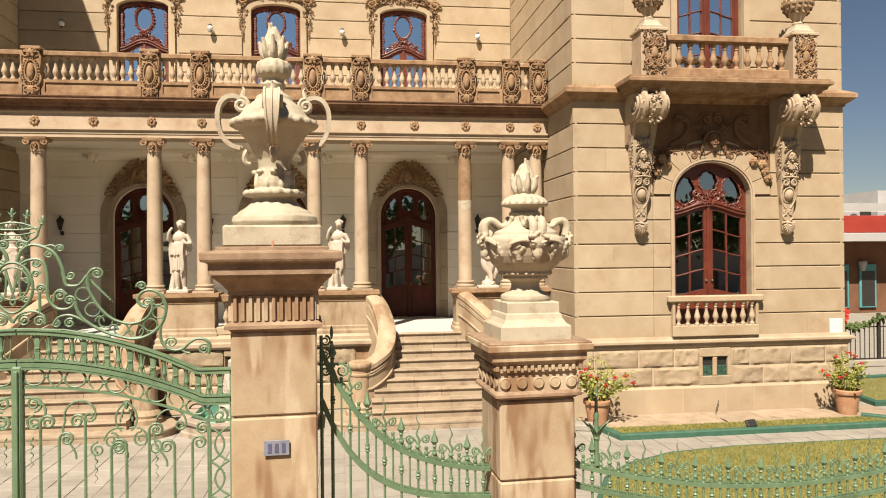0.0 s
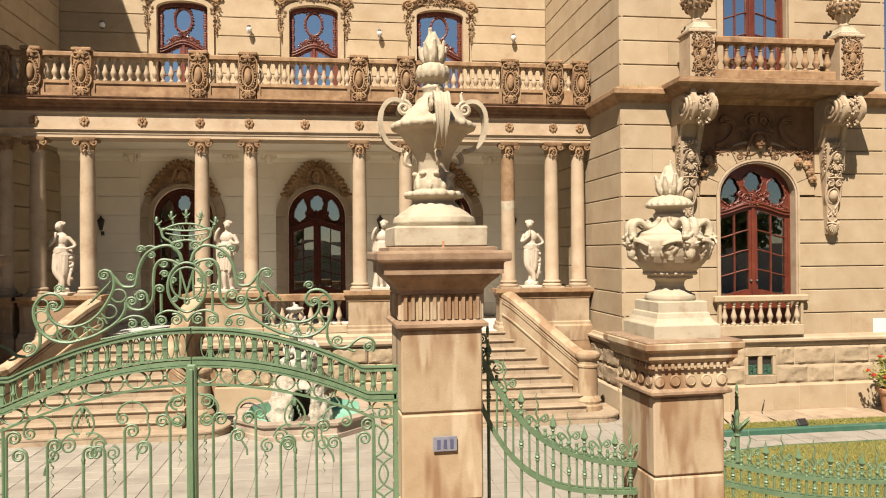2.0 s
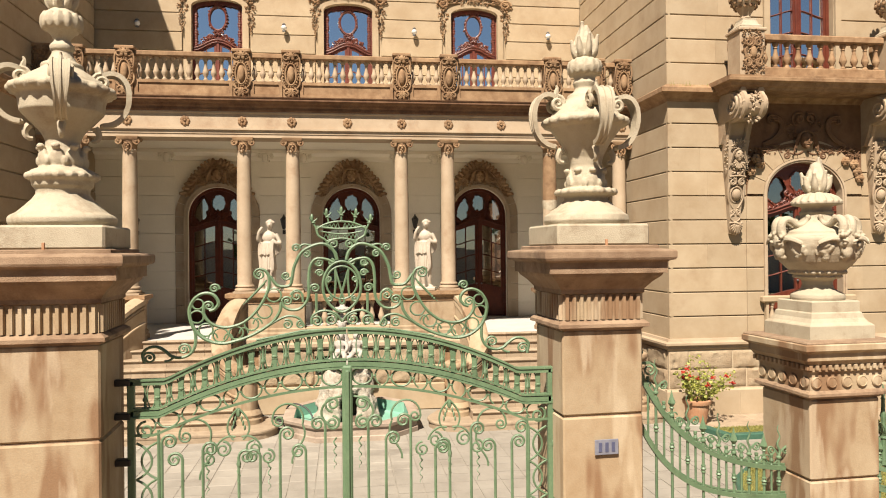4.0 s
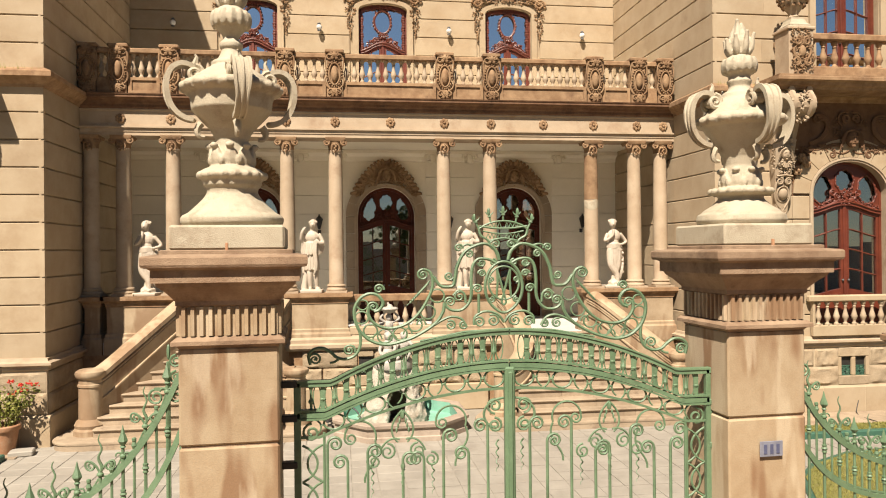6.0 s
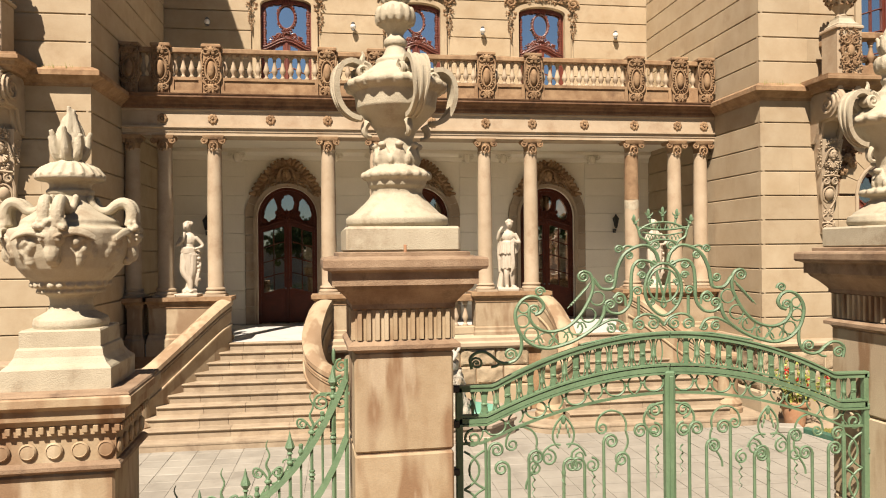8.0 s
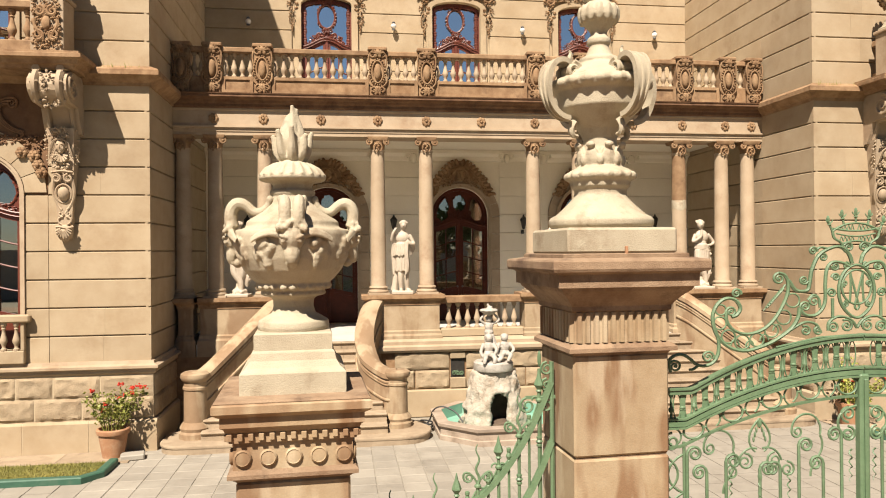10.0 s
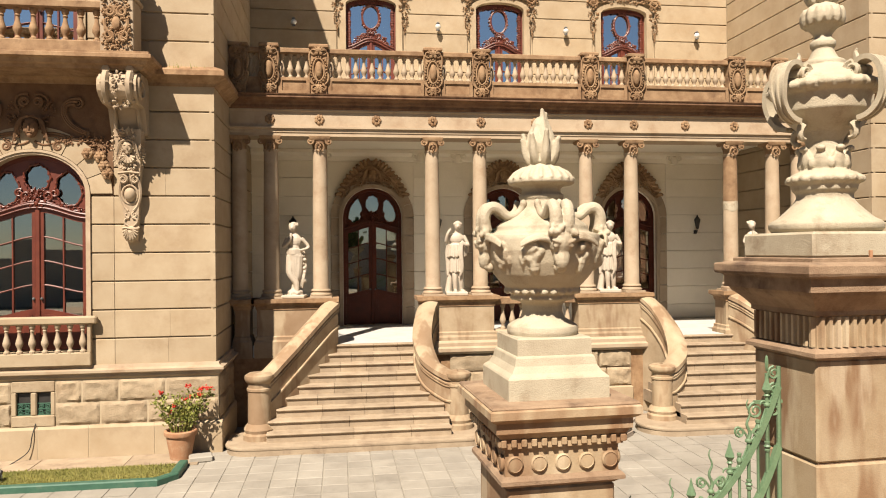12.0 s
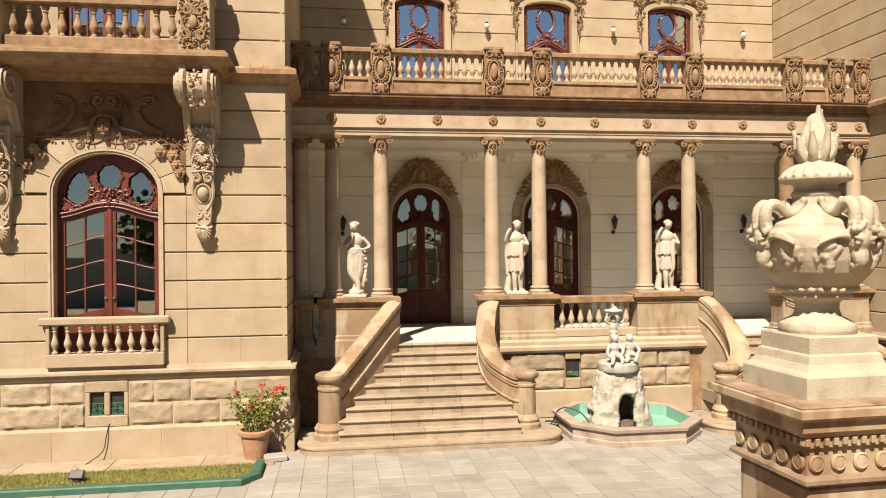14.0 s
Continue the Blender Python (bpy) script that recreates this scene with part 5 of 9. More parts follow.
leafy(bm, 0, -0.55, -0.5, 0.20, 0.10, 26, 91, 0.09, 0.10)
console_carving = mesh_of("carving", bm, column_stone, True)

bm = cbox(B(), -0.30, 0.30, -0.28, 0.28, 0.0, 1.02, 0.012)
cbox(bm, -0.34, 0.34, -0.32, 0.32, 1.02, 1.10, 0.02)
balcony_ped = mesh_of("pedestal", bm, column_stone)
bm = B()
for k in range(5):
    for s in (-1, 1):
        leafy(bm, s * 0.12, 0, 0.12 + 0.20 * k, 0.11, 0.11, 16, 95 + 2 * k + s, 0.075, 0.07)
for s in (-1, 1):
    tube(bm, spiral(s * 0.14, 0.30, 0.10, 0.02, -90, -s * 1.5, 16, -0.03), 0.03, 6, 0.018)
ball(bm, (0, -0.03, 0.52), 0.085, 0.06, 0.14, 10, 8)
for s in (-1, 1):
    tube(bm, spiral(s * 0.11, 0.75, 0.10, 0.02, 90, s * 1.5, 16, -0.03), 0.035, 6, 0.02)
    tube(bm, bez((s * 0.2, -0.03, 0.6), (s * 0.25, -0.03, 0.4), (s * 0.05, -0.03, 0.35), (s * 0.1, -0.03, 0.2), 10), 0.035, 6, 0.02)
ped_carving = mesh_of("carving", bm, brown, True)

URN_B = [(0.10, 0.0), (0.13, 0.03), (0.10, 0.08), (0.11, 0.12), (0.20, 0.25), (0.30, 0.40), (0.34, 0.52), (0.32, 0.58), (0.22, 0.66), (0.12, 0.72), (0.16, 0.78), (0.14, 0.86), (0.05, 0.98)]

for side, c, inner in (("left", LC, 1), ("right", RC, -1)):
    wall = wing_walls[side]
    low = bands(1.76, 7.5)
    for s in (-1, 1):
        xa, xb = sorted((c + s * 1.52, c + s * HALF))
        courses_x(wall, xa, xb, WF, low, ashlar, 100 + s + inner, 1.35)
        for z0, z1 in low:
            if z1 < 5.3:
                xa, xb = sorted((c + s * 1.085, c + s * 1.515))
                part("jamb_stone", prism(B(), course_profile(WF - 0.012, z0, z1), 0, xa, xb), ashlar, wall)
    # plain spandrel over the arch and its voussoirs
    sp = [(c + 1.515, 5.199)] + [(c + 1.085 * math.cos(math.pi * i / 20), 5.25 + 0.885 * math.sin(math.pi * i / 20)) for i in range(21)] + [(c - 1.515, 5.199), (c - 1.515, 7.5), (c + 1.515, 7.5)]
    part("spandrel", prism(B(), sp, 1, WF, WF + 0.055), shade_brown, wall)
    nb = 9
    for j in range(nb):
        a0, a1 = math.pi * j / nb + 0.008, math.pi * (j + 1) / nb - 0.008
        pts = [(c + r * math.cos(a), 5.25 + q * math.sin(a)) for r, q, aa in ((1.09, 0.89, (a0, (a0 + a1) / 2, a1)), (1.50, 1.34, (a1, (a0 + a1) / 2, a0))) for a in aa]
        part("voussoir", prism(B(), pts, 1, WF - 0.035, WF + 0.02), ashlar, wall)
    part("archivolt", arch_ring(B(), c, 0.985, 0.785, 1.075, 0.875, 2.10, 5.25, WF - 0.03, WF + 0.30), column_stone, wall)
    part("archivolt_bead", arch_ring(B(), c, 1.03, 0.83, 1.08, 0.88, 2.10, 5.25, WF - 0.055, WF + 0.0), column_stone, wall)
    # side faces
    xin, xout = c + inner * HALF, c - inner * HALF
    courses_y(wall, xin, inner, WF + 0.0, BW - 0.01, low, ashlar, 120 + inner)
    courses_y(wall, xout, -inner, WF + 0.0, 24.0, low, ashlar, 123 + inner, 3.0)
    up = bands(7.78, TOPZ, 7.785)
    for s in (-1, 1):
        xa, xb = sorted((c + s * 1.02, c + s * HALF))
        courses_x(wall, xa, xb, WF + 0.03, up, ashlar, 130 + s + inner, 1.5)
    courses_x(wall, c - 1.0, c + 1.0, WF + 0.03, [z for z in up if z[0] > 11.7], ashlar, 140 + inner, 2)
    courses_y(wall, xin, inner, WF + 0.03, BW - 0.01, up, ashlar, 150 + inner, 2.4)
    courses_y(wall, xout, -inner, WF + 0.03, 24.0, up, ashlar, 160 + inner, 4.0)
    part("upper_surround", arch_ring(B(), c, 0.86, 0.61, 1.01, 0.76, 7.84, 11.0, WF - 0.02, WF + 0.2), ashlar, wall)
    # string course and crowning eaves
    path = [Vector((xa, ya, 0)) for xa, ya in ((c - HALF, 24.0), (c - HALF, WF), (c + HALF, WF), (c + HALF, 24.0 if inner < 0 else BW - 0.01))]
    if inner < 0:
        path[0].y = BW - 0.01
    part("string_course", sweep(B(), [(-0.05, 7.44), (0.03, 7.44), (0.05, 7.50), (0.10, 7.53), (0.18, 7.60), (0.24, 7.63), (0.24, 7.73), (0.20, 7.76), (0.04, 7.84), (-0.05, 7.84)], path), brown, wall)
    part("eaves", sweep(B(), [(-0.05, 14.7), (0.10, 14.7), (0.15, 14.9), (0.40, 15.0), (0.40, 15.18), (-0.05, 15.2)], path), brown, wall)
    # plinth
    part("plinth_moulding", sweep(B(), [(-0.05, 1.56), (0.06, 1.56), (0.10, 1.60), (0.10, 1.66), (0.17, 1.69), (0.17, 1.74), (0.08, 1.77), (0.06, 1.83), (-0.05, 1.835)], path), column_stone, wall)
    part("base_course", sweep(B(), [(-0.05, 0.0), (0.134, 0.0), (0.134, 0.60), (0.094, 0.645), (-0.05, 0.645)], path), mortar, wall)
    rb = random.Random(31 + inner)
    bx = c - HALF - 0.14
    while bx < c + HALF + 0.13:
        w = rb.choice((0.72, 0.95, 1.1, 1.25))
        if c + HALF + 0.14 - bx - w < 0.5:
            w = c + HALF + 0.14 - bx
        part("base_stone", prism(B(), [(WF - 0.02, 0.0), (WF - 0.142, 0.0), (WF - 0.142, 0.60), (WF - 0.10, 0.65), (WF - 0.02, 0.65)], 0, bx + 0.010, bx + w - 0.010), ashlar, wall)
        bx += w
    y = WF - 0.06
    for s in (-1, 1):
        xa, xb = sorted((c + s * 0.40, c + s * (HALF + 0.05)))
        part("mortar_bed", box(B(), xa, xb - 0.004, WF - 0.055, WF + 0.02, 0.652, 1.556), mortar, wall)
        rock_row(wall, xa, xb, y, 1.10, 1.555, 170 + s + inner, 0.5)
        rock_row(wall, xa, xb, y, 0.655, 1.10, 180 + s + inner, 0.85)
    side_stones = [(0.0, 1.1), (1.1, 2.0), (2.0, 3.1), (3.1, 4.2), (4.2, 5.2), (5.2, 6.2)]
    for z0, z1 in ((1.10, 1.555), (0.655, 1.10)):
        for a, b in side_stones:
            key = (round(b - a, 2), round(z1 - z0, 2), 9)
            if key not in rock_meshes:
                rock_meshes[key] = mesh_of("stone", rock_face(key[0] - 0.014, key[1] - 0.014, len(rock_meshes) + 3), rustic, True)
            yy = WF + (a if inner < 0 else a) + 0.0
            if inner > 0:
                part("stone", rock_meshes[key], None, wall, m=pose(xin + 0.06, yy, z0 + 0.007, 0, 0, 90))
            else:
                part("stone", rock_meshes[key], None, wall, m=pose(xin - 0.06, yy + (b - a), z0 + 0.007, 0, 0, -90))
    v = thing("basement_vent", "twin basement vent with stone mullion and green grilles", "vent", "basement vents", m=pose(c, WF - 0.02, 0.66))
    # black sheet for the darkness inside the vent, laid on the uncut wall
    part("recess", box(B(), -0.36, 0.36, 0.02, 0.028, 0.0, 0.64), black_iron, v)
    part("sill", cbox(B(), -0.40, 0.40, -0.075, 0.03, -0.005, 0.21, 0.015), rustic, v)
    part("lintel", cbox(B(), -0.40, 0.40, -0.06, 0.03, 0.67, 0.89, 0.015), rustic, v)
    part("mullion", cbox(B(), -0.055, 0.055, -0.055, 0.03, 0.212, 0.668, 0.02), ashlar, v)
    for s in (-1, 1):
        part("jamb", cbox(B(), min(s * 0.32, s * 0.40), max(s * 0.32, s * 0.40), -0.055, 0.03, 0.212, 0.668, 0.012), ashlar, v)
        bm = B()
        for q in range(2):
            for e in (-1, 1):
                tube(bm, spiral(s * 0.19 + e * 0.062, 0.275 + 0.11 * q, 0.055, 0.012, 120 * q, e * 1.5, 12, 0.0), 0.012, 5)
        for q in range(3):
            box(bm, s * 0.19 - 0.125, s * 0.19 + 0.125, -0.012, 0.012, 0.215 + 0.11 * q, 0.232 + 0.11 * q)
        part("grille", bm, kerb_paint, v)
    # window with its sill balustrade
    casement("window_4" if side == "left" else "window_5", "large arched window in red-brown carved wood behind a stone balustrade", c, WF + 0.20, 2.11, 5.25, 0.80, 1.0, wood, pane_clear, 4.84, 0.22, 4, 0.66, "board", "window", "wing windows")
    wb = thing("window_balustrade", "low stone balustrade in front of a wing window", "balustrade", "window balustrades")
    part("rail", cbox(B(), c - 1.22, c + 1.22, WF - 0.20, WF - 0.04, 2.66, 2.82, 0.03), ashlar, wb)
    part("plinth", cbox(B(), c - 1.10, c + 1.10, WF - 0.16, WF - 0.03, 1.84, 2.10, 0.015), ashlar, wb)
    for k in range(9):
        part("baluster", bal_window, None, wb, m=pose(c - 0.94 + 0.235 * k, WF - 0.10, 2.10))
    for s in (-1, 1):
        part("end_block", cbox(B(), min(c + s * 1.03, c + s * 1.10), max(c + s * 1.03, c + s * 1.10), WF - 0.14, WF - 0.03, 2.10, 2.66, 0.01), ashlar, wb)
    # balcony
    bal = thing("balcony", "stone balcony on scroll consoles with turned balusters", "balcony", "wing balconies")
    # the whole slab is brown, to deepen the shade on its underside
    part("slab", sweep(B(), [(-0.9, 7.56), (-0.15, 7.56), (-0.12, 7.62), (-0.06, 7.64), (-0.03, 7.71), (0.05, 7.74), (0.05, 7.81), (0.0, 7.83), (0.0, 7.87), (-0.9, 7.87)],
                       [Vector((c - 2.45, WF - 0.01, 0)), Vector((c - 2.45, 15.62, 0)), Vector((c + 2.45, 15.62, 0)), Vector((c + 2.45, WF - 0.01, 0))]), brown, bal)
    part("deck", box(B(), c - 1.7, c + 1.7, 16.3, WF + 0.2, 7.60, 7.865), column_stone, bal)
    for s in (-1, 1):
        p = part("pedestal", balcony_ped, None, bal, m=pose(c + s * 1.86, 15.98, 7.87))
        part("carving", ped_carving, None, p, m=pose(0, -0.29, 0.0))
        con = part("console", console_mesh, None, bal, m=pose(c + s * 1.86, WF - 0.08, 7.55) @ Matrix.Diagonal((1.15, 1.28, 1.15, 1)))
        part("carving", console_carving, None, con)
        part("pendant", pendant_mesh, None, bal, "carved hanging ornament with a mask", m=pose(c + s * 1.88, WF - 0.06, 6.50))
        part("side_rail", cbox(B(), c + s * 1.86 - 0.10, c + s * 1.86 + 0.10, 16.27, WF + 0.02, 8.72, 8.86, 0.02), brown, bal)
        part("side_plinth", cbox(B(), c + s * 1.86 - 0.10, c + s * 1.86 + 0.10, 16.27, WF + 0.02, 7.88, 8.10, 0.02), brown, bal)
        u = thing("balcony_urn", "cream stone urn on a balcony pedestal", "urn", "balcony urns", m=pose(c + s * 1.86, 15.98, 8.97))
        bm = lathe(B(), [(0.25, 0), (0.25, 0.06), (0.20, 0.10), (0.16, 0.20), (0.16, 0.24)], square=True)
        part("base", bm, cream, u)
        part("bowl", lathe(B(), [(r, z + 0.24) for r, z in URN_B], 18), column_stone, u, smooth=True)
        bm = B()
        for zz, rr, cnt in ((0.52, 0.235, 12), (0.62, 0.305, 14), (0.72, 0.345, 16), (0.81, 0.33, 16)):
            for k in range(cnt):
                a = 2 * math.pi * (k + 0.5 * (cnt == 14)) / cnt
                ball(bm, (rr * math.cos(a), rr * math.sin(a), zz), 0.030, 0.050, 0.046, 6, 4, Matrix.Rotation(a, 3, "Z"))
        part("festoon", bm, brown, u, "carved band of fruit", smooth=True)
    part("rail", cbox(B(), c - 1.55, c + 1.55, 15.84, 16.10, 8.72, 8.88, 0.025), brown, bal)
    part("plinth", cbox(B(), c - 1.55, c + 1.55, 15.82, 16.12, 7.88, 8.11, 0.02), brown, bal)
    for k in range(11):
        part("baluster", bal_balcony, None, bal, m=pose(c - 1.42 + 0.284 * k, 15.97, 8.11))
    casement("window_6" if side == "left" else "window_7", "red-brown balcony window with sky-reflecting panes", c, WF + 0.22, 7.9, 11.0, 0.6, 0.85, wood, pane_mirror, 10.3, 0.2, 4, 0.0, "wreath", "window", "balcony windows")
    tc = thing("tympanum_carving", "carved mask and scrolls over a wing window", "carving", "window carvings")
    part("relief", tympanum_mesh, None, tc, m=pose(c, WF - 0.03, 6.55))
    for q in ((-1.18, 5.98), (-1.42, 5.80), (1.05, 6.05), (1.28, 5.98), (1.36, 5.80), (-1.3, 6.1), (1.42, 5.65)):
        part("rose", rose_mesh, None, tc, m=pose(c + q[0], WF - 0.05, q[1]) @ Matrix.Diagonal((1.3, 1.3, 1.3, 1)))

# ---- gate posts and their urns ----
YAW = 2.6


def blocks(bm_parent, half, zs, mat):
    for z0, z1 in zip(zs, zs[1:]):
        part("block", cbox(B(), -half, half, -half, half, z0 + 0.006, z1 - 0.006, 0.012), mat, bm_parent)


def flame_mesh(h, r, seed):
    """A stone flame: leaning tongues rising out of a leafy cup."""
    bm = B()
    rnd = random.Random(seed)
    ball(bm, (0, 0, h * 0.30), r * 0.98, r * 0.98, h * 0.30, 12, 8)
    ball(bm, (0, 0, h * 0.58), r * 0.62, r * 0.62, h * 0.26, 10, 8)
    for k in range(8):                                  # curled leaves of the cup
        a = 2 * math.pi * k / 8
        c, q = math.cos(a), math.sin(a)
        up = rnd.uniform(0.42, 0.58)
        tube(bm, bez((r * 0.55 * c, r * 0.55 * q, 0.0), (r * 1.25 * c, r * 1.25 * q, h * 0.12), (r * 0.95 * c, r * 0.95 * q, h * 0.34), (r * 1.28 * c, r * 1.28 * q, h * up), 8), r * 0.36, 6, r * 0.15)
    for k in range(7):                                  # tongues
        a = 2 * math.pi * k / 7 + 0.3
        c, q = math.cos(a), math.sin(a)
        out, up = rnd.uniform(0.05, 0.60), rnd.uniform(0.60, 1.0)
        tube(bm, bez((r * 0.55 * c, r * 0.55 * q, h * 0.25), (r * 0.85 * c, r * 0.85 * q, h * 0.5), (r * 0.1 * c, r * 0.1 * q, h * 0.7), (r * out * c, r * out * q, h * up), 9), r * 0.40, 6, r * 0.13)
    return mesh_of("flame", bm, cream, True)


URN_A = [(0.290, 0.0), (0.305, 0.03), (0.295, 0.07), (0.265, 0.085), (0.255, 0.10), (0.20, 0.135), (0.155, 0.18), (0.15, 0.20), (0.205, 0.215), (0.215, 0.235), (0.20, 0.255), (0.13, 0.265),
         (0.12, 0.36), (0.112, 0.42), (0.122, 0.48), (0.15, 0.54), (0.185, 0.60), (0.22, 0.645), (0.252, 0.69), (0.282, 0.702), (0.298, 0.733), (0.286, 0.764), (0.254, 0.776), (0.20, 0.85), (0.135, 0.90), (0.125, 0.93),
         (0.085, 0.955), (0.07, 0.98), (0.085, 1.02), (0.072, 1.04), (0.075, 1.06), (0.118, 1.10), (0.125, 1.13), (0.11, 1.17), (0.07, 1.20), (0.055, 1.215)]
URN_L = [(0.295, 0.0), (0.313, 0.02), (0.316, 0.05), (0.30, 0.07), (0.268, 0.085), (0.22, 0.13), (0.18, 0.17), (0.156, 0.206), (0.158, 0.235), (0.178, 0.255), (0.182, 0.285), (0.20, 0.30), (0.205, 0.33), (0.18, 0.355), (0.13, 0.375), (0.112, 0.405), (0.115, 0.443),
         (0.104, 0.496), (0.10, 0.542), (0.13, 0.603), (0.19, 0.664), (0.245, 0.725), (0.252, 0.785), (0.262, 0.820), (0.288, 0.832), (0.303, 0.862), (0.292, 0.892), (0.256, 0.904), (0.246, 0.918), (0.200, 0.950), (0.148, 0.985), (0.120, 1.004), (0.126, 1.014), (0.122, 1.032), (0.088, 1.046), (0.070, 1.078), (0.057, 1.11), (0.071, 1.124), (0.073, 1.15), (0.060, 1.165), (0.046, 1.18), (0.056, 1.205),
         (0.09, 1.244), (0.112, 1.275), (0.116, 1.30), (0.10, 1.351), (0.06, 1.385), (0.05, 1.395)]


def urn_body(profile, belly, foot, leaf_z, lid):
    """Turned urn with gadroons on belly, foot and lid, each given as (radius, height), and an acanthus knob."""
    bm = B()
    lathe(bm, profile, 28)
    for n, (r, z), size in ((20, belly, (0.038, 0.042, 0.031)), (18, foot, (0.028, 0.034, 0.026)), (13, lid, (0.024, 0.030, 0.058))):
        for k in range(n):
            a = 2 * math.pi * k / n
            ball(bm, (r * math.cos(a), r * math.sin(a), z), *size, 6, 5, Matrix.Rotation(a, 3, "Z"))
    for k in range(8):
        a = 2 * math.pi * k / 8
        ball(bm, (0.125 * math.cos(a), 0.125 * math.sin(a), leaf_z), 0.022, 0.045, 0.06, 6, 5, Matrix.Rotation(a, 3, "Z"))
        ball(bm, (0.140 * math.cos(a), 0.140 * math.sin(a), leaf_z + 0.065), 0.026, 0.032, 0.02, 6, 5, Matrix.Rotation(a, 3, "Z"))
        ball(bm, (0.135 * math.cos(a + 0.39), 0.135 * math.sin(a + 0.39), leaf_z - 0.025), 0.02, 0.025, 0.035, 6, 5, Matrix.Rotation(a, 3, "Z"))
    return mesh_of("body", bm, cream, True)


urn_a_body = urn_body(URN_A, (0.280, 0.733), (0.20, 0.235), 0.32, (0.104, 1.13))
urn_l_body = urn_body(URN_L, (0.285, 0.862), (0.195, 0.318), 0.435, (0.106, 1.30))


def band(bm, pts, w, th):
    """A flat strap in the x-z plane with raised edges, w across y."""
    n = len(pts)
    rings = []
    for i, p in enumerate(pts):
        a, b = pts[max(0, i - 1)], pts[min(n - 1, i + 1)]
        d = (b - a).normalized()
        nn = Vector((-d.z, 0, d.x))
        k = 0.65 + 0.35 * math.sin(math.pi * min(1, i / (n * 0.6)))
        rings.append([bm.verts.new(p + nn * o + Vector((0, y * w * k, 0))) for o, y in ((-th, -1), (th, -1), (th, -0.72), (th * 0.4, -0.66), (th * 0.4, -0.2), (th, -0.12), (th, 0.12), (th * 0.4, 0.2), (th * 0.4, 0.66), (th, 0.72), (th, 1), (-th, 1))])
    m = len(rings[0])
    for a, b in zip(rings, rings[1:]):
        for j in range(m):
            bm.faces.new((a[j], b[j], b[(j + 1) % m], a[(j + 1) % m]))
    bm.faces.new(rings[0])
    bm.faces.new(rings[-1][::-1])


bm = B()
pts = bez((0.205, 0, 0.88), (0.27, 0, 0.97), (0.405, 0, 0.93), (0.390, 0, 0.75), 10) + bez((0.390, 0, 0.75), (0.382, 0, 0.65), (0.33, 0, 0.565), (0.235, 0, 0.56), 10)[1:]
band(bm, pts, 0.056, 0.016)
tube(bm, [(v.x, -0.055, v.z) for v in spiral(0.225, 0.86, 0.055, 0.01, 90, 1.6, 18)], 0.016, 6)
tube(bm, [(v.x, 0.055, v.z) for v in spiral(0.225, 0.86, 0.055, 0.01, 90, 1.6, 18)], 0.016, 6)
lathe(bm, [(0.03, 0), (0.03, 0.001)], 8, at=(0.225, 0, 0.86))
ball(bm, (0.225, 0, 0.86), 0.04, 0.062, 0.04, 8, 6)
ball(bm, (0.235, 0, 0.560), 0.022, 0.03, 0.02, 8, 6)
tube(bm, bez((0.185, 0, 0.54), (0.225, 0, 0.50), (0.215, 0, 0.44), (0.165, 0, 0.45), 10), 0.026, 6, 0.014)
tube(bm, bez((0.22, 0, 0.93), (0.215, 0, 0.97), (0.20, 0, 0.98), (0.22, 0, 1.0), 6), 0.02, 5, 0.006)
handle_a = mesh_of("handle", bm, cream, True)
flame_a = flame_mesh(0.27, 0.082, 4)


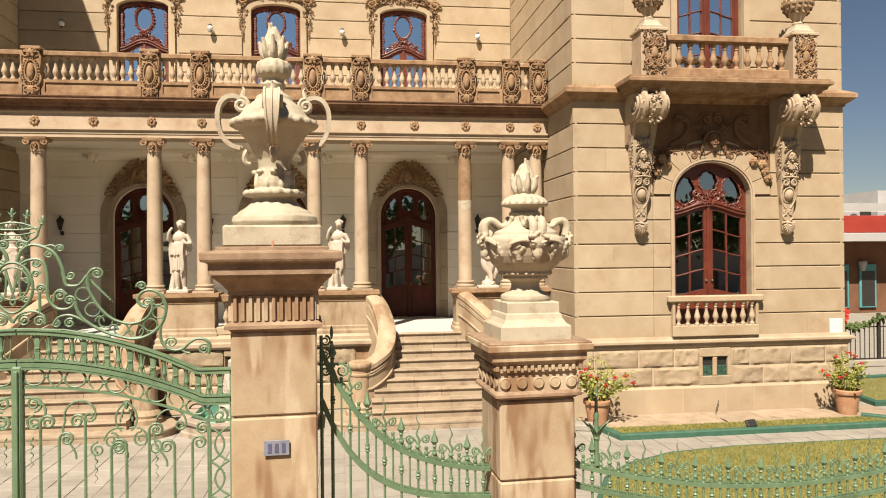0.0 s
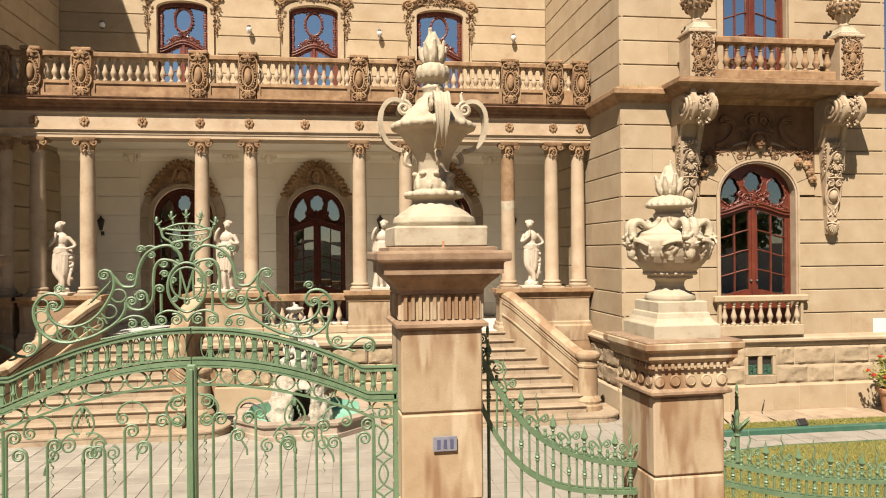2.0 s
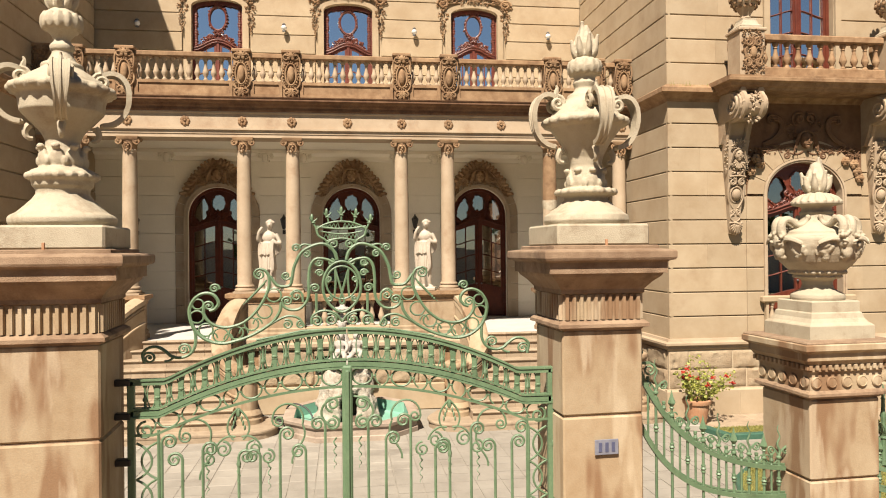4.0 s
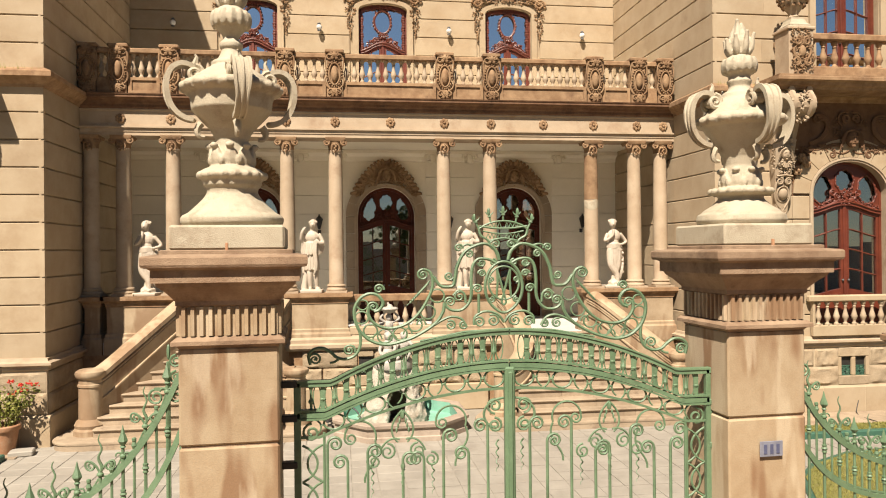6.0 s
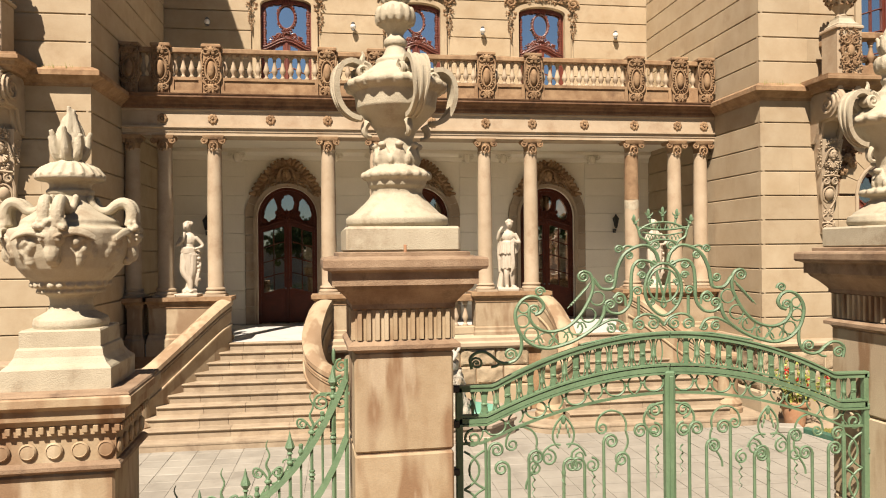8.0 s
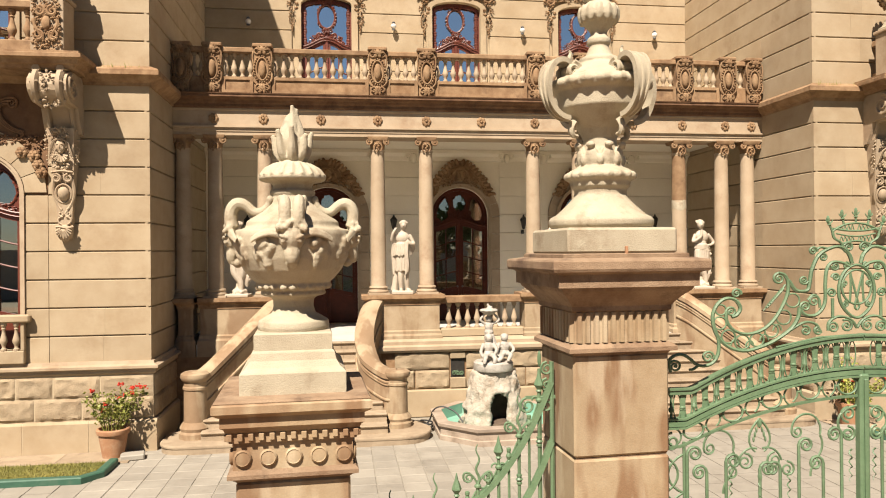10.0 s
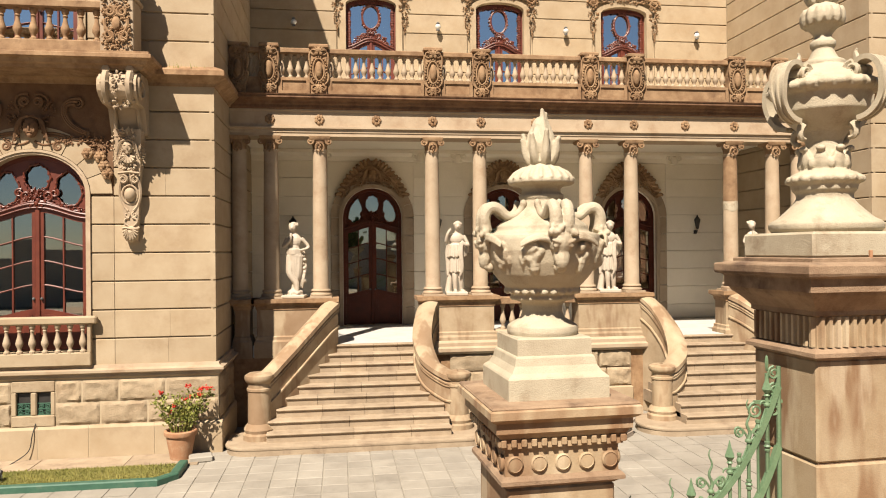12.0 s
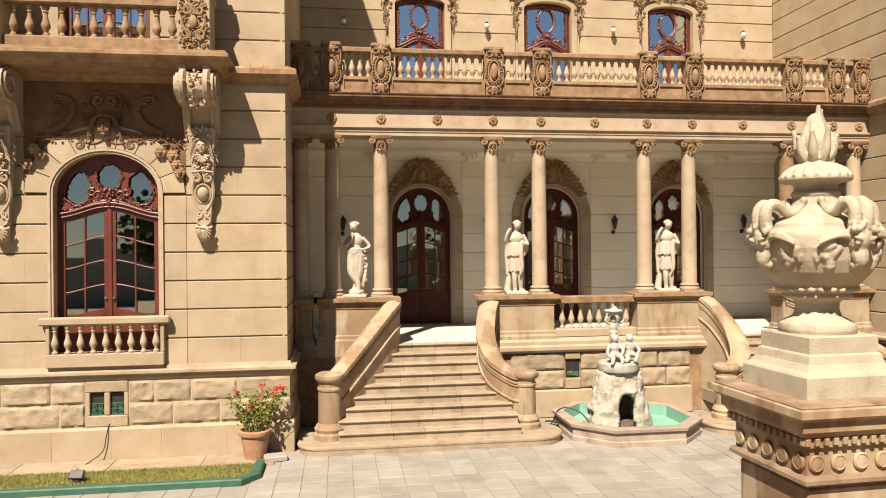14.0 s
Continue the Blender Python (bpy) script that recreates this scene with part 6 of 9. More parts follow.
def gate_post(x, y, turn, tall=False):
    m = pose(x, y, 0, 0, 0, YAW)
    post = thing("gate_post", "tall tan sandstone gate post with fluted frieze and heavy worn cap", "gate post", "gate posts", m=m)
    blocks(post, 0.288, [0.0, 0.36, 0.98, 1.60, 2.21, 2.83, 3.42], post_stone)
    part("core", box(B(), -0.275, 0.275, -0.275, 0.275, 0.0, 3.97), cap_stone, post)
    part("neck_moulding", lathe(B(), [(0.28, 3.405), (0.295, 3.425), (0.325, 3.432), (0.325, 3.455), (0.30, 3.475), (0.28, 3.48)], square=True), cap_stone, post)
    bm = B()
    lathe(bm, [(0.281, 3.47), (0.281, 3.68)], square=True)
    fr = part("frieze", bm, post_stone, post)
    rib = mesh_of("flute_rib", prism(B(), [(-0.016, 0.0), (-0.010, -0.022), (0.010, -0.022), (0.016, 0.0)], 2, 3.485, 3.655), post_stone)
    for q in range(4):
        for k in range(11):
            part("flute_rib", rib, None, fr, m=pose(0, 0, 0, 0, 0, 90 * q) @ pose(-0.255 + 0.051 * k, -0.2805, 0))
    part("cap", lathe(B(), [(0.285, 3.655), (0.30, 3.665), (0.30, 3.69), (0.315, 3.71), (0.345, 3.745), (0.385, 3.78), (0.395, 3.80), (0.415, 3.802), (0.415, 3.875), (0.43, 3.885), (0.455, 3.89), (0.462, 3.905), (0.462, 3.945), (0.455, 3.955), (0.39, 3.965)], square=True), cap_stone, post)
    part("cap_top", lathe(B(), [(0.375, 3.962), (0.375, 3.985), (0.365, 3.99)], square=True), cap_stone, post)
    part("pin", cbox(B(), -0.008, 0.008, -0.372, -0.355, 3.985, 4.03, 0.002), terracotta, post, "short rusty iron pin")
    urn = thing("urn", "cream stone urn with strap handles and a flame finial", "urn", "gate post urns", m=m @ pose(0, 0, 3.988))
    part("plinth", cbox(B(), -0.33, 0.33, -0.33, 0.33, 0.0, 0.148, 0.014), cream, urn)
    carved(part("body", urn_l_body if tall else urn_a_body, None, urn, m=pose(0, 0, 0.148)), 0.0075, 1)
    for q in range(4):
        part("handle", handle_a, None, urn, m=pose(0, 0, 0.286 if tall else 0.148, 0, 0, 90 * q + turn) @ Matrix.Diagonal((1, 1, 0.925 if tall else 1, 1)))
    carved(part("flame", flame_a, None, urn, m=pose(0, 0, 0.148 + (1.39 if tall else 1.21))), 0.006, 1)
    return post


gate_post(-0.485, 5.37, 0)
gate_post(-3.985, 5.245, 15, True)

# lower posts with ram-headed urns
URN_C = [(0.185, 0.270), (0.193, 0.295), (0.188, 0.322), (0.150, 0.342), (0.118, 0.358), (0.107, 0.390), (0.110, 0.425), (0.130, 0.438), (0.165, 0.444), (0.172, 0.456), (0.160, 0.466), (0.175, 0.474), (0.190, 0.490), (0.196, 0.505), (0.222, 0.525),
         (0.262, 0.568), (0.293, 0.625), (0.309, 0.685), (0.311, 0.740), (0.304, 0.760), (0.262, 0.768), (0.250, 0.776), (0.246, 0.800), (0.226, 0.814), (0.172, 0.846), (0.128, 0.886), (0.112, 0.925), (0.120, 0.932), (0.122, 0.950), (0.106, 0.958), (0.104, 0.980), (0.122, 0.992),
         (0.168, 0.998), (0.180, 1.006), (0.178, 1.020), (0.150, 1.052), (0.100, 1.082), (0.070, 1.092), (0.062, 1.112)]
bm = lathe(B(), URN_C, 40)
for k in range(24):                                     # bead rings under the bowl
    a = 2 * math.pi * k / 24
    ball(bm, (0.190 * math.cos(a), 0.190 * math.sin(a), 0.488), 0.020, 0.024, 0.017, 6, 4, Matrix.Rotation(a, 3, "Z"))
for k in range(36):
    a = 2 * math.pi * k / 36
    ball(bm, (0.168 * math.cos(a), 0.168 * math.sin(a), 0.455), 0.009, 0.009, 0.011, 5, 4)
for k in range(20):                                     # fluted dome of the lid
    a = 2 * math.pi * k / 20
    c, q = math.cos(a), math.sin(a)
    tube(bm, [(0.172 * c, 0.172 * q, 1.016), (0.145 * c, 0.145 * q, 1.052), (0.095 * c, 0.095 * q, 1.080)], 0.017, 6, 0.010)
rnd = random.Random(12)
for q in range(4):                                      # bunches of fruit and cloth ends beside each head
    for e in (-1, 1):
        b = math.pi / 2 * q + e * 0.44
        for k in range(15):
            t = k / 14
            bb = b + rnd.gauss(0, 0.055) * (1.2 - t)
            r = 0.312 - 0.035 * t
            ball(bm, (r * math.cos(bb), r * math.sin(bb), 0.705 - 0.105 * t + rnd.gauss(0, 0.006)), rnd.uniform(0.018, 0.030), rnd.uniform(0.018, 0.030), rnd.uniform(0.018, 0.028), 7, 5)
        for k in range(3):                              # folds of cloth over the fruit
            b2 = b + e * (0.06 + 0.055 * k)
            pts = [((0.318 - 0.012 * k) * math.cos(b2 + e * u), (0.318 - 0.012 * k) * math.sin(b2 + e * u), 0.722 - 0.03 * k - dz) for u, dz in ((-0.10, 0.0), (0.0, 0.018), (0.07, 0.012), (0.03, 0.045))]
            tube(bm, smooth_path(pts, 4), 0.020, 6, 0.010)
urn_c_body = mesh_of("body", bm, cream, True)
bm = B()                                                # a ram's head facing +x, two ribbed horns looped back to the neck
ball(bm, (0.312, 0, 0.715), 0.050, 0.066, 0.060, 12, 8, Euler((0, radians(18), 0)).to_matrix())
ball(bm, (0.314, 0, 0.655), 0.038, 0.044, 0.062, 10, 7, Euler((0, radians(-14), 0)).to_matrix())
ball(bm, (0.292, 0, 0.604), 0.030, 0.036, 0.026, 10, 7)
for s in (-1, 1):
    ball(bm, (0.318, s * 0.020, 0.602), 0.010, 0.010, 0.008, 6, 4)
    ball(bm, (0.356, s * 0.042, 0.722), 0.016, 0.026, 0.010, 6, 4, Euler((s * 0.4, 0, 0)).to_matrix())
    ball(bm, (0.350, s * 0.040, 0.703), 0.014, 0.018, 0.012, 6, 4)
    ear = [(0.312, s * 0.055, 0.745), (0.315, s * 0.11, 0.752), (0.300, s * 0.165, 0.738), (0.278, s * 0.205, 0.715)]
    run = smooth_path(ear, 4)
    tube(bm, run, 0.022, 7, 0.008, flat=0.6)
    tube(bm, [p + Vector((0.006, 0, -0.016)) for p in run], 0.018, 6, 0.006)
    horn = bez((0.318, s * 0.030, 0.775), (0.350, s * 0.034, 0.880), (0.282, s * 0.036, 0.920), (0.225, s * 0.040, 0.862), 14) + bez((0.225, s * 0.040, 0.862), (0.192, s * 0.044, 0.828), (0.135, s * 0.050, 0.842), (0.118, s * 0.060, 0.905), 10)[1:]
    tube(bm, horn, 0.035, 9, 0.017)
    for k in range(0, len(horn) - 3):                   # ribs
        p = horn[k]
        ball(bm, p, (0.0375 - 0.0007 * k), 0.037 - 0.0007 * k, 0.012, 8, 5, Vector(horn[k + 1] - p).to_track_quat("Z", "Y").to_matrix())
    ball(bm, horn[-1], 0.022, 0.020, 0.022, 7, 5)
for k in range(30):                                     # curls between the horns
    ball(bm, (0.335 + rnd.uniform(-0.02, 0.022), rnd.uniform(-0.068, 0.068), 0.772 + rnd.uniform(-0.022, 0.022)), rnd.uniform(0.012, 0.019), None, None, 6, 4)
ram_mesh = mesh_of("ram_head", bm, cream, True)
flame_c = flame_mesh(0.27, 0.085, 9)
disc_mesh = mesh_of("disc", lathe(B(), [(0.042, 0.0), (0.044, 0.010), (0.036, 0.018), (0.034, 0.014), (0.015, 0.016)], 14), post_stone, True)
dentil_mesh = mesh_of("dentil", cbox(B(), -0.013, 0.013, -0.022, 0.0, 0.0, 0.036, 0.003), post_stone)


def urn_post(x, y, turn, tall=1.0):
    m = pose(x, y, 0, 0, 0, YAW)
    post = thing("urn_post", "square sandstone fence post with dentils and carved discs", "fence post", "urn posts", m=m)
    part("core", box(B(), -0.27, 0.27, -0.27, 0.27, 0.0, 3.2), cap_stone, post)
    blocks(post, 0.285, [0.0, 0.45, 1.05, 1.66, 2.27, 2.865], post_stone)
    part("base_moulding", lathe(B(), [(0.28, 2.86), (0.30, 2.875), (0.325, 2.885), (0.325, 2.905), (0.312, 2.92), (0.295, 2.925)], square=True), cap_stone, post)
    fr = part("frieze", lathe(B(), [(0.298, 2.915), (0.298, 3.07)], square=True), post_stone, post)
    for q in range(4):
        for k in range(5):
            part("disc", disc_mesh, None, fr, m=pose(0, 0, 0, 0, 0, 90 * q) @ pose(-0.25 + 0.125 * k, -0.298, 2.985, 90))
        for k in range(13):
            part("dentil", dentil_mesh, None, fr, m=pose(0, 0, 0, 0, 0, 90 * q) @ pose(-0.312 + 0.052 * k, -0.315, 3.078))
    part("cap", lathe(B(), [(0.30, 3.06), (0.316, 3.065), (0.316, 3.115), (0.330, 3.12), (0.340, 3.14), (0.355, 3.15), (0.355, 3.20), (0.365, 3.205), (0.380, 3.215), (0.392, 3.225), (0.392, 3.262), (0.380, 3.272), (0.28, 3.285)], square=True), post_stone, post)
    part("cap_top", lathe(B(), [(0.382, 3.268), (0.384, 3.276), (0.376, 3.286), (0.25, 3.289)], square=True), cap_stone, post, "dark weathered top")
    urn = thing("ram_urn", "cream stone urn with ram heads, fruit festoons and a flame", "urn", "ram-headed urns", m=m @ pose(0, 0, 3.285) @ Matrix.Diagonal((1, 1, tall, 1)))
    part("plinth", lathe(B(), [(0.268, -0.004), (0.268, 0.098), (0.262, 0.106), (0.240, 0.122), (0.220, 0.152), (0.212, 0.186), (0.208, 0.192), (0.200, 0.196), (0.200, 0.270), (0.192, 0.278)], square=True), cream, urn)
    carved(part("body", urn_c_body, None, urn), 0.006, 1)
    for q in range(4):
        carved(part("ram_head", ram_mesh, None, urn, m=pose(0, 0, 0, 0, 0, 90 * q + turn)), 0.005, 1)
    carved(part("flame", flame_c, None, urn, m=pose(0, 0, 0.222 + 0.885)), 0.006, 1)
    return post


urn_post(1.385, 5.465, 0)
urn_post(-5.81, 5.04, 0, 1.115)

# enamel number plate on a post
plate = thing("number_plate", "small grey enamel number plate with dark blue bars", "plate", m=pose(-0.46, 5.068, 2.62, 0, 0, YAW))
part("plate", cbox(B(), -0.085, 0.085, -0.008, 0.0, -0.052, 0.052, 0.003), enamel_blue, plate)
for k in range(3):
    part("bar", cbox(B(), -0.058 + 0.046 * k, -0.034 + 0.046 * k, -0.0115, -0.0085, -0.032, 0.032, 0.001), plate_grey, plate)

# ---- wrought-iron gate and fences ----
GY, GX = 5.31, -2.20


def arch_z(x):
    d = min(1.0, abs(x - GX) / 1.18)
    return 3.115 + 0.305 * (1 - d * d)


def low_z(x):
    d = min(1.0, abs(x - GX) / 1.22)
    return 2.915 + 0.285 * (1 - d * d)


def thin_z(x):
    d = min(1.0, abs(x - GX) / 1.25)
    return 2.77 + 0.275 * (1 - d * d)


gate = thing("double_gate", "green-painted wrought-iron double gate with arched top, scrolls and crown", "gate")


def bar_band(bm, fz, x0, x1, h, d, n=40):
    """A flat arched rail of height h and depth d."""
    prev = None
    for i in range(n + 1):
        x = x0 + (x1 - x0) * i / n
        z = fz(x)
        ring = [bm.verts.new(p) for p in ((x, GY - d, z - h), (x, GY + d, z - h), (x, GY + d, z + h), (x, GY - d, z + h))]
        if prev:
            for j in range(4):
                bm.faces.new((prev[j], ring[j], ring[(j + 1) % 4], prev[(j + 1) % 4]))
        else:
            bm.faces.new(ring)
        prev = ring
    bm.faces.new(prev[::-1])
    return bm


GL, GR = -3.60, -0.78
for x0, x1 in ((GL, GX - 0.004), (GX + 0.004, GR)):
    part("top_rail", bar_band(bar_band(B(), arch_z, x0, x1, 0.016, 0.022), lambda x: arch_z(x) + 0.018, x0, x1, 0.006, 0.03), iron, gate)
    part("lower_rail", bar_band(bar_band(bar_band(B(), low_z, x0, x1, 0.016, 0.022), lambda x: low_z(x) + 0.03, x0, x1, 0.006, 0.028), lambda x: low_z(x) - 0.026, x0, x1, 0.006, 0.028), iron, gate)
    part("thin_rail", bar_band(B(), thin_z, x0, x1, 0.008, 0.009), iron, gate)
    part("foot_rail", cbox(B(), x0, x1, GY - 0.02, GY + 0.02, 0.12, 0.17, 0.004), iron, gate)
    part("middle_rail", cbox(B(), x0, x1, GY - 0.015, GY + 0.015, 1.0, 1.04, 0.004), iron, gate)
part("stile", cbox(B(), GX - 0.035, GX + 0.035, GY - 0.035, GY + 0.03, 0.08, 3.19, 0.012), iron, gate)
part("stile_bead", cbox(B(), GX - 0.014, GX + 0.014, GY - 0.05, GY - 0.034, 0.1, 3.16, 0.005), iron, gate)
for x in (GL, GR):
    part("hanging_stile", cbox(B(), x - 0.022, x + 0.022, GY - 0.022, GY + 0.022, 0.05, 3.135, 0.005), iron, gate)
    s = -1 if x == GL else 1
    for z in (3.12, 2.90, 2.60):
        part("hinge", cbox(B(), min(x, x + s * 0.10), max(x, x + s * 0.10), GY - 0.03, GY + 0.03, z - 0.022, z + 0.022, 0.006), iron if s > 0 else black_iron, gate)
# little balusters and loops between the rails
bal_iron = mesh_of("spindle", lathe(B(), [(0.010, 0.0), (0.017, 0.01), (0.009, 0.025), (0.009, 0.06), (0.018, 0.075), (0.018, 0.085), (0.009, 0.10), (0.009, 0.165), (0.016, 0.18), (0.010, 0.19)], 8), iron, True)
bm = cbox(B(), -0.0155, 0.0155, -0.006, 0.006, 0.0, 0.19, 0.002)
ball(bm, (0, 0, 0.095), 0.022, 0.016, 0.012, 8, 5)
cbox(bm, -0.019, 0.019, -0.009, 0.009, 0.078, 0.086, 0.002)
slat_iron = mesh_of("slat", bm, iron)
n = 36
for k in range(n):
    x = GL + 0.05 + (GR - GL - 0.10) * (k + 0.5) / n
    if abs(x - GX) < 0.05:
        continue
    gap = arch_z(x) - low_z(x) - 0.03
    if k % 2:
        part("slat", slat_iron, None, gate, m=pose(x, GY, low_z(x) + 0.015) @ Matrix.Diagonal((1, 1, gap / 0.19, 1)))
        continue
    part("spindle", bal_iron, None, gate, m=pose(x, GY, low_z(x) + 0.015) @ Matrix.Diagonal((1, 1, gap / 0.19, 1)))
loop = mesh_of("loop", tube(B(), [(0.024 * math.cos(a), 0, 0.082 * math.sin(a)) for a in [2 * math.pi * k / 16 for k in range(16)]], 0.0045, 5, closed=True), iron, True)
for k in range(n - 1):
    x = GL + 0.05 + (GR - GL - 0.10) * (k + 1.0) / n
    if abs(x - GX) > 0.06:
        part("loop", loop, None, gate, m=pose(x, GY, (arch_z(x) + low_z(x)) / 2 + 0.01))
# rings between lower rail and thin rail
bm = tube(B(), [(0.067 * math.cos(a), 0, 0.067 * math.sin(a)) for a in [2 * math.pi * k / 24 for k in range(24)]], 0.008, 6, closed=True)
for e in (-1, 1):
    tube(bm, bez((e * 0.125, 0, 0.072), (e * 0.075, 0, 0.035), (e * 0.075, 0, -0.035), (e * 0.125, 0, -0.072), 10), 0.0065, 5)
    ball(bm, (e * 0.080, 0, 0), 0.016, 0.010, 0.010, 6, 4)
ring_mesh = mesh_of("ring", bm, iron, True)
for d in (0.103, 0.368, 0.634, 0.90, 1.165):
    for e in (-1, 1):
        x = GX + e * d
        g = (low_z(x) - thin_z(x) - 0.026) / 0.15
        part("ring", ring_mesh, None, gate, m=pose(x, GY, (low_z(x) + thin_z(x)) / 2 - 0.006, 0, e * 12 * d, 0) @ Matrix.Diagonal((1.0, 1, g, 1)))
# upright bars with scrolled heads
def scroll_bar(x, top, side, r=0.0105, size=0.05):
    bm = B()
    pts = [(x, GY, 0.14), (x, GY, 1.2), (x, GY, top)]
    sp = spiral(x + side * size, top, size, 0.010, 180 if side > 0 else 0, -side * 1.6, 20, GY)
    tube(bm, pts[:-1] + sp, r, 6, r * 0.75)
    part("bar", bm, iron, gate)


for x, top, side in ((-3.41, 2.72, 1), (-3.28, 2.60, -1), (-3.15, 2.66, 1), (-2.78, 2.60, -1), (-2.92, 2.60, 1), (-2.65, 2.74, 1), (-2.48, 2.62, -1), (-2.35, 2.80, -1),
                     (-2.06, 2.80, 1), (-1.94, 2.68, 1), (-1.77, 2.80, -1), (-1.60, 2.60, 1), (-1.50, 2.62, -1), (-1.35, 2.72, 1), (-1.18, 2.60, -1), (-1.06, 2.62, 1), (-0.94, 2.72, -1)):
    scroll_bar(x, top, side)
# C-scrolls and pendant sprays under the thin rail
def scrolls_at(cx, z, s, k=1.0):
    bm = B()
    tube(bm, spiral(cx, z, 0.105 * k, 0.098 * k, -20 if s > 0 else 200, s * 0.55, 18, GY) + spiral(cx - s * 0.06 * k, z - 0.01, 0.04 * k, 0.012, 180 if s > 0 else 0, s * 1.3, 14, GY), 0.0075, 5)
    tube(bm, bez((cx + s * 0.10 * k, GY, z - 0.04), (cx + s * 0.16 * k, GY, z - 0.16), (cx + s * 0.02, GY, z - 0.20), (cx + s * 0.03, GY, z - 0.30), 12), 0.0075, 5)
    part("c_scroll", bm, iron, gate, smooth=True)


for x in (-3.20, -2.60):
    scrolls_at(x, 2.76 + (0.08 if x > -3 else 0), 1)
for x in (-1.80, -1.20):
    scrolls_at(x, 2.76 + (0.08 if x < -1.4 else 0), -1)
twist_mesh = mesh_of("twisted_drop", tube(B(), [(0.010 * math.cos(t * 1.5), 0.010 * math.sin(t * 1.5), -0.014 * t) for t in range(16)], 0.006, 5, 0.002), iron, True)
for cx in (-2.92, -1.50):
    bm = B()
    z = thin_z(cx)
    for s in (-1, 1):
        tube(bm, bez((cx, GY, z - 0.03), (cx + s * 0.10, GY, z - 0.12), (cx + s * 0.08, GY, z - 0.20), (cx + s * 0.03, GY, z - 0.24), 12), 0.008, 5, 0.006)
        tube(bm, spiral(cx + s * 0.10, z - 0.30, 0.055, 0.012, 90, s * 1.5, 18, GY), 0.008, 5, 0.006)
        tube(bm, spiral(cx + s * 0.19, z - 0.36, 0.05, 0.012, 90, -s * 1.5, 18, GY), 0.008, 5, 0.006)
        tube(bm, bez((cx + s * 0.02, GY, z - 0.22), (cx + s * 0.08, GY, z - 0.20), (cx + s * 0.13, GY, z - 0.24), (cx + s * 0.15, GY, z - 0.30), 8), 0.007, 5)
        for kz in range(3):
            ball(bm, (cx + s * (0.02 + 0.01 * kz), GY, z - 0.10 - 0.03 * kz), 0.008, 0.008, 0.02, 5, 4)
    ball(bm, (cx, GY, z - 0.06), 0.018, 0.018, 0.03, 6, 4)
    ball(bm, (cx, GY, z - 0.40), 0.016, 0.016, 0.025, 6, 4)
    part("spray", bm, iron, gate, smooth=True)
    for dx, dz in ((0.0, -0.42), (-0.2, -0.38), (0.2, -0.38)):
        part("twisted_drop", twist_mesh, None, gate, m=pose(cx + dx, GY, z + dz))
for s in (-1, 1):
    part("twisted_drop", twist_mesh, None, gate, m=pose(GX + s * 0.085, GY, 2.70))
    bm = B()
    tube(bm, spiral(GX + s * 0.10, 2.93, 0.055, 0.012, -90, s * 1.6, 20, GY), 0.009, 5)
    tube(bm, bez((GX + s * 0.04, GY, 2.98), (GX + s * 0.22, GY, 2.96), (GX + s * 0.20, GY, 2.80), (GX + s * 0.09, GY, 2.78), 12), 0.009, 5)
    tube(bm, spiral(GX + s * 0.10, 2.80, 0.05, 0.012, 90, s * 1.6, 20, GY), 0.009, 5)
    part("stile_scroll", bm, iron, gate, smooth=True)
# lattice beside the hanging stiles
for x, s in ((GL, 1), (GR, -1)):
    bm = B()
    for kz in range(5):
        z = 2.72 - 0.24 * kz
        tube(bm, bez((x + s * 0.03, GY, z), (x + s * 0.16, GY, z - 0.06), (x + s * 0.16, GY, z - 0.18), (x + s * 0.03, GY, z - 0.24), 10), 0.008, 5)
        tube(bm, bez((x + s * 0.16, GY, z), (x + s * 0.03, GY, z - 0.06), (x + s * 0.03, GY, z - 0.18), (x + s * 0.16, GY, z - 0.24), 10), 0.008, 5)
    tube(bm, [(x + s * 0.17, GY, 2.80), (x + s * 0.17, GY, 0.2)], 0.010, 6)
    tube(bm, spiral(x + s * 0.09, 2.80, 0.06, 0.012, 90, s * 1.5, 18, GY), 0.009, 5)
    part("lattice", bm, iron, gate, smooth=True)

# crest over the gate
crest = part("crest", tube(B(), [(GX - 0.60, GY, arch_z(GX - 0.6) + 0.03), (GX - 0.3, GY, arch_z(GX - 0.3) + 0.03), (GX, GY, arch_z(GX) + 0.025), (GX + 0.3, GY, arch_z(GX + 0.3) + 0.03), (GX + 0.6, GY, arch_z(GX + 0.6) + 0.03)], 0.007, 5), iron, gate)
crest.matrix_basis = pose(0, 0, 3.444) @ Matrix.Diagonal((1, 1, 0.93, 1)) @ pose(0, 0, -3.444)
CC = GX - 0.03


def crest_part(name, build):
    for s in (-1, 1):
        bm = B()
        build(bm, s)
        part(name, bm, iron, crest, smooth=True)


def C(s, x, z):
    return (CC + s * x, GY, z)


def bar_through(bm, s, pts, r=0.011, r_end=None, curl=None):
    """A bent bar through (x, z) points of one half of the crest; curl ends it in a scroll (x, z, radius, angle, turns)."""
    tube(bm, smooth_path([C(s, x, z) for x, z in pts], 5), r, 6, r_end)
    if curl:
        coil(bm, s, *curl)


def coil(bm, s, x, z, r, a=90, turns=1.5):
    tube(bm, spiral(CC + s * x, z, r, r * 0.22, a if s > 0 else 180 - a, s * turns, 18, GY), 0.009, 6, 0.006)
    ball(bm, C(s, x, z), r * 0.24, 0.011, r * 0.24, 6, 4)


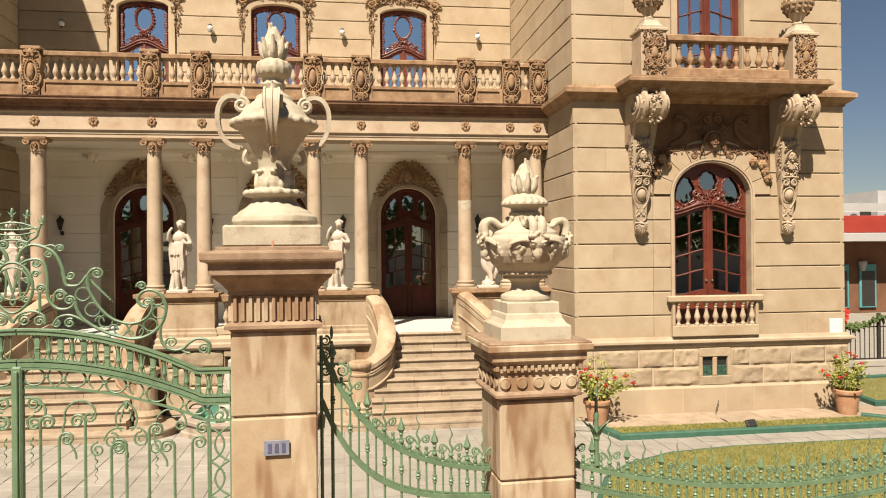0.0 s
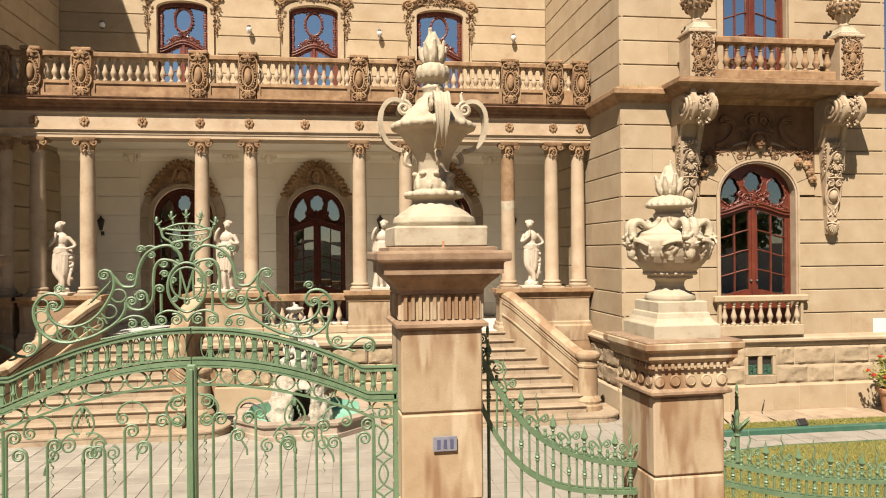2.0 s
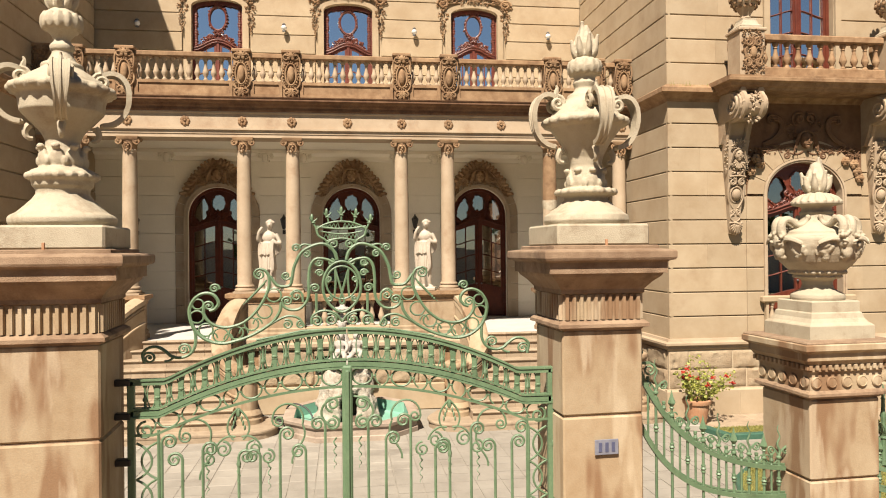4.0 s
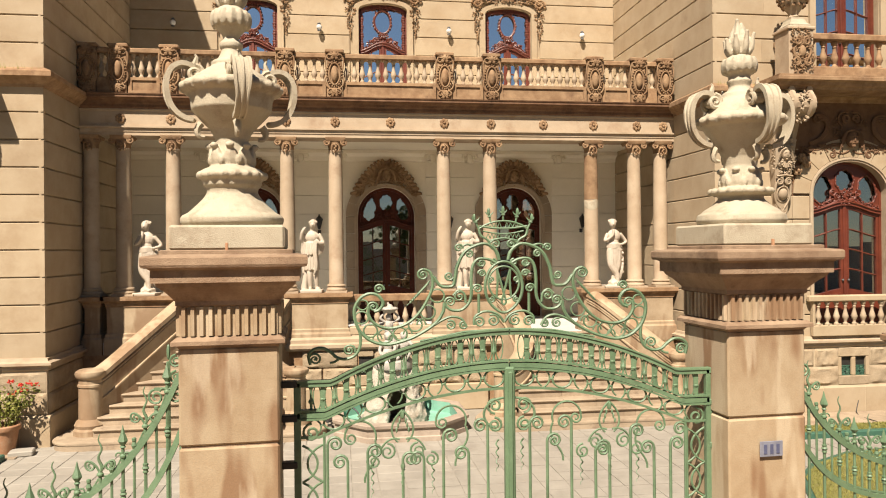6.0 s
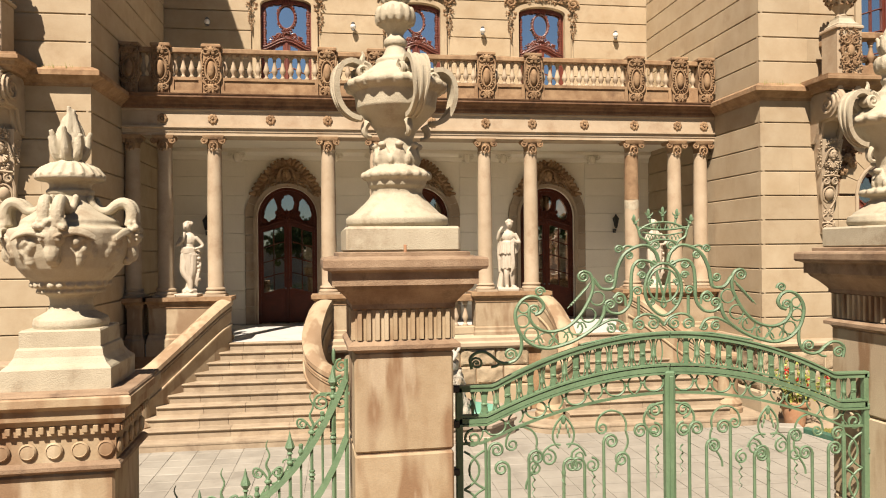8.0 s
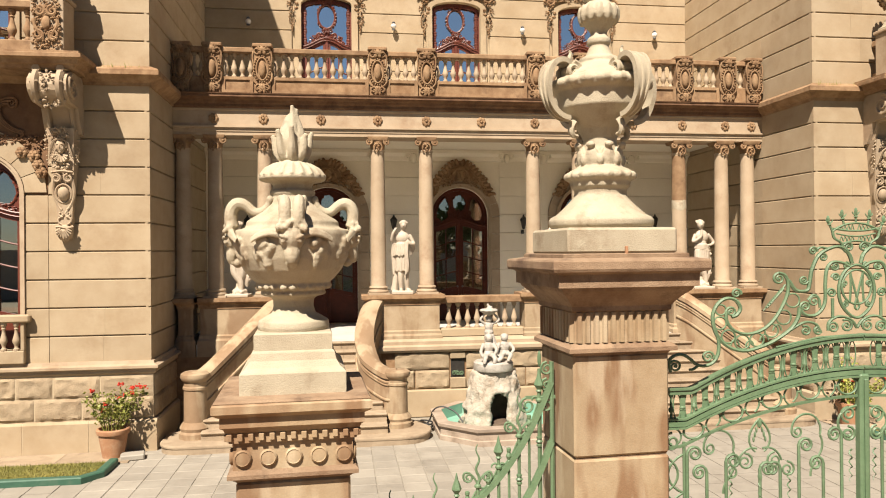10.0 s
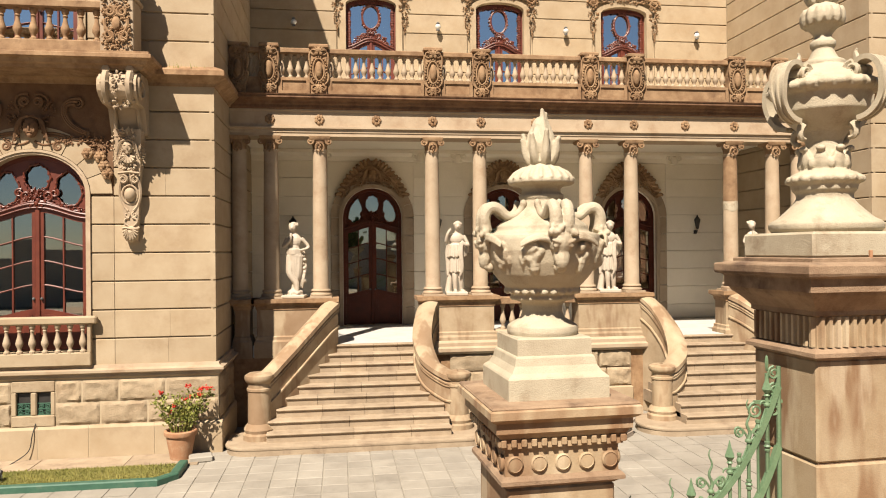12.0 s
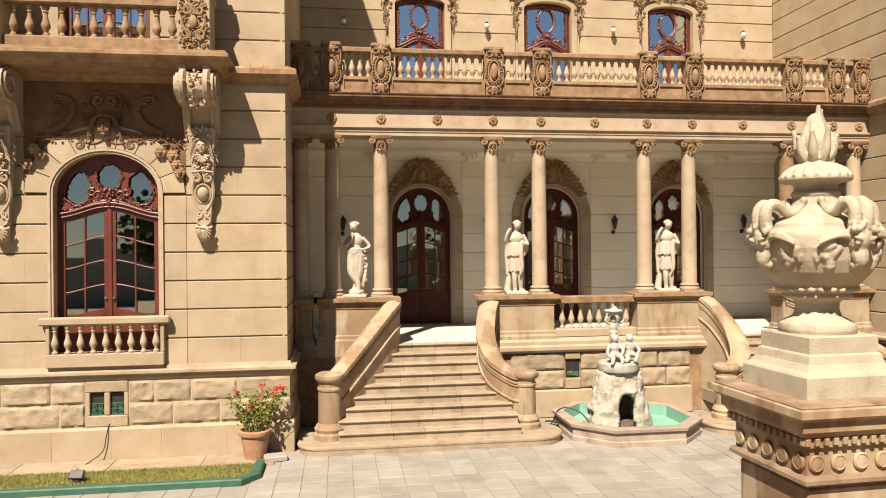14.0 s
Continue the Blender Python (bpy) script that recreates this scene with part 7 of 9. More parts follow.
def outer_arm(bm, s):
    bar_through(bm, s, [(0.03, 3.94), (0.055, 4.01), (0.11, 4.055), (0.18, 4.05), (0.265, 4.0), (0.315, 3.90), (0.33, 3.82), (0.345, 3.762), (0.39, 3.752), (0.434, 3.765), (0.48, 3.83)], 0.0125)
    coil(bm, s, 0.305, 4.03, 0.030, 190, -1.5)
    coil(bm, s, 0.235, 3.985, 0.028, 60, 1.4)
    coil(bm, s, 0.372, 3.83, 0.032, 200, 1.5)
    bar_through(bm, s, [(0.20, 4.045), (0.25, 4.055), (0.28, 4.04)], 0.009)


def inner_arm(bm, s):
    bar_through(bm, s, [(0.055, 3.92), (0.10, 3.945), (0.17, 3.95), (0.21, 3.90), (0.222, 3.80), (0.222, 3.70), (0.24, 3.635), (0.286, 3.588), (0.345, 3.583), (0.385, 3.605), (0.403, 3.64)], 0.0115)
    for q in ((0.07, 3.925, 0.024, 90, 1.5), (0.150, 3.922, 0.028, 0, -1.5), (0.148, 3.845, 0.028, 0, 1.5), (0.180, 3.735, 0.034, 0, 1.5), (0.303, 3.68, 0.042, 200, -1.5), (0.365, 3.645, 0.036, 0, 1.5)):
        coil(bm, s, *q)
    bar_through(bm, s, [(0.172, 3.70), (0.172, 3.64), (0.172, 3.565)], 0.010)
    bar_through(bm, s, [(0.26, 3.635), (0.27, 3.70), (0.31, 3.725), (0.345, 3.69)], 0.009)


def base_scroll(bm, s):
    bar_through(bm, s, [(0.0, 3.49), (0.04, 3.545), (0.10, 3.57), (0.155, 3.565), (0.20, 3.53), (0.205, 3.475)], 0.010)
    coil(bm, s, 0.075, 3.505, 0.045, 60, 1.6)
    coil(bm, s, 0.170, 3.495, 0.040, 20, 1.5)
    bar_through(bm, s, [(0.255, 3.46), (0.29, 3.52), (0.356, 3.538), (0.42, 3.515), (0.50, 3.465), (0.58, 3.418)], 0.010)
    coil(bm, s, 0.275, 3.475, 0.030, 90, -1.4)
    coil(bm, s, 0.365, 3.478, 0.036, 60, 1.5)


def sweeping_scroll(bm, s):
    """Two long bars that fall side by side and end in a great hook, with rings between them."""
    coil(bm, s, 0.545, 3.842, 0.040, 90, -1.6)
    bar_through(bm, s, [(0.545, 3.882), (0.505, 3.865), (0.482, 3.81), (0.492, 3.72), (0.56, 3.588), (0.646, 3.502), (0.74, 3.468), (0.815, 3.474), (0.875, 3.51), (0.908, 3.57), (0.905, 3.63)], 0.0115)
    coil(bm, s, 0.875, 3.62, 0.036, 0, 1.5)
    bar_through(bm, s, [(0.403, 3.64), (0.415, 3.57), (0.47, 3.49), (0.59, 3.41), (0.70, 3.368), (0.80, 3.352), (0.90, 3.386), (0.975, 3.47), (1.0, 3.59), (0.965, 3.675), (0.905, 3.712), (0.845, 3.70), (0.812, 3.645), (0.835, 3.60), (0.87, 3.585)], 0.0125)
    coil(bm, s, 0.838, 3.745, 0.034, 190, -1.5)
    for x, z, r in ((0.452, 3.69, 0.048), (0.515, 3.575, 0.050), (0.60, 3.486, 0.046), (0.70, 3.425, 0.046), (0.80, 3.412, 0.050), (0.895, 3.452, 0.046), (0.952, 3.545, 0.044), (0.945, 3.635, 0.036)):
        tube(bm, [C(s, x + r * math.cos(a), z + r * math.sin(a)) for a in [2 * math.pi * j / 16 for j in range(16)]], 0.0065, 5, closed=True)
    for x, z in ((0.56, 3.52), (0.65, 3.455), (0.75, 3.415), (0.85, 3.425)):
        tube(bm, bez(C(s, x - 0.03, z - 0.035), C(s, x - 0.02, z + 0.02), C(s, x + 0.02, z + 0.02), C(s, x + 0.03, z - 0.035), 6), 0.006, 5)
    # tail and end scroll
    bar_through(bm, s, [(0.985, 3.50), (0.962, 3.43), (0.965, 3.34), (1.0, 3.28), (1.06, 3.258), (1.115, 3.272), (1.15, 3.305), (1.20, 3.338), (1.255, 3.335), (1.295, 3.295), (1.285, 3.225)], 0.0115)
    coil(bm, s, 1.035, 3.318, 0.042, 200, -1.6)
    coil(bm, s, 1.255, 3.262, 0.042, 20, 1.6)
    bar_through(bm, s, [(1.10, 3.262), (1.13, 3.24), (1.16, 3.235)], 0.009)


def leaf_spike(bm, s):
    bar_through(bm, s, [(0.50, 3.80), (0.535, 3.755), (0.59, 3.69), (0.655, 3.625)], 0.007, 0.003)
    for k in range(9):
        ball(bm, C(s, 0.525 + 0.013 * k, 3.765 - 0.0145 * k), 0.024 - 0.0016 * k, 0.016, 0.010, 6, 4, Euler((0, s * 0.85, 0)).to_matrix())


crest_part("inner_arm", inner_arm)
crest_part("outer_arm", outer_arm)
crest_part("base_scroll", base_scroll)
crest_part("sweeping_scroll", sweeping_scroll)
crest_part("leaf_spike", leaf_spike)
bm = B()
tube(bm, [(CC + 0.128 * math.cos(a) * (1 - 0.25 * max(0.0, -math.sin(a)) ** 3), GY, 3.745 + 0.185 * math.sin(a)) for a in [2 * math.pi * k / 32 for k in range(32)]], 0.011, 6, closed=True)
tube(bm, [(CC + 0.105 * math.cos(a), GY, 3.775 + 0.12 * math.sin(a)) for a in [2 * math.pi * k / 28 for k in range(28)]], 0.008, 6, closed=True)
for s in (-1, 1):
    tube(bm, smooth_path([C(s, 0.045, 3.88), C(s, 0.042, 3.78), C(s, 0.05, 3.67)], 5), 0.008, 5)
    tube(bm, smooth_path([C(s, 0.048, 3.885), C(s, 0.02, 3.78), C(s, 0.0, 3.70), C(s, -0.015, 3.64), C(s, 0.0, 3.615)], 5), 0.008, 5)
    coil(bm, s, 0.085, 3.655, 0.022, 90, 1.4)
    coil(bm, s, 0.085, 3.80, 0.022, -90, 1.4)
part("monogram_oval", bm, iron, crest, smooth=True)
bm = B()
for s in (-1, 1):
    bar_through(bm, s, [(0.0, 4.222), (0.06, 4.216), (0.12, 4.195), (0.168, 4.165)], 0.008)
    bar_through(bm, s, [(0.0, 4.168), (0.06, 4.170), (0.12, 4.178), (0.165, 4.185)], 0.008)
    bar_through(bm, s, [(0.168, 4.17), (0.155, 4.12), (0.115, 4.092), (0.10, 4.075)], 0.009)
    bar_through(bm, s, [(0.0, 4.098), (0.05, 4.092), (0.10, 4.078)], 0.008)
    bar_through(bm, s, [(0.0, 4.130), (0.06, 4.134), (0.14, 4.150)], 0.006)
    bar_through(bm, s, [(0.03, 3.95), (0.045, 4.0), (0.085, 4.035), (0.10, 4.075)], 0.010)
    coil(bm, s, 0.055, 4.055, 0.034, 20, 1.5)
    for k in range(6):                                  # lattice of the band
        x = 0.012 + 0.026 * k
        tube(bm, [C(s, x, 4.17 + 0.002 * k), C(s, x + 0.013, 4.216 - 0.006 * k), C(s, x + 0.026, 4.172 + 0.002 * k)], 0.0045, 5)
        if k < 4:
            tube(bm, [C(s, x, 4.098), C(s, x + 0.014, 4.132), C(s, x + 0.028, 4.096)], 0.0045, 5)
for u in (-1, -0.5, 0, 0.5, 1):
    x, z = CC + 0.168 * u, 4.222 - 0.055 * u * u
    lean = 0.02 * u
    tube(bm, [(x, GY, z), (x + lean, GY, z + 0.045)], 0.007, 6)
    x, z = x + lean, z + 0.045
    ball(bm, (x, GY, z), 0.016, 0.014, 0.007, 6, 4)
    ball(bm, (x + lean * 0.5, GY, z + 0.035), 0.012, 0.012, 0.030, 6, 5)
    for e in (-1, 1):
        tube(bm, bez((x, GY, z + 0.004), (x + e * 0.006, GY, z + 0.02), (x + e * 0.020, GY, z + 0.015), (x + e * 0.026, GY, z + 0.036), 5), 0.008, 5, 0.003)
part("crown", bm, iron, crest, "iron crown with leafy points", smooth=True)

# fences
bm = lathe(B(), [(0.012, 0), (0.012, 0.05), (0.020, 0.058), (0.020, 0.068), (0.010, 0.078), (0.010, 0.11), (0.019, 0.118), (0.011, 0.128)], 8)
lathe(bm, [(0.010, 0.125), (0.030, 0.155), (0.024, 0.175), (0.012, 0.205), (0.002, 0.25)], 6)
for s in (-1, 1):
    tube(bm, bez((0, 0, 0.07), (s * 0.015, 0, 0.095), (s * 0.045, 0, 0.085), (s * 0.042, 0, 0.062), 6), 0.007, 5, 0.005)
spear_mesh = mesh_of("spear", bm, iron, True)
bm = lathe(B(), [(0.011, -0.08), (0.011, 0.005), (0.021, 0.012), (0.021, 0.022), (0.010, 0.032)], 8)
tube(bm, [(0.010 * math.sin(0.9 * k), 0, 0.03 + 0.0165 * k) for k in range(15)], 0.011, 6, 0.003)
for s in (-1, 1):
    tube(bm, bez((0, 0, 0.02), (s * 0.02, 0, 0.09), (s * 0.09, 0, 0.13), (s * 0.085, 0, 0.07), 10) + spiral(s * 0.055, 0.07, 0.03, 0.008, 0 if s > 0 else 180, -s * 1.3, 12), 0.007, 5)
trefoil_mesh = mesh_of("scroll_finial", bm, iron, True)
picket_mesh = mesh_of("picket", tube(B(), [(0, 0, 0), (0, 0, 1.0)], 0.0105, 6), iron, True)
knop_mesh = mesh_of("knop", lathe(B(), [(0.011, -0.03), (0.017, -0.028), (0.017, -0.018), (0.012, -0.014), (0.022, 0.0), (0.012, 0.014), (0.017, 0.018), (0.017, 0.028), (0.011, 0.03)], 8), iron, True)


def fence(label, x0, y0, x1, y1, top, low, n, start=0):
    """A fence panel hung between two posts; top and low give the rails' heights along 0..1."""
    f = thing("iron_fence", label, "fence", "street fence panels")

    def at(t, z):
        return Vector((x0 + (x1 - x0) * t, y0 + (y1 - y0) * t, z))
    ts = [(k / 30) ** 1.6 for k in range(31)] if top(0.0) - top(0.5) > 0.3 else [k / 30 for k in range(31)]
    for name, fn in (("top_rail", top), ("lower_rail", low)):
        part(name, tube(B(), [at(t, fn(t)) for t in ts], 0.024, 4), iron, f)
        part("rail_bead", tube(B(), [at(t, fn(t) + 0.028) + Vector((0, 0, 0)) for t in ts], 0.008, 4), iron, f)
    for k in range(n):
        t = (k + 0.6) / n
        z0, z1 = low(t), top(t)
        part("picket", picket_mesh, None, f, m=Matrix.Translation(at(t, 0.12)) @ Matrix.Diagonal((1, 1, z1 - 0.12, 1)))
        part("knop", knop_mesh, None, f, m=Matrix.Translation(at(t, (z0 + z1) / 2)))
        fin = (spear_mesh, trefoil_mesh)[(k + start) % 2]
        part("spear" if fin is spear_mesh else "scroll_finial", fin, None, f, m=Matrix.Translation(at(t, z1 + (0.0 if fin is spear_mesh else 0.06))))
        if k + 1 < n:                                   # small swag between two finials
            t2 = t + 1.0 / n
            part("swag", tube(B(), [at(t + (t2 - t) * u, top(t) * (1 - u) + top(t2) * u + 0.022 + 0.05 * (2 * u - 1) ** 2) for u in [0.08 + 0.84 * i / 8 for i in range(9)]], 0.006, 5), iron, f)
        tm = t + 0.5 / n
        if tm < 1:
            part("short_picket", picket_mesh, None, f, m=Matrix.Translation(at(tm, low(tm))) @ Matrix.Diagonal((0.8, 0.8, top(tm) - low(tm), 1)))
            part("knop", knop_mesh, None, f, m=Matrix.Translation(at(tm, top(tm) + 0.05)) @ Matrix.Diagonal((0.8, 0.8, 1.6, 1)))
    part("foot_rail", tube(B(), [at(0, 0.14), at(1, 0.14)], 0.02, 4), iron, f)
    return f


def swoop(t, a, b, k=3.2):
    return b + (a - b) * (math.exp(-k * t) - math.exp(-k)) / (1 - math.exp(-k))


def pole_scrolls(f, x, y, s):
    """Tall end pole with scrolls beside the gate post."""
    bm = B()
    tube(bm, [(x, y, 0.1), (x, y, 3.34)], 0.014, 6)
    tube(bm, [(x + s * 0.075, y, 0.1), (x + s * 0.075, y, 3.30)], 0.012, 6)
    ball(bm, (x + s * 0.075, y, 3.36), 0.012, 0.012, 0.05, 6, 5)
    for z in (3.30, 3.20, 3.08):
        tube(bm, spiral(x + s * 0.03, z, 0.04, 0.010, 90, -s * 1.5, 16, y), 0.009, 5, 0.006)
    tube(bm, [(x - s * 0.02, y, 3.13), (x + s * 0.16, y, 3.13)], 0.013, 4)
    tube(bm, spiral(x + s * 0.15, 3.08, 0.05, 0.012, 90, -s * 1.5, 16, y), 0.009, 5, 0.006)
    part("end_pole", bm, iron, f, smooth=True)


f = fence("green-painted iron fence panel swooping down from a gate post", -0.16, 5.38, 1.09, 5.45, lambda t: swoop(t, 3.22, 2.29), lambda t: swoop(t, 2.86, 2.08, 4.2), 10)
pole_scrolls(f, -0.165, 5.38, 1)
f = fence("green-painted iron fence panel swooping down from a gate post", -4.31, 5.235, -5.59, 5.09, lambda t: swoop(t, 3.22, 2.29), lambda t: swoop(t, 2.86, 2.08, 4.2), 10)
pole_scrolls(f, -4.305, 5.235, -1)
f = fence("green-painted iron fence with a hanging curve along the lawn", 1.68, 5.48, 5.6, 5.65, lambda t: 2.00 + 0.30 * (2 * t - 1) ** 2, lambda t: 1.84 + 0.30 * (2 * t - 1) ** 2, 27, 1)
bm = lathe(B(), [(0.020, 0.0), (0.020, 0.20), (0.030, 0.21), (0.018, 0.25), (0.018, 0.36), (0.026, 0.38), (0.015, 0.42), (0.013, 0.50), (0.017, 0.515), (0.010, 0.53), (0.016, 0.545), (0.008, 0.565), (0.013, 0.58), (0.003, 0.63)], 8, at=(1.95, 5.49, 2.26))
for k in range(5):                                      # flat pointed leaves
    a = 2 * math.pi * k / 5 + 0.1
    d, q = Vector((math.cos(a), math.sin(a), 0)), Vector((-math.sin(a), math.cos(a), 0))
    o = Vector((1.95, 5.49, 2.46))
    line = bez(o, o + d * 0.02 + Vector((0, 0, 0.06)), o + d * 0.06 + Vector((0, 0, 0.10)), o + d * 0.115 + Vector((0, 0, 0.15)), 8)
    for e in (-1, 1):
        rim = [Vector(p) + q * e * (0.003 + 0.016 * math.sin(math.pi * min(1, 0.12 + 0.88 * i / (len(line) - 1)))) for i, p in enumerate(line)]
        tube(bm, rim, 0.007, 4, 0.003)
    tube(bm, line, 0.014, 6, 0.003)
part("agave_finial", bm, iron, f, "iron finial shaped like an agave", smooth=True)
fence("green-painted iron fence with a hanging curve along the street", -6.18, 5.05, -10.6, 4.75, lambda t: 2.00 + 0.30 * (2 * t - 1) ** 2, lambda t: 1.84 + 0.30 * (2 * t - 1) ** 2, 30, 1)

# ---- statues, fountain, lamps ----
def limb(bm, pts, r0, r1, n=6):
    tube(bm, smooth_path(pts, n), r0, 8, r1)


def statue_leaning(x, y, z, turn):
    """Half-draped standing figure, hand to chin, the other on the hip."""
    bm = cbox(B(), -0.24, 0.24, -0.20, 0.20, 0.0, 0.07, 0.01)
    ball(bm, (0.02, 0, 0.12), 0.17, 0.15, 0.10)
    ball(bm, (-0.02, -0.03, 1.60), 0.078, 0.085, 0.11, 10, 8)          # head
    ball(bm, (-0.01, 0.03, 1.66), 0.085, 0.09, 0.075, 10, 7)
    ball(bm, (0.03, 0.08, 1.68), 0.045, 0.05, 0.045)
    for k in range(14):
        a = 2 * math.pi * k / 14
        ball(bm, (-0.01 + 0.08 * math.cos(a), 0.02 + 0.085 * math.sin(a), 1.665 + 0.025 * math.sin(3 * a)), 0.028, 0.028, 0.03, 6, 4)
    ball(bm, (-0.02, -0.115, 1.59), 0.014, 0.02, 0.03, 6, 4)
    limb(bm, [(0, 0, 1.54), (0.01, 0.01, 1.42)], 0.048, 0.055)
    ball(bm, (0.01, 0, 1.30), 0.155, 0.10, 0.17, 12, 8)                # chest
    ball(bm, (0.0, 0, 1.12), 0.125, 0.095, 0.15, 12, 8)
    ball(bm, (0.02, 0.0, 0.96), 0.165, 0.12, 0.15, 12, 8)              # hips
    limb(bm, [(-0.13, -0.01, 1.36), (-0.20, -0.06, 1.18), (-0.06, -0.14, 1.30), (-0.03, -0.13, 1.47)], 0.046, 0.030)
    limb(bm, [(0.15, 0, 1.36), (0.29, 0.02, 1.16), (0.16, -0.09, 1.08)], 0.046, 0.030)
    limb(bm, [(-0.06, 0, 0.95), (-0.07, -0.05, 0.58), (0.05, -0.06, 0.34), (0.07, -0.08, 0.15)], 0.105, 0.045)
    limb(bm, [(0.09, 0, 0.95), (0.08, -0.02, 0.55), (0.02, 0.0, 0.32), (-0.04, -0.02, 0.12)], 0.105, 0.045)
    ball(bm, (-0.05, -0.08, 0.10), 0.04, 0.09, 0.035)
    ball(bm, (0.09, -0.12, 0.11), 0.04, 0.08, 0.035)
    for k in range(7):                                                  # falling drapery
        xx = 0.05 + 0.022 * k
        limb(bm, [(xx, 0.06, 1.10), (xx + 0.05, 0.06, 0.80), (xx + 0.02, 0.05 - 0.01 * k, 0.45), (xx - 0.02, 0.04, 0.22 + 0.03 * (k % 3))], 0.030, 0.022)
    for k in range(9):                                                  # cloth drawn tight over the legs
        a = math.pi * (1.05 + 0.9 * k / 8)
        limb(bm, [(0.01 + 0.135 * math.cos(a), 0.09 * math.sin(a), 0.98), (0.02 + 0.105 * math.cos(a), 0.09 * math.sin(a), 0.66), (0.03 + 0.055 * math.cos(a), 0.05 * math.sin(a), 0.36)], 0.030, 0.016)
    for k in range(7):                                                  # ruffled edge of the cloth
        ball(bm, (0.20 + 0.022 * math.sin(k * 2.2), 0.02, 0.96 - 0.095 * k), 0.040, 0.05, 0.045, 6, 5)
    for k in range(5):
        limb(bm, [(-0.16, 0.0, 1.02 + 0.02 * k), (0.0, -0.11, 1.00 + 0.025 * k), (0.18, -0.02, 1.06 + 0.01 * k)], 0.022, 0.02)
    ob = part("statue", bm, marble, None, m=pose(x, y, z, 0, 0, turn) @ Matrix.Diagonal((1.16, 1.1, 1.05, 1)))
    carved(ob, 0.011)
    return tagged(ob, "white marble statue of a half-draped standing figure", "statue", "porch statues")


def statue_tunic(x, y, z, turn):
    """Standing figure in a short pleated tunic and cloak, one hand at the shoulder, a stump behind the leg."""
    bm = cbox(B(), -0.24, 0.24, -0.20, 0.20, 0.0, 0.08, 0.01)
    ball(bm, (0.03, -0.03, 1.60), 0.078, 0.088, 0.112, 10, 8)
    for k in range(16):
        a = 2 * math.pi * k / 16
        ball(bm, (0.03 + 0.078 * math.cos(a), 0.0 + 0.085 * math.sin(a), 1.655 + 0.012 * math.sin(3 * a)), 0.026, 0.026, 0.030, 6, 4)
    ball(bm, (0.03, 0.02, 1.67), 0.075, 0.08, 0.060, 10, 7)
    ball(bm, (0.03, -0.118, 1.59), 0.013, 0.018, 0.030, 6, 4)
    limb(bm, [(0.02, 0, 1.54), (0.01, 0.01, 1.40)], 0.046, 0.062)
    ball(bm, (0.005, 0, 1.31), 0.160, 0.105, 0.15, 12, 8)
    ball(bm, (-0.005, 0, 1.12), 0.138, 0.10, 0.17, 12, 8)
    limb(bm, [(-0.14, 0, 1.38), (-0.225, -0.03, 1.24), (-0.20, -0.10, 1.40), (-0.15, -0.11, 1.50)], 0.050, 0.034)
    ball(bm, (-0.135, -0.11, 1.52), 0.035, 0.03, 0.03, 7, 5)
    limb(bm, [(0.15, 0, 1.38), (0.245, -0.02, 1.18), (0.20, -0.12, 1.16), (0.10, -0.13, 1.25)], 0.050, 0.036)
    for k in range(9):                                                  # overfold of the tunic
        a = math.pi * (1.02 + 0.96 * k / 8)
        limb(bm, [(0.135 * math.cos(a), 0.10 * math.sin(a), 1.18), (0.165 * math.cos(a), 0.125 * math.sin(a), 1.0), (0.185 * math.cos(a), 0.14 * math.sin(a), 0.87 + 0.015 * (k % 3))], 0.034, 0.026)
    for k in range(10):                                                 # pleats below it
        a = math.pi * (1.0 + k / 9)
        limb(bm, [(0.13 * math.cos(a), 0.10 * math.sin(a), 0.92), (0.145 * math.cos(a), 0.115 * math.sin(a), 0.72), (0.155 * math.cos(a), 0.12 * math.sin(a), 0.52 + 0.02 * (k % 2))], 0.023, 0.021)
    lathe(bm, [(0.09, 0.53), (0.11, 0.70), (0.10, 1.0)], 12)
    for j in range(4):                                                  # cloak at either side
        limb(bm, [(-0.17, 0.02 * j - 0.03, 1.30), (-0.225 + 0.012 * j, 0.02, 1.0), (-0.21 + 0.02 * j, 0.04, 0.66 - 0.06 * j), (-0.20 + 0.025 * j, 0.04, 0.45 + 0.04 * j)], 0.030, 0.022)
        limb(bm, [(0.20, 0.02 * j - 0.06, 1.20), (0.255 - 0.012 * j, 0.01, 1.08), (0.20, 0.02, 0.92 + 0.03 * j)], 0.034, 0.024)
    for j in range(3):                                                  # end of cloth falling from the hand
        limb(bm, [(0.08 + 0.02 * j, -0.14, 1.22), (0.06 + 0.025 * j, -0.16, 0.95), (0.09 + 0.02 * j, -0.15, 0.68), (0.06 + 0.03 * j, -0.13, 0.42 + 0.05 * j)], 0.026, 0.018)
    limb(bm, [(-0.04, -0.02, 0.60), (-0.045, -0.06, 0.38), (-0.03, -0.03, 0.10)], 0.078, 0.046)
    limb(bm, [(0.08, 0.0, 0.60), (0.09, -0.02, 0.36), (0.10, 0.02, 0.10)], 0.076, 0.045)
    limb(bm, [(-0.19, 0.08, 0.07), (-0.16, 0.08, 0.30), (-0.12, 0.08, 0.62)], 0.085, 0.06)
    ball(bm, (-0.03, -0.09, 0.10), 0.042, 0.088, 0.035)
    ball(bm, (0.14, -0.05, 0.10), 0.060, 0.080, 0.035)
    ob = part("statue", bm, marble, None, m=pose(x, y, z, 0, 0, turn) @ Matrix.Diagonal((1.12, 1.08, 1.06, 1)))
    carved(ob, 0.011)
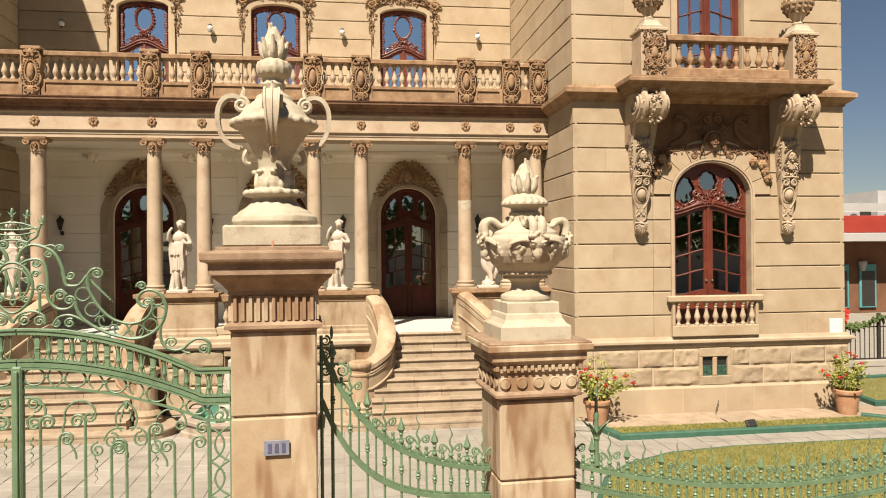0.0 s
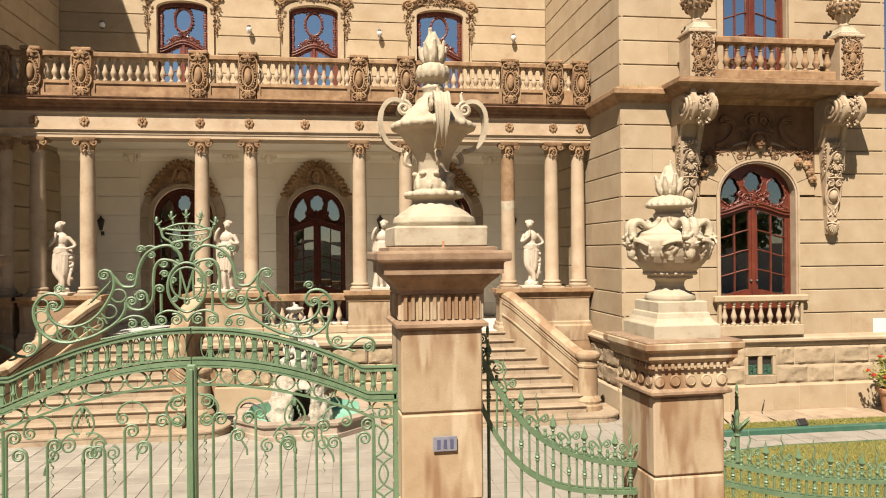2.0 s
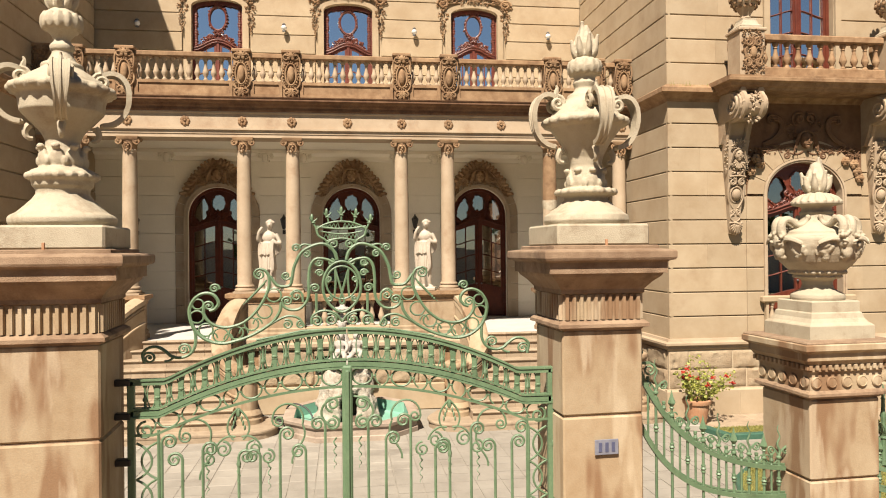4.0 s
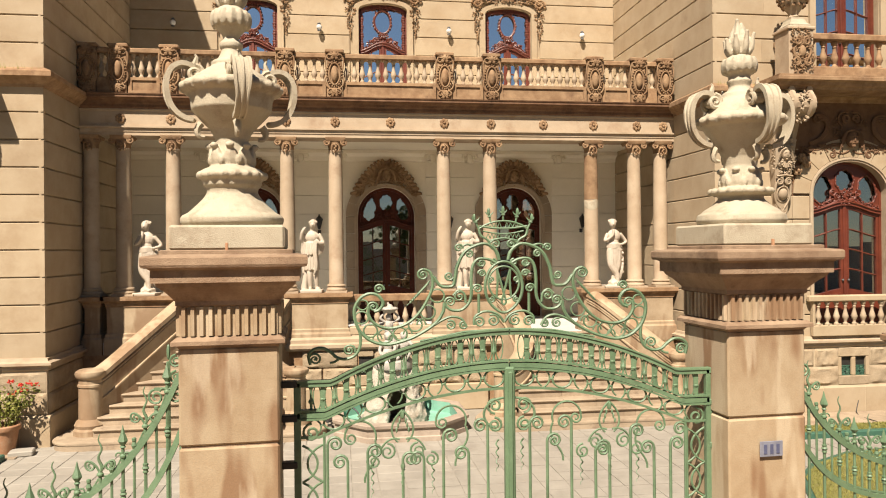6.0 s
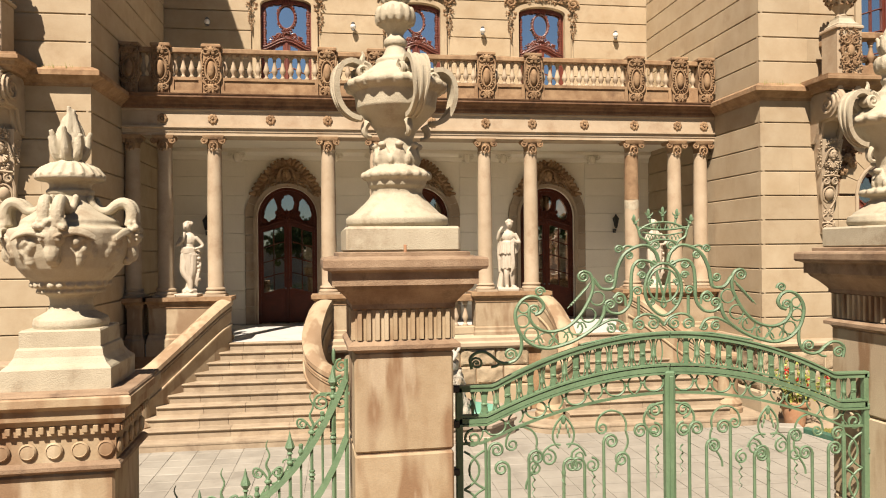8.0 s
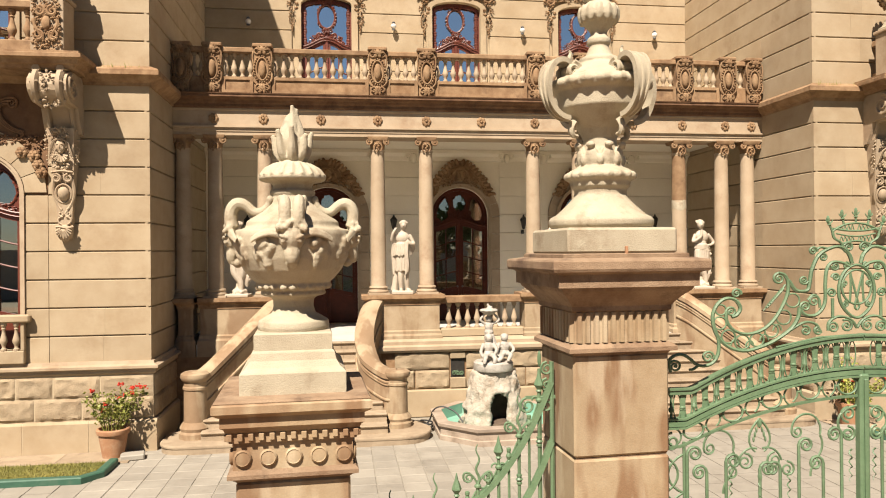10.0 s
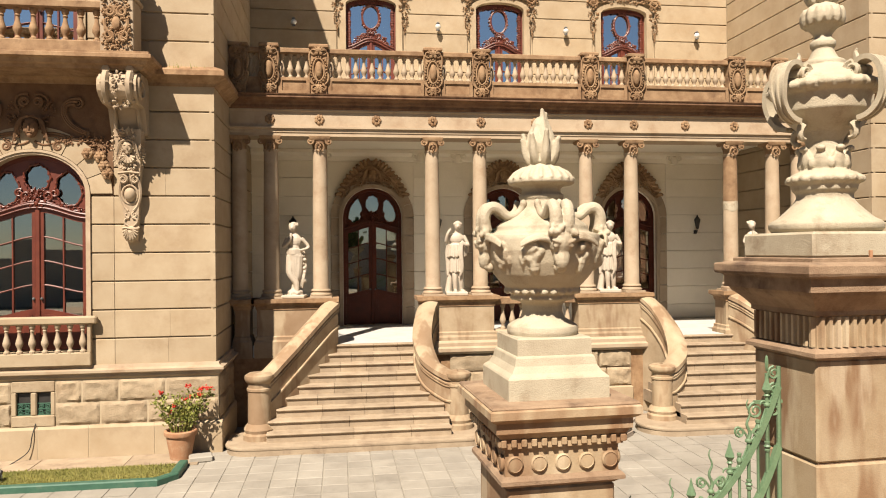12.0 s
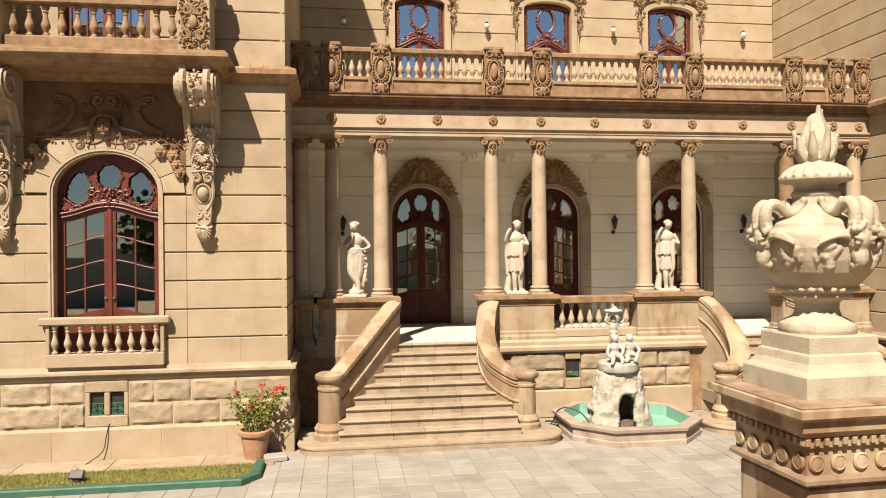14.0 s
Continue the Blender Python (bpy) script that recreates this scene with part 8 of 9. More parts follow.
    return tagged(ob, "white marble statue of a figure in a short pleated tunic", "statue", "porch statues")


statue_leaning(-7.98, 18.93, 2.953, -8)
statue_tunic(-4.05, 18.93, 2.953, -6)
statue_tunic(-0.13, 18.93, 2.953, -10)
statue_leaning(3.78, 18.93, 2.953, -4)

# fountain
FX, FY = -2.06, 17.0
OCT = [(1.45, -0.68), (1.45, 0.68), (0.76, 1.4), (-0.76, 1.4), (-1.45, 0.68), (-1.45, -0.68), (-0.76, -1.4), (0.76, -1.4)]
fountain = thing("fountain", "octagonal stone fountain basin with a travertine grotto, painted turquoise inside", "fountain", m=pose(FX, FY, 0))


def oct_ring(bm, prof):
    rings = [[bm.verts.new((x * k, y * k, z)) for x, y in OCT] for k, z in prof]
    for a, b in zip(rings, rings[1:]):
        for i in range(8):
            bm.faces.new((a[i], a[(i + 1) % 8], b[(i + 1) % 8], b[i]))
    return rings


for i in range(8):                                     # rim and wall, stone by stone
    (xa, ya), (xb, yb) = OCT[i], OCT[(i + 1) % 8]
    for nm, prof, mat in (("wall_stone", [(0.99, 0.0), (1.0, 0.0), (1.0, 0.10), (0.985, 0.12), (0.985, 0.26), (0.90, 0.26), (0.90, 0.0)], column_stone),
                          ("rim_stone", [(0.86, 0.262), (0.985, 0.262), (1.02, 0.30), (1.025, 0.36), (1.0, 0.375), (0.86, 0.375)], cap_stone)):
        bm = B()
        r = [[bm.verts.new((x * k, y * k, z)) for k, z in prof] for x, y in ((xa, ya), (xb, yb))]
        n = len(prof)
        for j in range(n):
            bm.faces.new((r[0][j], r[0][(j + 1) % n], r[1][(j + 1) % n], r[1][j]))
        bm.faces.new(r[0])
        bm.faces.new(r[1][::-1])
        part(nm, bm, basin_stone, fountain)
bm = B()
rings = oct_ring(bm, [(0.858, 0.37), (0.858, 0.12), (0.75, 0.10)])
bm.faces.new(rings[-1])
part("basin_lining", bm, pool_paint, fountain, "turquoise painted lining")
bm = B()
NA, NZ = 72, 22
grid = []
for j in range(NZ + 1):
    z = 0.08 + 1.27 * j / NZ
    row = []
    for i in range(NA):
        a = 2 * math.pi * i / NA
        k = 1.12 - 0.40 * (z / 1.35) ** 0.9
        d = Vector((math.cos(a), math.sin(a), 0))
        n3 = Vector((math.cos(a) * 3, math.sin(a) * 3, z * 5))
        bulge = 1.0 + 0.13 * noise.noise(n3) + 0.07 * noise.noise(n3 * 3) + 0.04 * noise.noise(n3 * 7)
        row.append((-0.10 + 0.70 * k * d.x * bulge, 0.16 + 0.52 * k * d.y * bulge, z))
    grid.append(row)


def open_at(p):
    """The arch through the front and a small hole at the side."""
    if p[1] < 0.15 and abs(p[0] + 0.06) < 0.23 and p[2] < 0.62 + math.sqrt(max(0.0, 0.23 ** 2 - (p[0] + 0.06) ** 2)):
        return True
    return p[0] < -0.3 and 0.0 < p[1] < 0.22 and p[2] < 0.42


vs = [[bm.verts.new(p) for p in row] for row in grid]
for j in range(NZ):
    for i in range(NA):
        q = [grid[j][i], grid[j][(i + 1) % NA], grid[j + 1][(i + 1) % NA], grid[j + 1][i]]
        mid = [sum(p[t] for p in q) / 4 for t in range(3)]
        if not open_at(mid):
            bm.faces.new((vs[j][i], vs[j][(i + 1) % NA], vs[j + 1][(i + 1) % NA], vs[j + 1][i]))
bm.faces.new([vs[NZ][i] for i in range(NA)])
grotto = part("grotto", bm, rock, fountain, "rough travertine grotto with an arch", smooth=True)
# bark-brown floor and back sheet, put in to darken the hole
part("grotto_floor", lathe(B(), [(0.46, 0.09), (0.44, 0.16), (0.2, 0.20)], 16, at=(-0.1, 0.22, 0)), bark, fountain, "dark brown floor standing in for shade inside the grotto")
part("grotto_back", box(B(), -0.45, 0.25, 0.30, 0.36, 0.1, 0.95), bark, fountain)
so = grotto.modifiers.new("thick", "SOLIDIFY")
so.thickness, so.offset = 0.16, -1
sb = grotto.modifiers.new("fine", "SUBSURF")
sb.levels = sb.render_levels = 1
dn = grotto.modifiers.new("pits", "DISPLACE")
tex = bpy.data.textures.new("pits", "CLOUDS")
tex.noise_scale = 0.05
dn.texture, dn.strength, dn.texture_coords = tex, 0.05, "LOCAL"
part("plinth", lathe(B(), [(0.44, 1.32), (0.46, 1.36), (0.45, 1.49), (0.40, 1.53)], 16, at=(-0.11, 0.12, 0)), old_marble, fountain, smooth=True)
bm = B()


def child(o, s, arms, legs):
    ball(bm, o + Vector((0, 0, 0.62)) * s, 0.095 * s, 0.10 * s, 0.11 * s, 8, 6)
    ball(bm, o + Vector((0, 0.02, 0.67)) * s, 0.10 * s, 0.10 * s, 0.08 * s, 8, 6)
    ball(bm, o + Vector((0, 0, 0.38)) * s, 0.13 * s, 0.10 * s, 0.17 * s, 8, 6)
    ball(bm, o + Vector((0, 0, 0.20)) * s, 0.14 * s, 0.11 * s, 0.12 * s, 8, 6)
    for a in arms:
        limb(bm, [o + Vector(p) * s for p in a], 0.05 * s, 0.035 * s)
    for a in legs:
        limb(bm, [o + Vector(p) * s for p in a], 0.075 * s, 0.045 * s)


V3 = Vector
child(V3((-0.24, -0.02, 1.30)), 0.95, [[(-0.12, 0, 0.48), (-0.20, -0.08, 0.25), (-0.14, -0.16, 0.08)], [(0.12, 0, 0.48), (0.16, -0.12, 0.30), (0.05, -0.18, 0.12)]], [[(-0.08, 0, 0.15), (-0.12, -0.22, 0.12), (-0.16, -0.26, -0.05)], [(0.08, 0, 0.15), (0.1, -0.22, 0.10), (0.08, -0.26, -0.05)]])
child(V3((0.13, 0.02, 1.30)), 0.95, [[(-0.12, 0, 0.48), (-0.20, -0.10, 0.30), (-0.22, -0.16, 0.15)], [(0.12, 0, 0.48), (0.20, -0.08, 0.30), (0.08, -0.2, 0.18)]], [[(-0.08, 0, 0.15), (-0.14, -0.24, 0.10), (-0.22, -0.28, 0.0)], [(0.08, 0, 0.15), (0.10, -0.2, 0.16), (0.02, -0.26, 0.0)]])
child(V3((-0.20, 0.14, 1.88)), 0.80, [[(-0.12, 0, 0.48), (-0.24, -0.02, 0.62), (-0.12, -0.02, 0.80)], [(0.12, 0, 0.48), (0.28, -0.02, 0.60), (0.14, -0.02, 0.82)]], [[(-0.06, 0, 0.12), (-0.07, 0, -0.2), (-0.06, 0, -0.6)], [(0.07, 0, 0.12), (0.09, -0.02, -0.2), (0.06, 0, -0.6)]])
limb(bm, [V3((-0.1, 0.1, 1.28)), V3((-0.12, 0.12, 1.6)), V3((-0.18, 0.14, 1.95))], 0.18, 0.10)
lathe(bm, [(0.05, 2.50), (0.14, 2.55), (0.21, 2.62), (0.18, 2.66), (0.06, 2.68)], 14, at=(-0.20, 0.12, 0))
for k in range(9):
    a = 2 * math.pi * k / 9
    ball(bm, (-0.20 + 0.17 * math.cos(a), 0.12 + 0.17 * math.sin(a), 2.62), 0.05, 0.05, 0.04, 6, 4)
ball(bm, (-0.18, 0.12, 2.70), 0.07, 0.06, 0.05, 8, 6)
ball(bm, (-0.22, 0.12, 2.76), 0.03, 0.03, 0.05, 8, 6)
group_ob = part("fountain_statue", bm, old_marble, None, m=pose(FX, FY, 0.455) @ Matrix.Diagonal((1, 1, 0.84, 1)))
carved(group_ob, 0.016, 1)
tagged(group_ob, "weathered pale marble group of child figures holding a shell", "statue")
hose = thing("hose", "black rubber hose looped over the basin rim", "hose")
part("tube", tube(B(), smooth_path([(-3.75, 16.9, 0.03), (-3.9, 17.25, 0.05), (-3.62, 17.45, 0.12), (-3.50, 17.35, 0.42), (-3.3, 17.25, 0.50), (-3.05, 17.1, 0.40), (-2.9, 16.95, 0.20)], 8), 0.018, 6), rubber, hose, smooth=True)
part("coil", tube(B(), [(-3.72 + 0.16 * math.cos(a), 17.15 + 0.16 * math.sin(a), 0.03 + 0.012 * a) for a in [k * 0.4 for k in range(38)]], 0.018, 6), rubber, hose, smooth=True)

# wall lights on the upper front
bm = B()
ball(bm, (0, -0.16, 0.02), 0.085, 0.085, 0.085, 14, 9)
globe_mesh = mesh_of("globe", bm, white_paint, True)
bm = lathe(B(), [(0.05, 0.10), (0.055, 0.13), (0.02, 0.16)], 10, at=(0, -0.16, 0))
lathe(bm, [(0.02, -0.06), (0.055, -0.09), (0.05, -0.06)], 10, at=(0, -0.16, 0))
tube(bm, [(0, 0.0, 0.13), (0, -0.10, 0.15), (0, -0.16, 0.14)], 0.014, 6)
bracket_l = mesh_of("bracket", bm, steel, True)
for x in (-8.17, -3.93, 0.03, 4.30):
    l = thing("wall_light", "small white globe wall light on a metal bracket", "wall light", "terrace wall lights", m=pose(x, BW - 0.002, 10.73))
    part("globe", globe_mesh, None, l)
    part("bracket", bracket_l, None, l)
# lanterns on the porch wall
bm = lathe(B(), [(0.03, -0.20), (0.05, -0.16), (0.09, 0.02), (0.11, 0.10), (0.10, 0.12), (0.03, 0.20), (0.015, 0.25)], 6, at=(0, -0.16, 0))
lantern_body = mesh_of("lantern_body", bm, black_iron)
bm = tube(B(), smooth_path([(0, 0, -0.28), (0.0, -0.10, -0.30), (0, -0.16, -0.22)], 6), 0.014, 6)
lathe(bm, [(0.05, -0.34), (0.05, -0.22)], 8, at=(0, -0.01, 0))
lantern_arm = mesh_of("arm", bm, black_iron, True)
for x in (-8.24, -3.98, 0.0, 4.24):
    l = thing("wall_lantern", "black iron lantern on the pale porch wall", "lantern", "porch lanterns", m=pose(x, BW - 0.03, 4.85))
    part("lantern_body", lantern_body, None, l)
    part("arm", lantern_arm, None, l)
sign = thing("wall_sign", "blank white sheet fixed to the wing wall", "sign", m=pose(12.11, WF - 0.004, 2.0))
part("sheet", cbox(B(), -0.175, 0.175, -0.012, 0.0, -0.18, 0.18, 0.003), white_paint, sign)

bm = B()
rnd = random.Random(61)
for k in range(70):
    c, x0, x1 = (LC, LC + 2.0, LC + 3.4) if k % 2 else (RC, RC - 3.6, RC - 2.3)
    x, y = rnd.uniform(x0, x1), rnd.uniform(16.42, 16.55)
    h = rnd.uniform(0.03, 0.14)
    bm.faces.new([bm.verts.new(q) for q in ((x - 0.006, y, 7.75), (x + 0.006, y, 7.75), (x + rnd.gauss(0, 0.03), y + rnd.gauss(0, 0.02), 7.80 + h))])
tagged(part("weeds", bm, blade_mat, None), "dry weeds growing on the wing string courses", "weeds", kind="stuff")

# flagged strip at the foot of the wings
for name, x0, x1, y0, seed in (("pavement_left", -17.5, -9.62, 15.63, 5), ("pavement_right", 5.35, 12.9, 15.26, 6)):
    strip = structure(name, box(B(), x0, x1, y0, WF - 0.14, -0.01, 0.010), joint, "worn stone flags along the foot of the wing", "pavement")
    rnd = random.Random(seed)
    x = x0
    while x < x1 - 0.1:
        w = min(rnd.choice((1.15, 1.4, 1.7)), x1 - x)
        part("flag", cbox(B(), x + 0.006, x + w - 0.006, y0 + 0.004, WF - 0.145, 0.0, 0.022 + rnd.uniform(0, 0.006), 0.006), step_stone, strip)
        x += w

# ---- courtyard: pots, beds, lamps on the ground ----
def geranium(x, y, s, seed, label, spread=1.0):
    rnd = random.Random(seed)
    pot = thing("flower_pot", label, "flower pot", "geranium pots", m=pose(x, y, 0.02))
    prof = [(0.20, 0.0), (0.205, 0.02), (0.27, 0.40), (0.275, 0.47), (0.31, 0.475), (0.32, 0.50), (0.32, 0.56), (0.305, 0.58), (0.27, 0.58), (0.26, 0.52), (0.05, 0.50)]
    part("pot", lathe(B(), [(r * s, z * s) for r, z in prof], 24), terracotta, pot, smooth=True)
    stems, leaves, blooms = B(), B(), B()
    for k in range(30):
        a, out = rnd.uniform(0, 6.28), rnd.uniform(0.1, 0.55) * spread
        h = rnd.uniform(0.25, 0.85) * (1.25 - 0.5 * out)
        tip = Vector((out * math.cos(a), out * math.sin(a) * 0.8, 0.55 * s + h))
        base = Vector((0.15 * math.cos(a), 0.15 * math.sin(a), 0.50 * s))
        mid = base.lerp(tip, 0.5) + Vector((0, 0, 0.12))
        path = smooth_path([base, mid, tip], 4)
        tube(stems, path, 0.008, 4, 0.004)
        for _ in range(13):
            p = path[rnd.randint(2, len(path) - 1)] + Vector((rnd.gauss(0, 0.06), rnd.gauss(0, 0.06), rnd.gauss(0, 0.05)))
            r = rnd.uniform(0.022, 0.045)
            e = Euler((rnd.uniform(-1.1, 1.1), rnd.uniform(-1.1, 1.1), rnd.uniform(0, 6.28))).to_matrix()
            ring = [leaves.verts.new(p + e @ Vector((r * math.cos(b), r * math.sin(b), 0.012 * math.cos(3 * b)))) for b in [2 * math.pi * j / 6 for j in range(6)]]
            leaves.faces.new(ring)
        if k % 3 == 0:
            for _ in range(16):
                ball(blooms, tip + Vector((rnd.gauss(0, 0.03), rnd.gauss(0, 0.025), 0.05 + rnd.gauss(0, 0.018))), 0.020, 0.020, 0.015, 5, 3)
    tagged(part("stems", stems, leaf_mat, pot), kind="stuff")
    tagged(part("leaves", leaves, leaf_mat, pot), kind="stuff")
    tagged(part("blooms", blooms, petal, pot, "red geranium blooms"), kind="stuff")


geranium(-10.02, 16.1, 0.98, 3, "red geranium in a terracotta pot beside the wing corner", 1.1)
geranium(5.62, 15.75, 0.98, 5, "red geranium in a terracotta pot by the lawn edge", 1.6)
geranium(11.75, 15.75, 1.0, 8, "red geranium in a terracotta pot near the far corner", 1.0)


def bed(name, outline, label, kerb_w=0.16, kerb_h=0.12, seed=1, blades=5000, only=None, kerb_path=None):
    """A lawn with its green-painted kerb; outline runs anticlockwise."""
    pts = [Vector((x, y, 0)) for x, y in outline]
    bm = B()
    bot = [bm.verts.new((p.x, p.y, -0.01)) for p in pts]
    top = [bm.verts.new((p.x, p.y, 0.05)) for p in pts]
    bm.faces.new(top)
    n = len(pts)
    for i in range(n):
        bm.faces.new((bot[i], bot[(i + 1) % n], top[(i + 1) % n], top[i]))
    lawn = structure(name, bm, turf, label, "lawn")
    c = 0.02
    sweep_bm = sweep(B(), [(-0.01, -0.01), (kerb_w, -0.01), (kerb_w, kerb_h - c), (kerb_w - c, kerb_h), (c, kerb_h), (-0.01, kerb_h - c)], [pts[i] for i in kerb_path] if kerb_path else pts, closed=not kerb_path)
    part("kerb", sweep_bm, kerb_paint, lawn, "green-painted concrete kerb")
    rnd = random.Random(seed)
    xs, ys = [p.x for p in pts], [p.y for p in pts]
    bl = B()
    made = 0
    tries = 0
    while made < blades and tries < blades * 4:
        tries += 1
        x, y = rnd.uniform(min(xs), max(xs)), rnd.uniform(min(ys), max(ys))
        if only and not (only[0] < x < only[1] and only[2] < y < only[3]):
            continue
        inside = False
        j = n - 1
        for i in range(n):
            if (ys[i] > y) != (ys[j] > y) and x < (xs[j] - xs[i]) * (y - ys[i]) / (ys[j] - ys[i]) + xs[i]:
                inside = not inside
            j = i
        if not inside:
            continue
        made += 1
        h, w, a = rnd.uniform(0.02, 0.05), rnd.uniform(0.004, 0.009), rnd.uniform(0, 3.14)
        dx, dy = w * math.cos(a), w * math.sin(a)
        lx, ly = rnd.gauss(0, 0.02), rnd.gauss(0, 0.02)
        bl.faces.new([bl.verts.new(q) for q in ((x - dx, y - dy, 0.045), (x + dx, y + dy, 0.045), (x + lx, y + ly, 0.05 + h))])
    me = bpy.data.meshes.new("grass")
    bl.to_mesh(me)
    bl.free()
    me.materials.append(blade_mat)
    g = new("grass", me)
    tagged(g, "short sunburnt grass with yellow patches", "grass", kind="stuff")
    return lawn


bed("lawn_left", [(-18.0, 14.60), (-10.15, 14.60), (-9.95, 14.85), (-9.95, 15.62), (-18.0, 15.62)], "narrow grass bed along the wing with a green kerb", seed=2, blades=16000, only=(-15.5, -9.9, 14.5, 15.7), kerb_path=(0, 1, 2, 3))
bed("lawn_right", [(5.75, 14.55), (12.5, 14.62), (11.75, 15.30), (5.60, 15.25)], "narrow grass bed along the wing with a green kerb", seed=3, blades=13000, only=(5.5, 13, 14.4, 15.4), kerb_path=(3, 0, 1, 2))
bed("lawn_front", [(3.5, 9.0), (20.0, 9.0), (20.0, 13.55), (7.6, 13.42), (6.2, 13.2), (5.2, 12.7), (4.5, 12.0), (4.0, 11.0)], "large front lawn with a rounded corner", 0.10, 0.05, seed=4, blades=40000, only=(3.5, 12.5, 10.0, 13.6))
bed("lawn_side", [(13.2, 16.6), (30.0, 16.6), (30.0, 20.6), (13.6, 19.6)], "side lawn beyond the wing with a green kerb", seed=6, blades=3000, only=(13, 18, 16.6, 20.6))

for x, y, rz in ((8.66, 14.62, 10), (-12.95, 15.0, -8)):
    fl = thing("floodlight", "small grey floodlight lying in the grass bed", "floodlight", "lawn floodlights", m=pose(x, y, 0.055, 0, 0, rz) @ Matrix.Diagonal((0.62, 0.62, 0.62, 1)))
    part("housing", cbox(B(), -0.20, 0.20, -0.05, 0.05, -0.13, 0.13, 0.02), black_iron, fl, m=pose(0, 0.02, 0.20, -38))
    part("junction_box", cbox(B(), -0.10, 0.10, -0.06, 0.06, 0.0, 0.10, 0.015), black_iron, fl)
    part("lens", box(B(), -0.17, 0.17, 0.052, 0.058, -0.10, 0.10), pane_clear, fl, m=pose(0, 0.02, 0.20, -38))
    part("stand", tube(B(), [(-0.215, 0.02, 0.20), (-0.215, 0, 0.0), (0.215, 0, 0.0), (0.215, 0.02, 0.20)], 0.014, 5), steel, fl)
for c, pts in ((LC, [(-12.85, WF - 0.10, 0.72), (-12.88, WF - 0.19, 0.5), (-12.95, WF - 0.21, 0.2), (-13.2, 16.2, 0.02), (-13.25, 15.5, 0.06)]), (RC, [(RC, WF - 0.21, 0.3), (8.7, 16.2, 0.02), (8.5, 15.3, 0.06)])):
    cb = thing("cable", "dark cable from the basement vent to a floodlight", "cable", "lamp cables")
    part("wire", tube(B(), smooth_path(pts, 6), 0.010, 5), rubber, cb)
pad = thing("stone_slab", "loose grey stone slab at the foot of the wing", "stone", m=pose(-9.62, 15.95, 0, 0, 0, 12))
part("slab", cbox(B(), -0.22, 0.22, -0.16, 0.16, 0.0, 0.11, 0.02), paver, pad)
pad = thing("stone_slab", "loose grey stone slab at the foot of the wing", "stone", m=pose(5.25, 15.4, 0, 0, 0, -20))
part("slab", cbox(B(), -0.25, 0.25, -0.18, 0.18, 0.0, 0.14, 0.02), paver, pad)

# ---- beyond the house ----
far_house = thing("shop_building", "red-brown low building with a red fascia and teal window frames", "building")
part("wall", box(B(), 24, 60, 40.0, 40.4, 0, 4.3), far_wall, far_house)
part("white_band", cbox(B(), 23.5, 60, 38.2, 40.6, 4.25, 4.75, 0.03), far_white, far_house)
part("fascia", cbox(B(), 23.6, 60, 38.3, 40.5, 4.75, 5.75, 0.03), red_paint, far_house)
part("roof", box(B(), 23.6, 60, 40.5, 55, 4.9, 5.2), far_white, far_house)
for x in (27.8, 29.4, 31.2, 33.4, 36.0):
    w = part("window", cbox(B(), x - 0.55, x + 0.55, 39.86, 39.99, 0.3, 2.9, 0.02), teal_paint, far_house, "teal window frame")
    part("pane", box(B(), x - 0.42, x + 0.42, 39.84, 39.858, 0.4, 2.5), black_iron, w)
for x in (28.6, 30.6):
    l = part("wall_lamp", lathe(B(), [(0.1, 0), (0.25, 0.5), (0.2, 0.6)], 8, at=(x + 0.2, 39.8, 2.5)), far_white, far_house)
for x in (29.2, 31.2, 33.5):
    ac = thing("air_conditioner", "white air-conditioning unit on a flat roof", "air conditioner", "roof units", m=pose(x, 41.5, 5.2))
    part("casing", cbox(B(), -0.55, 0.55, -0.3, 0.3, 0.0, 0.95, 0.03), far_white, ac)
    part("fan_grille", lathe(B(), [(0.32, 0), (0.32, 0.02)], 14), steel, ac, m=pose(0.1, -0.3, 0.5, 90))
far_block = thing("far_building", "pale concrete building on the skyline", "building")
part("wall", box(B(), 60, 110, 92, 110, 0, 10.0), far_white, far_block)
for k in range(10):
    part("window", box(B(), 62 + 4 * k, 64.5 + 4 * k, 91.9, 91.99, 7.4, 8.8), black_iron, far_block)
part("roof_house", box(B(), 76, 84, 95, 105, 10.0, 12.0), far_white, far_block)

side_fence = thing("side_fence", "dark iron fence with a green garland along its top", "fence")
for k in range(60):
    x = 13.5 + 0.17 * k
    if k % 12 == 0:
        part("post", cbox(B(), x - 0.05, x + 0.05, 21.95, 22.05, 0.0, 1.75, 0.01), black_iron, side_fence)
    else:
        part("picket", tube(B(), [(x, 22, 0.1), (x, 22, 1.45)], 0.016, 5), black_iron, side_fence)
for z in (0.25, 1.3):
    part("rail", tube(B(), [(13.4, 22, z), (23.8, 22, z)], 0.025, 4), black_iron, side_fence)
part("kerb", cbox(B(), 13.3, 24, 21.85, 22.15, 0.0, 0.22, 0.02), paver, side_fence)
rnd = random.Random(14)
bm = B()
for k in range(700):
    t = rnd.uniform(0, 5)
    x = 13.5 + 2.04 * t
    sag = math.sin(math.pi * (t % 1)) * 0.32
    ball(bm, (x, 21.92 + rnd.gauss(0, 0.05), 1.62 - sag + rnd.gauss(0, 0.06)), rnd.uniform(0.03, 0.07), None, None, 5, 3)
tagged(part("garland", bm, foliage, side_fence, "hanging leafy garland"), kind="stuff")
bm = B()
for k in range(26):
    ball(bm, (16.3 + rnd.gauss(0, 0.06), 21.88, 1.75 + rnd.gauss(0, 0.1)), 0.05, 0.05, 0.05, 5, 3)
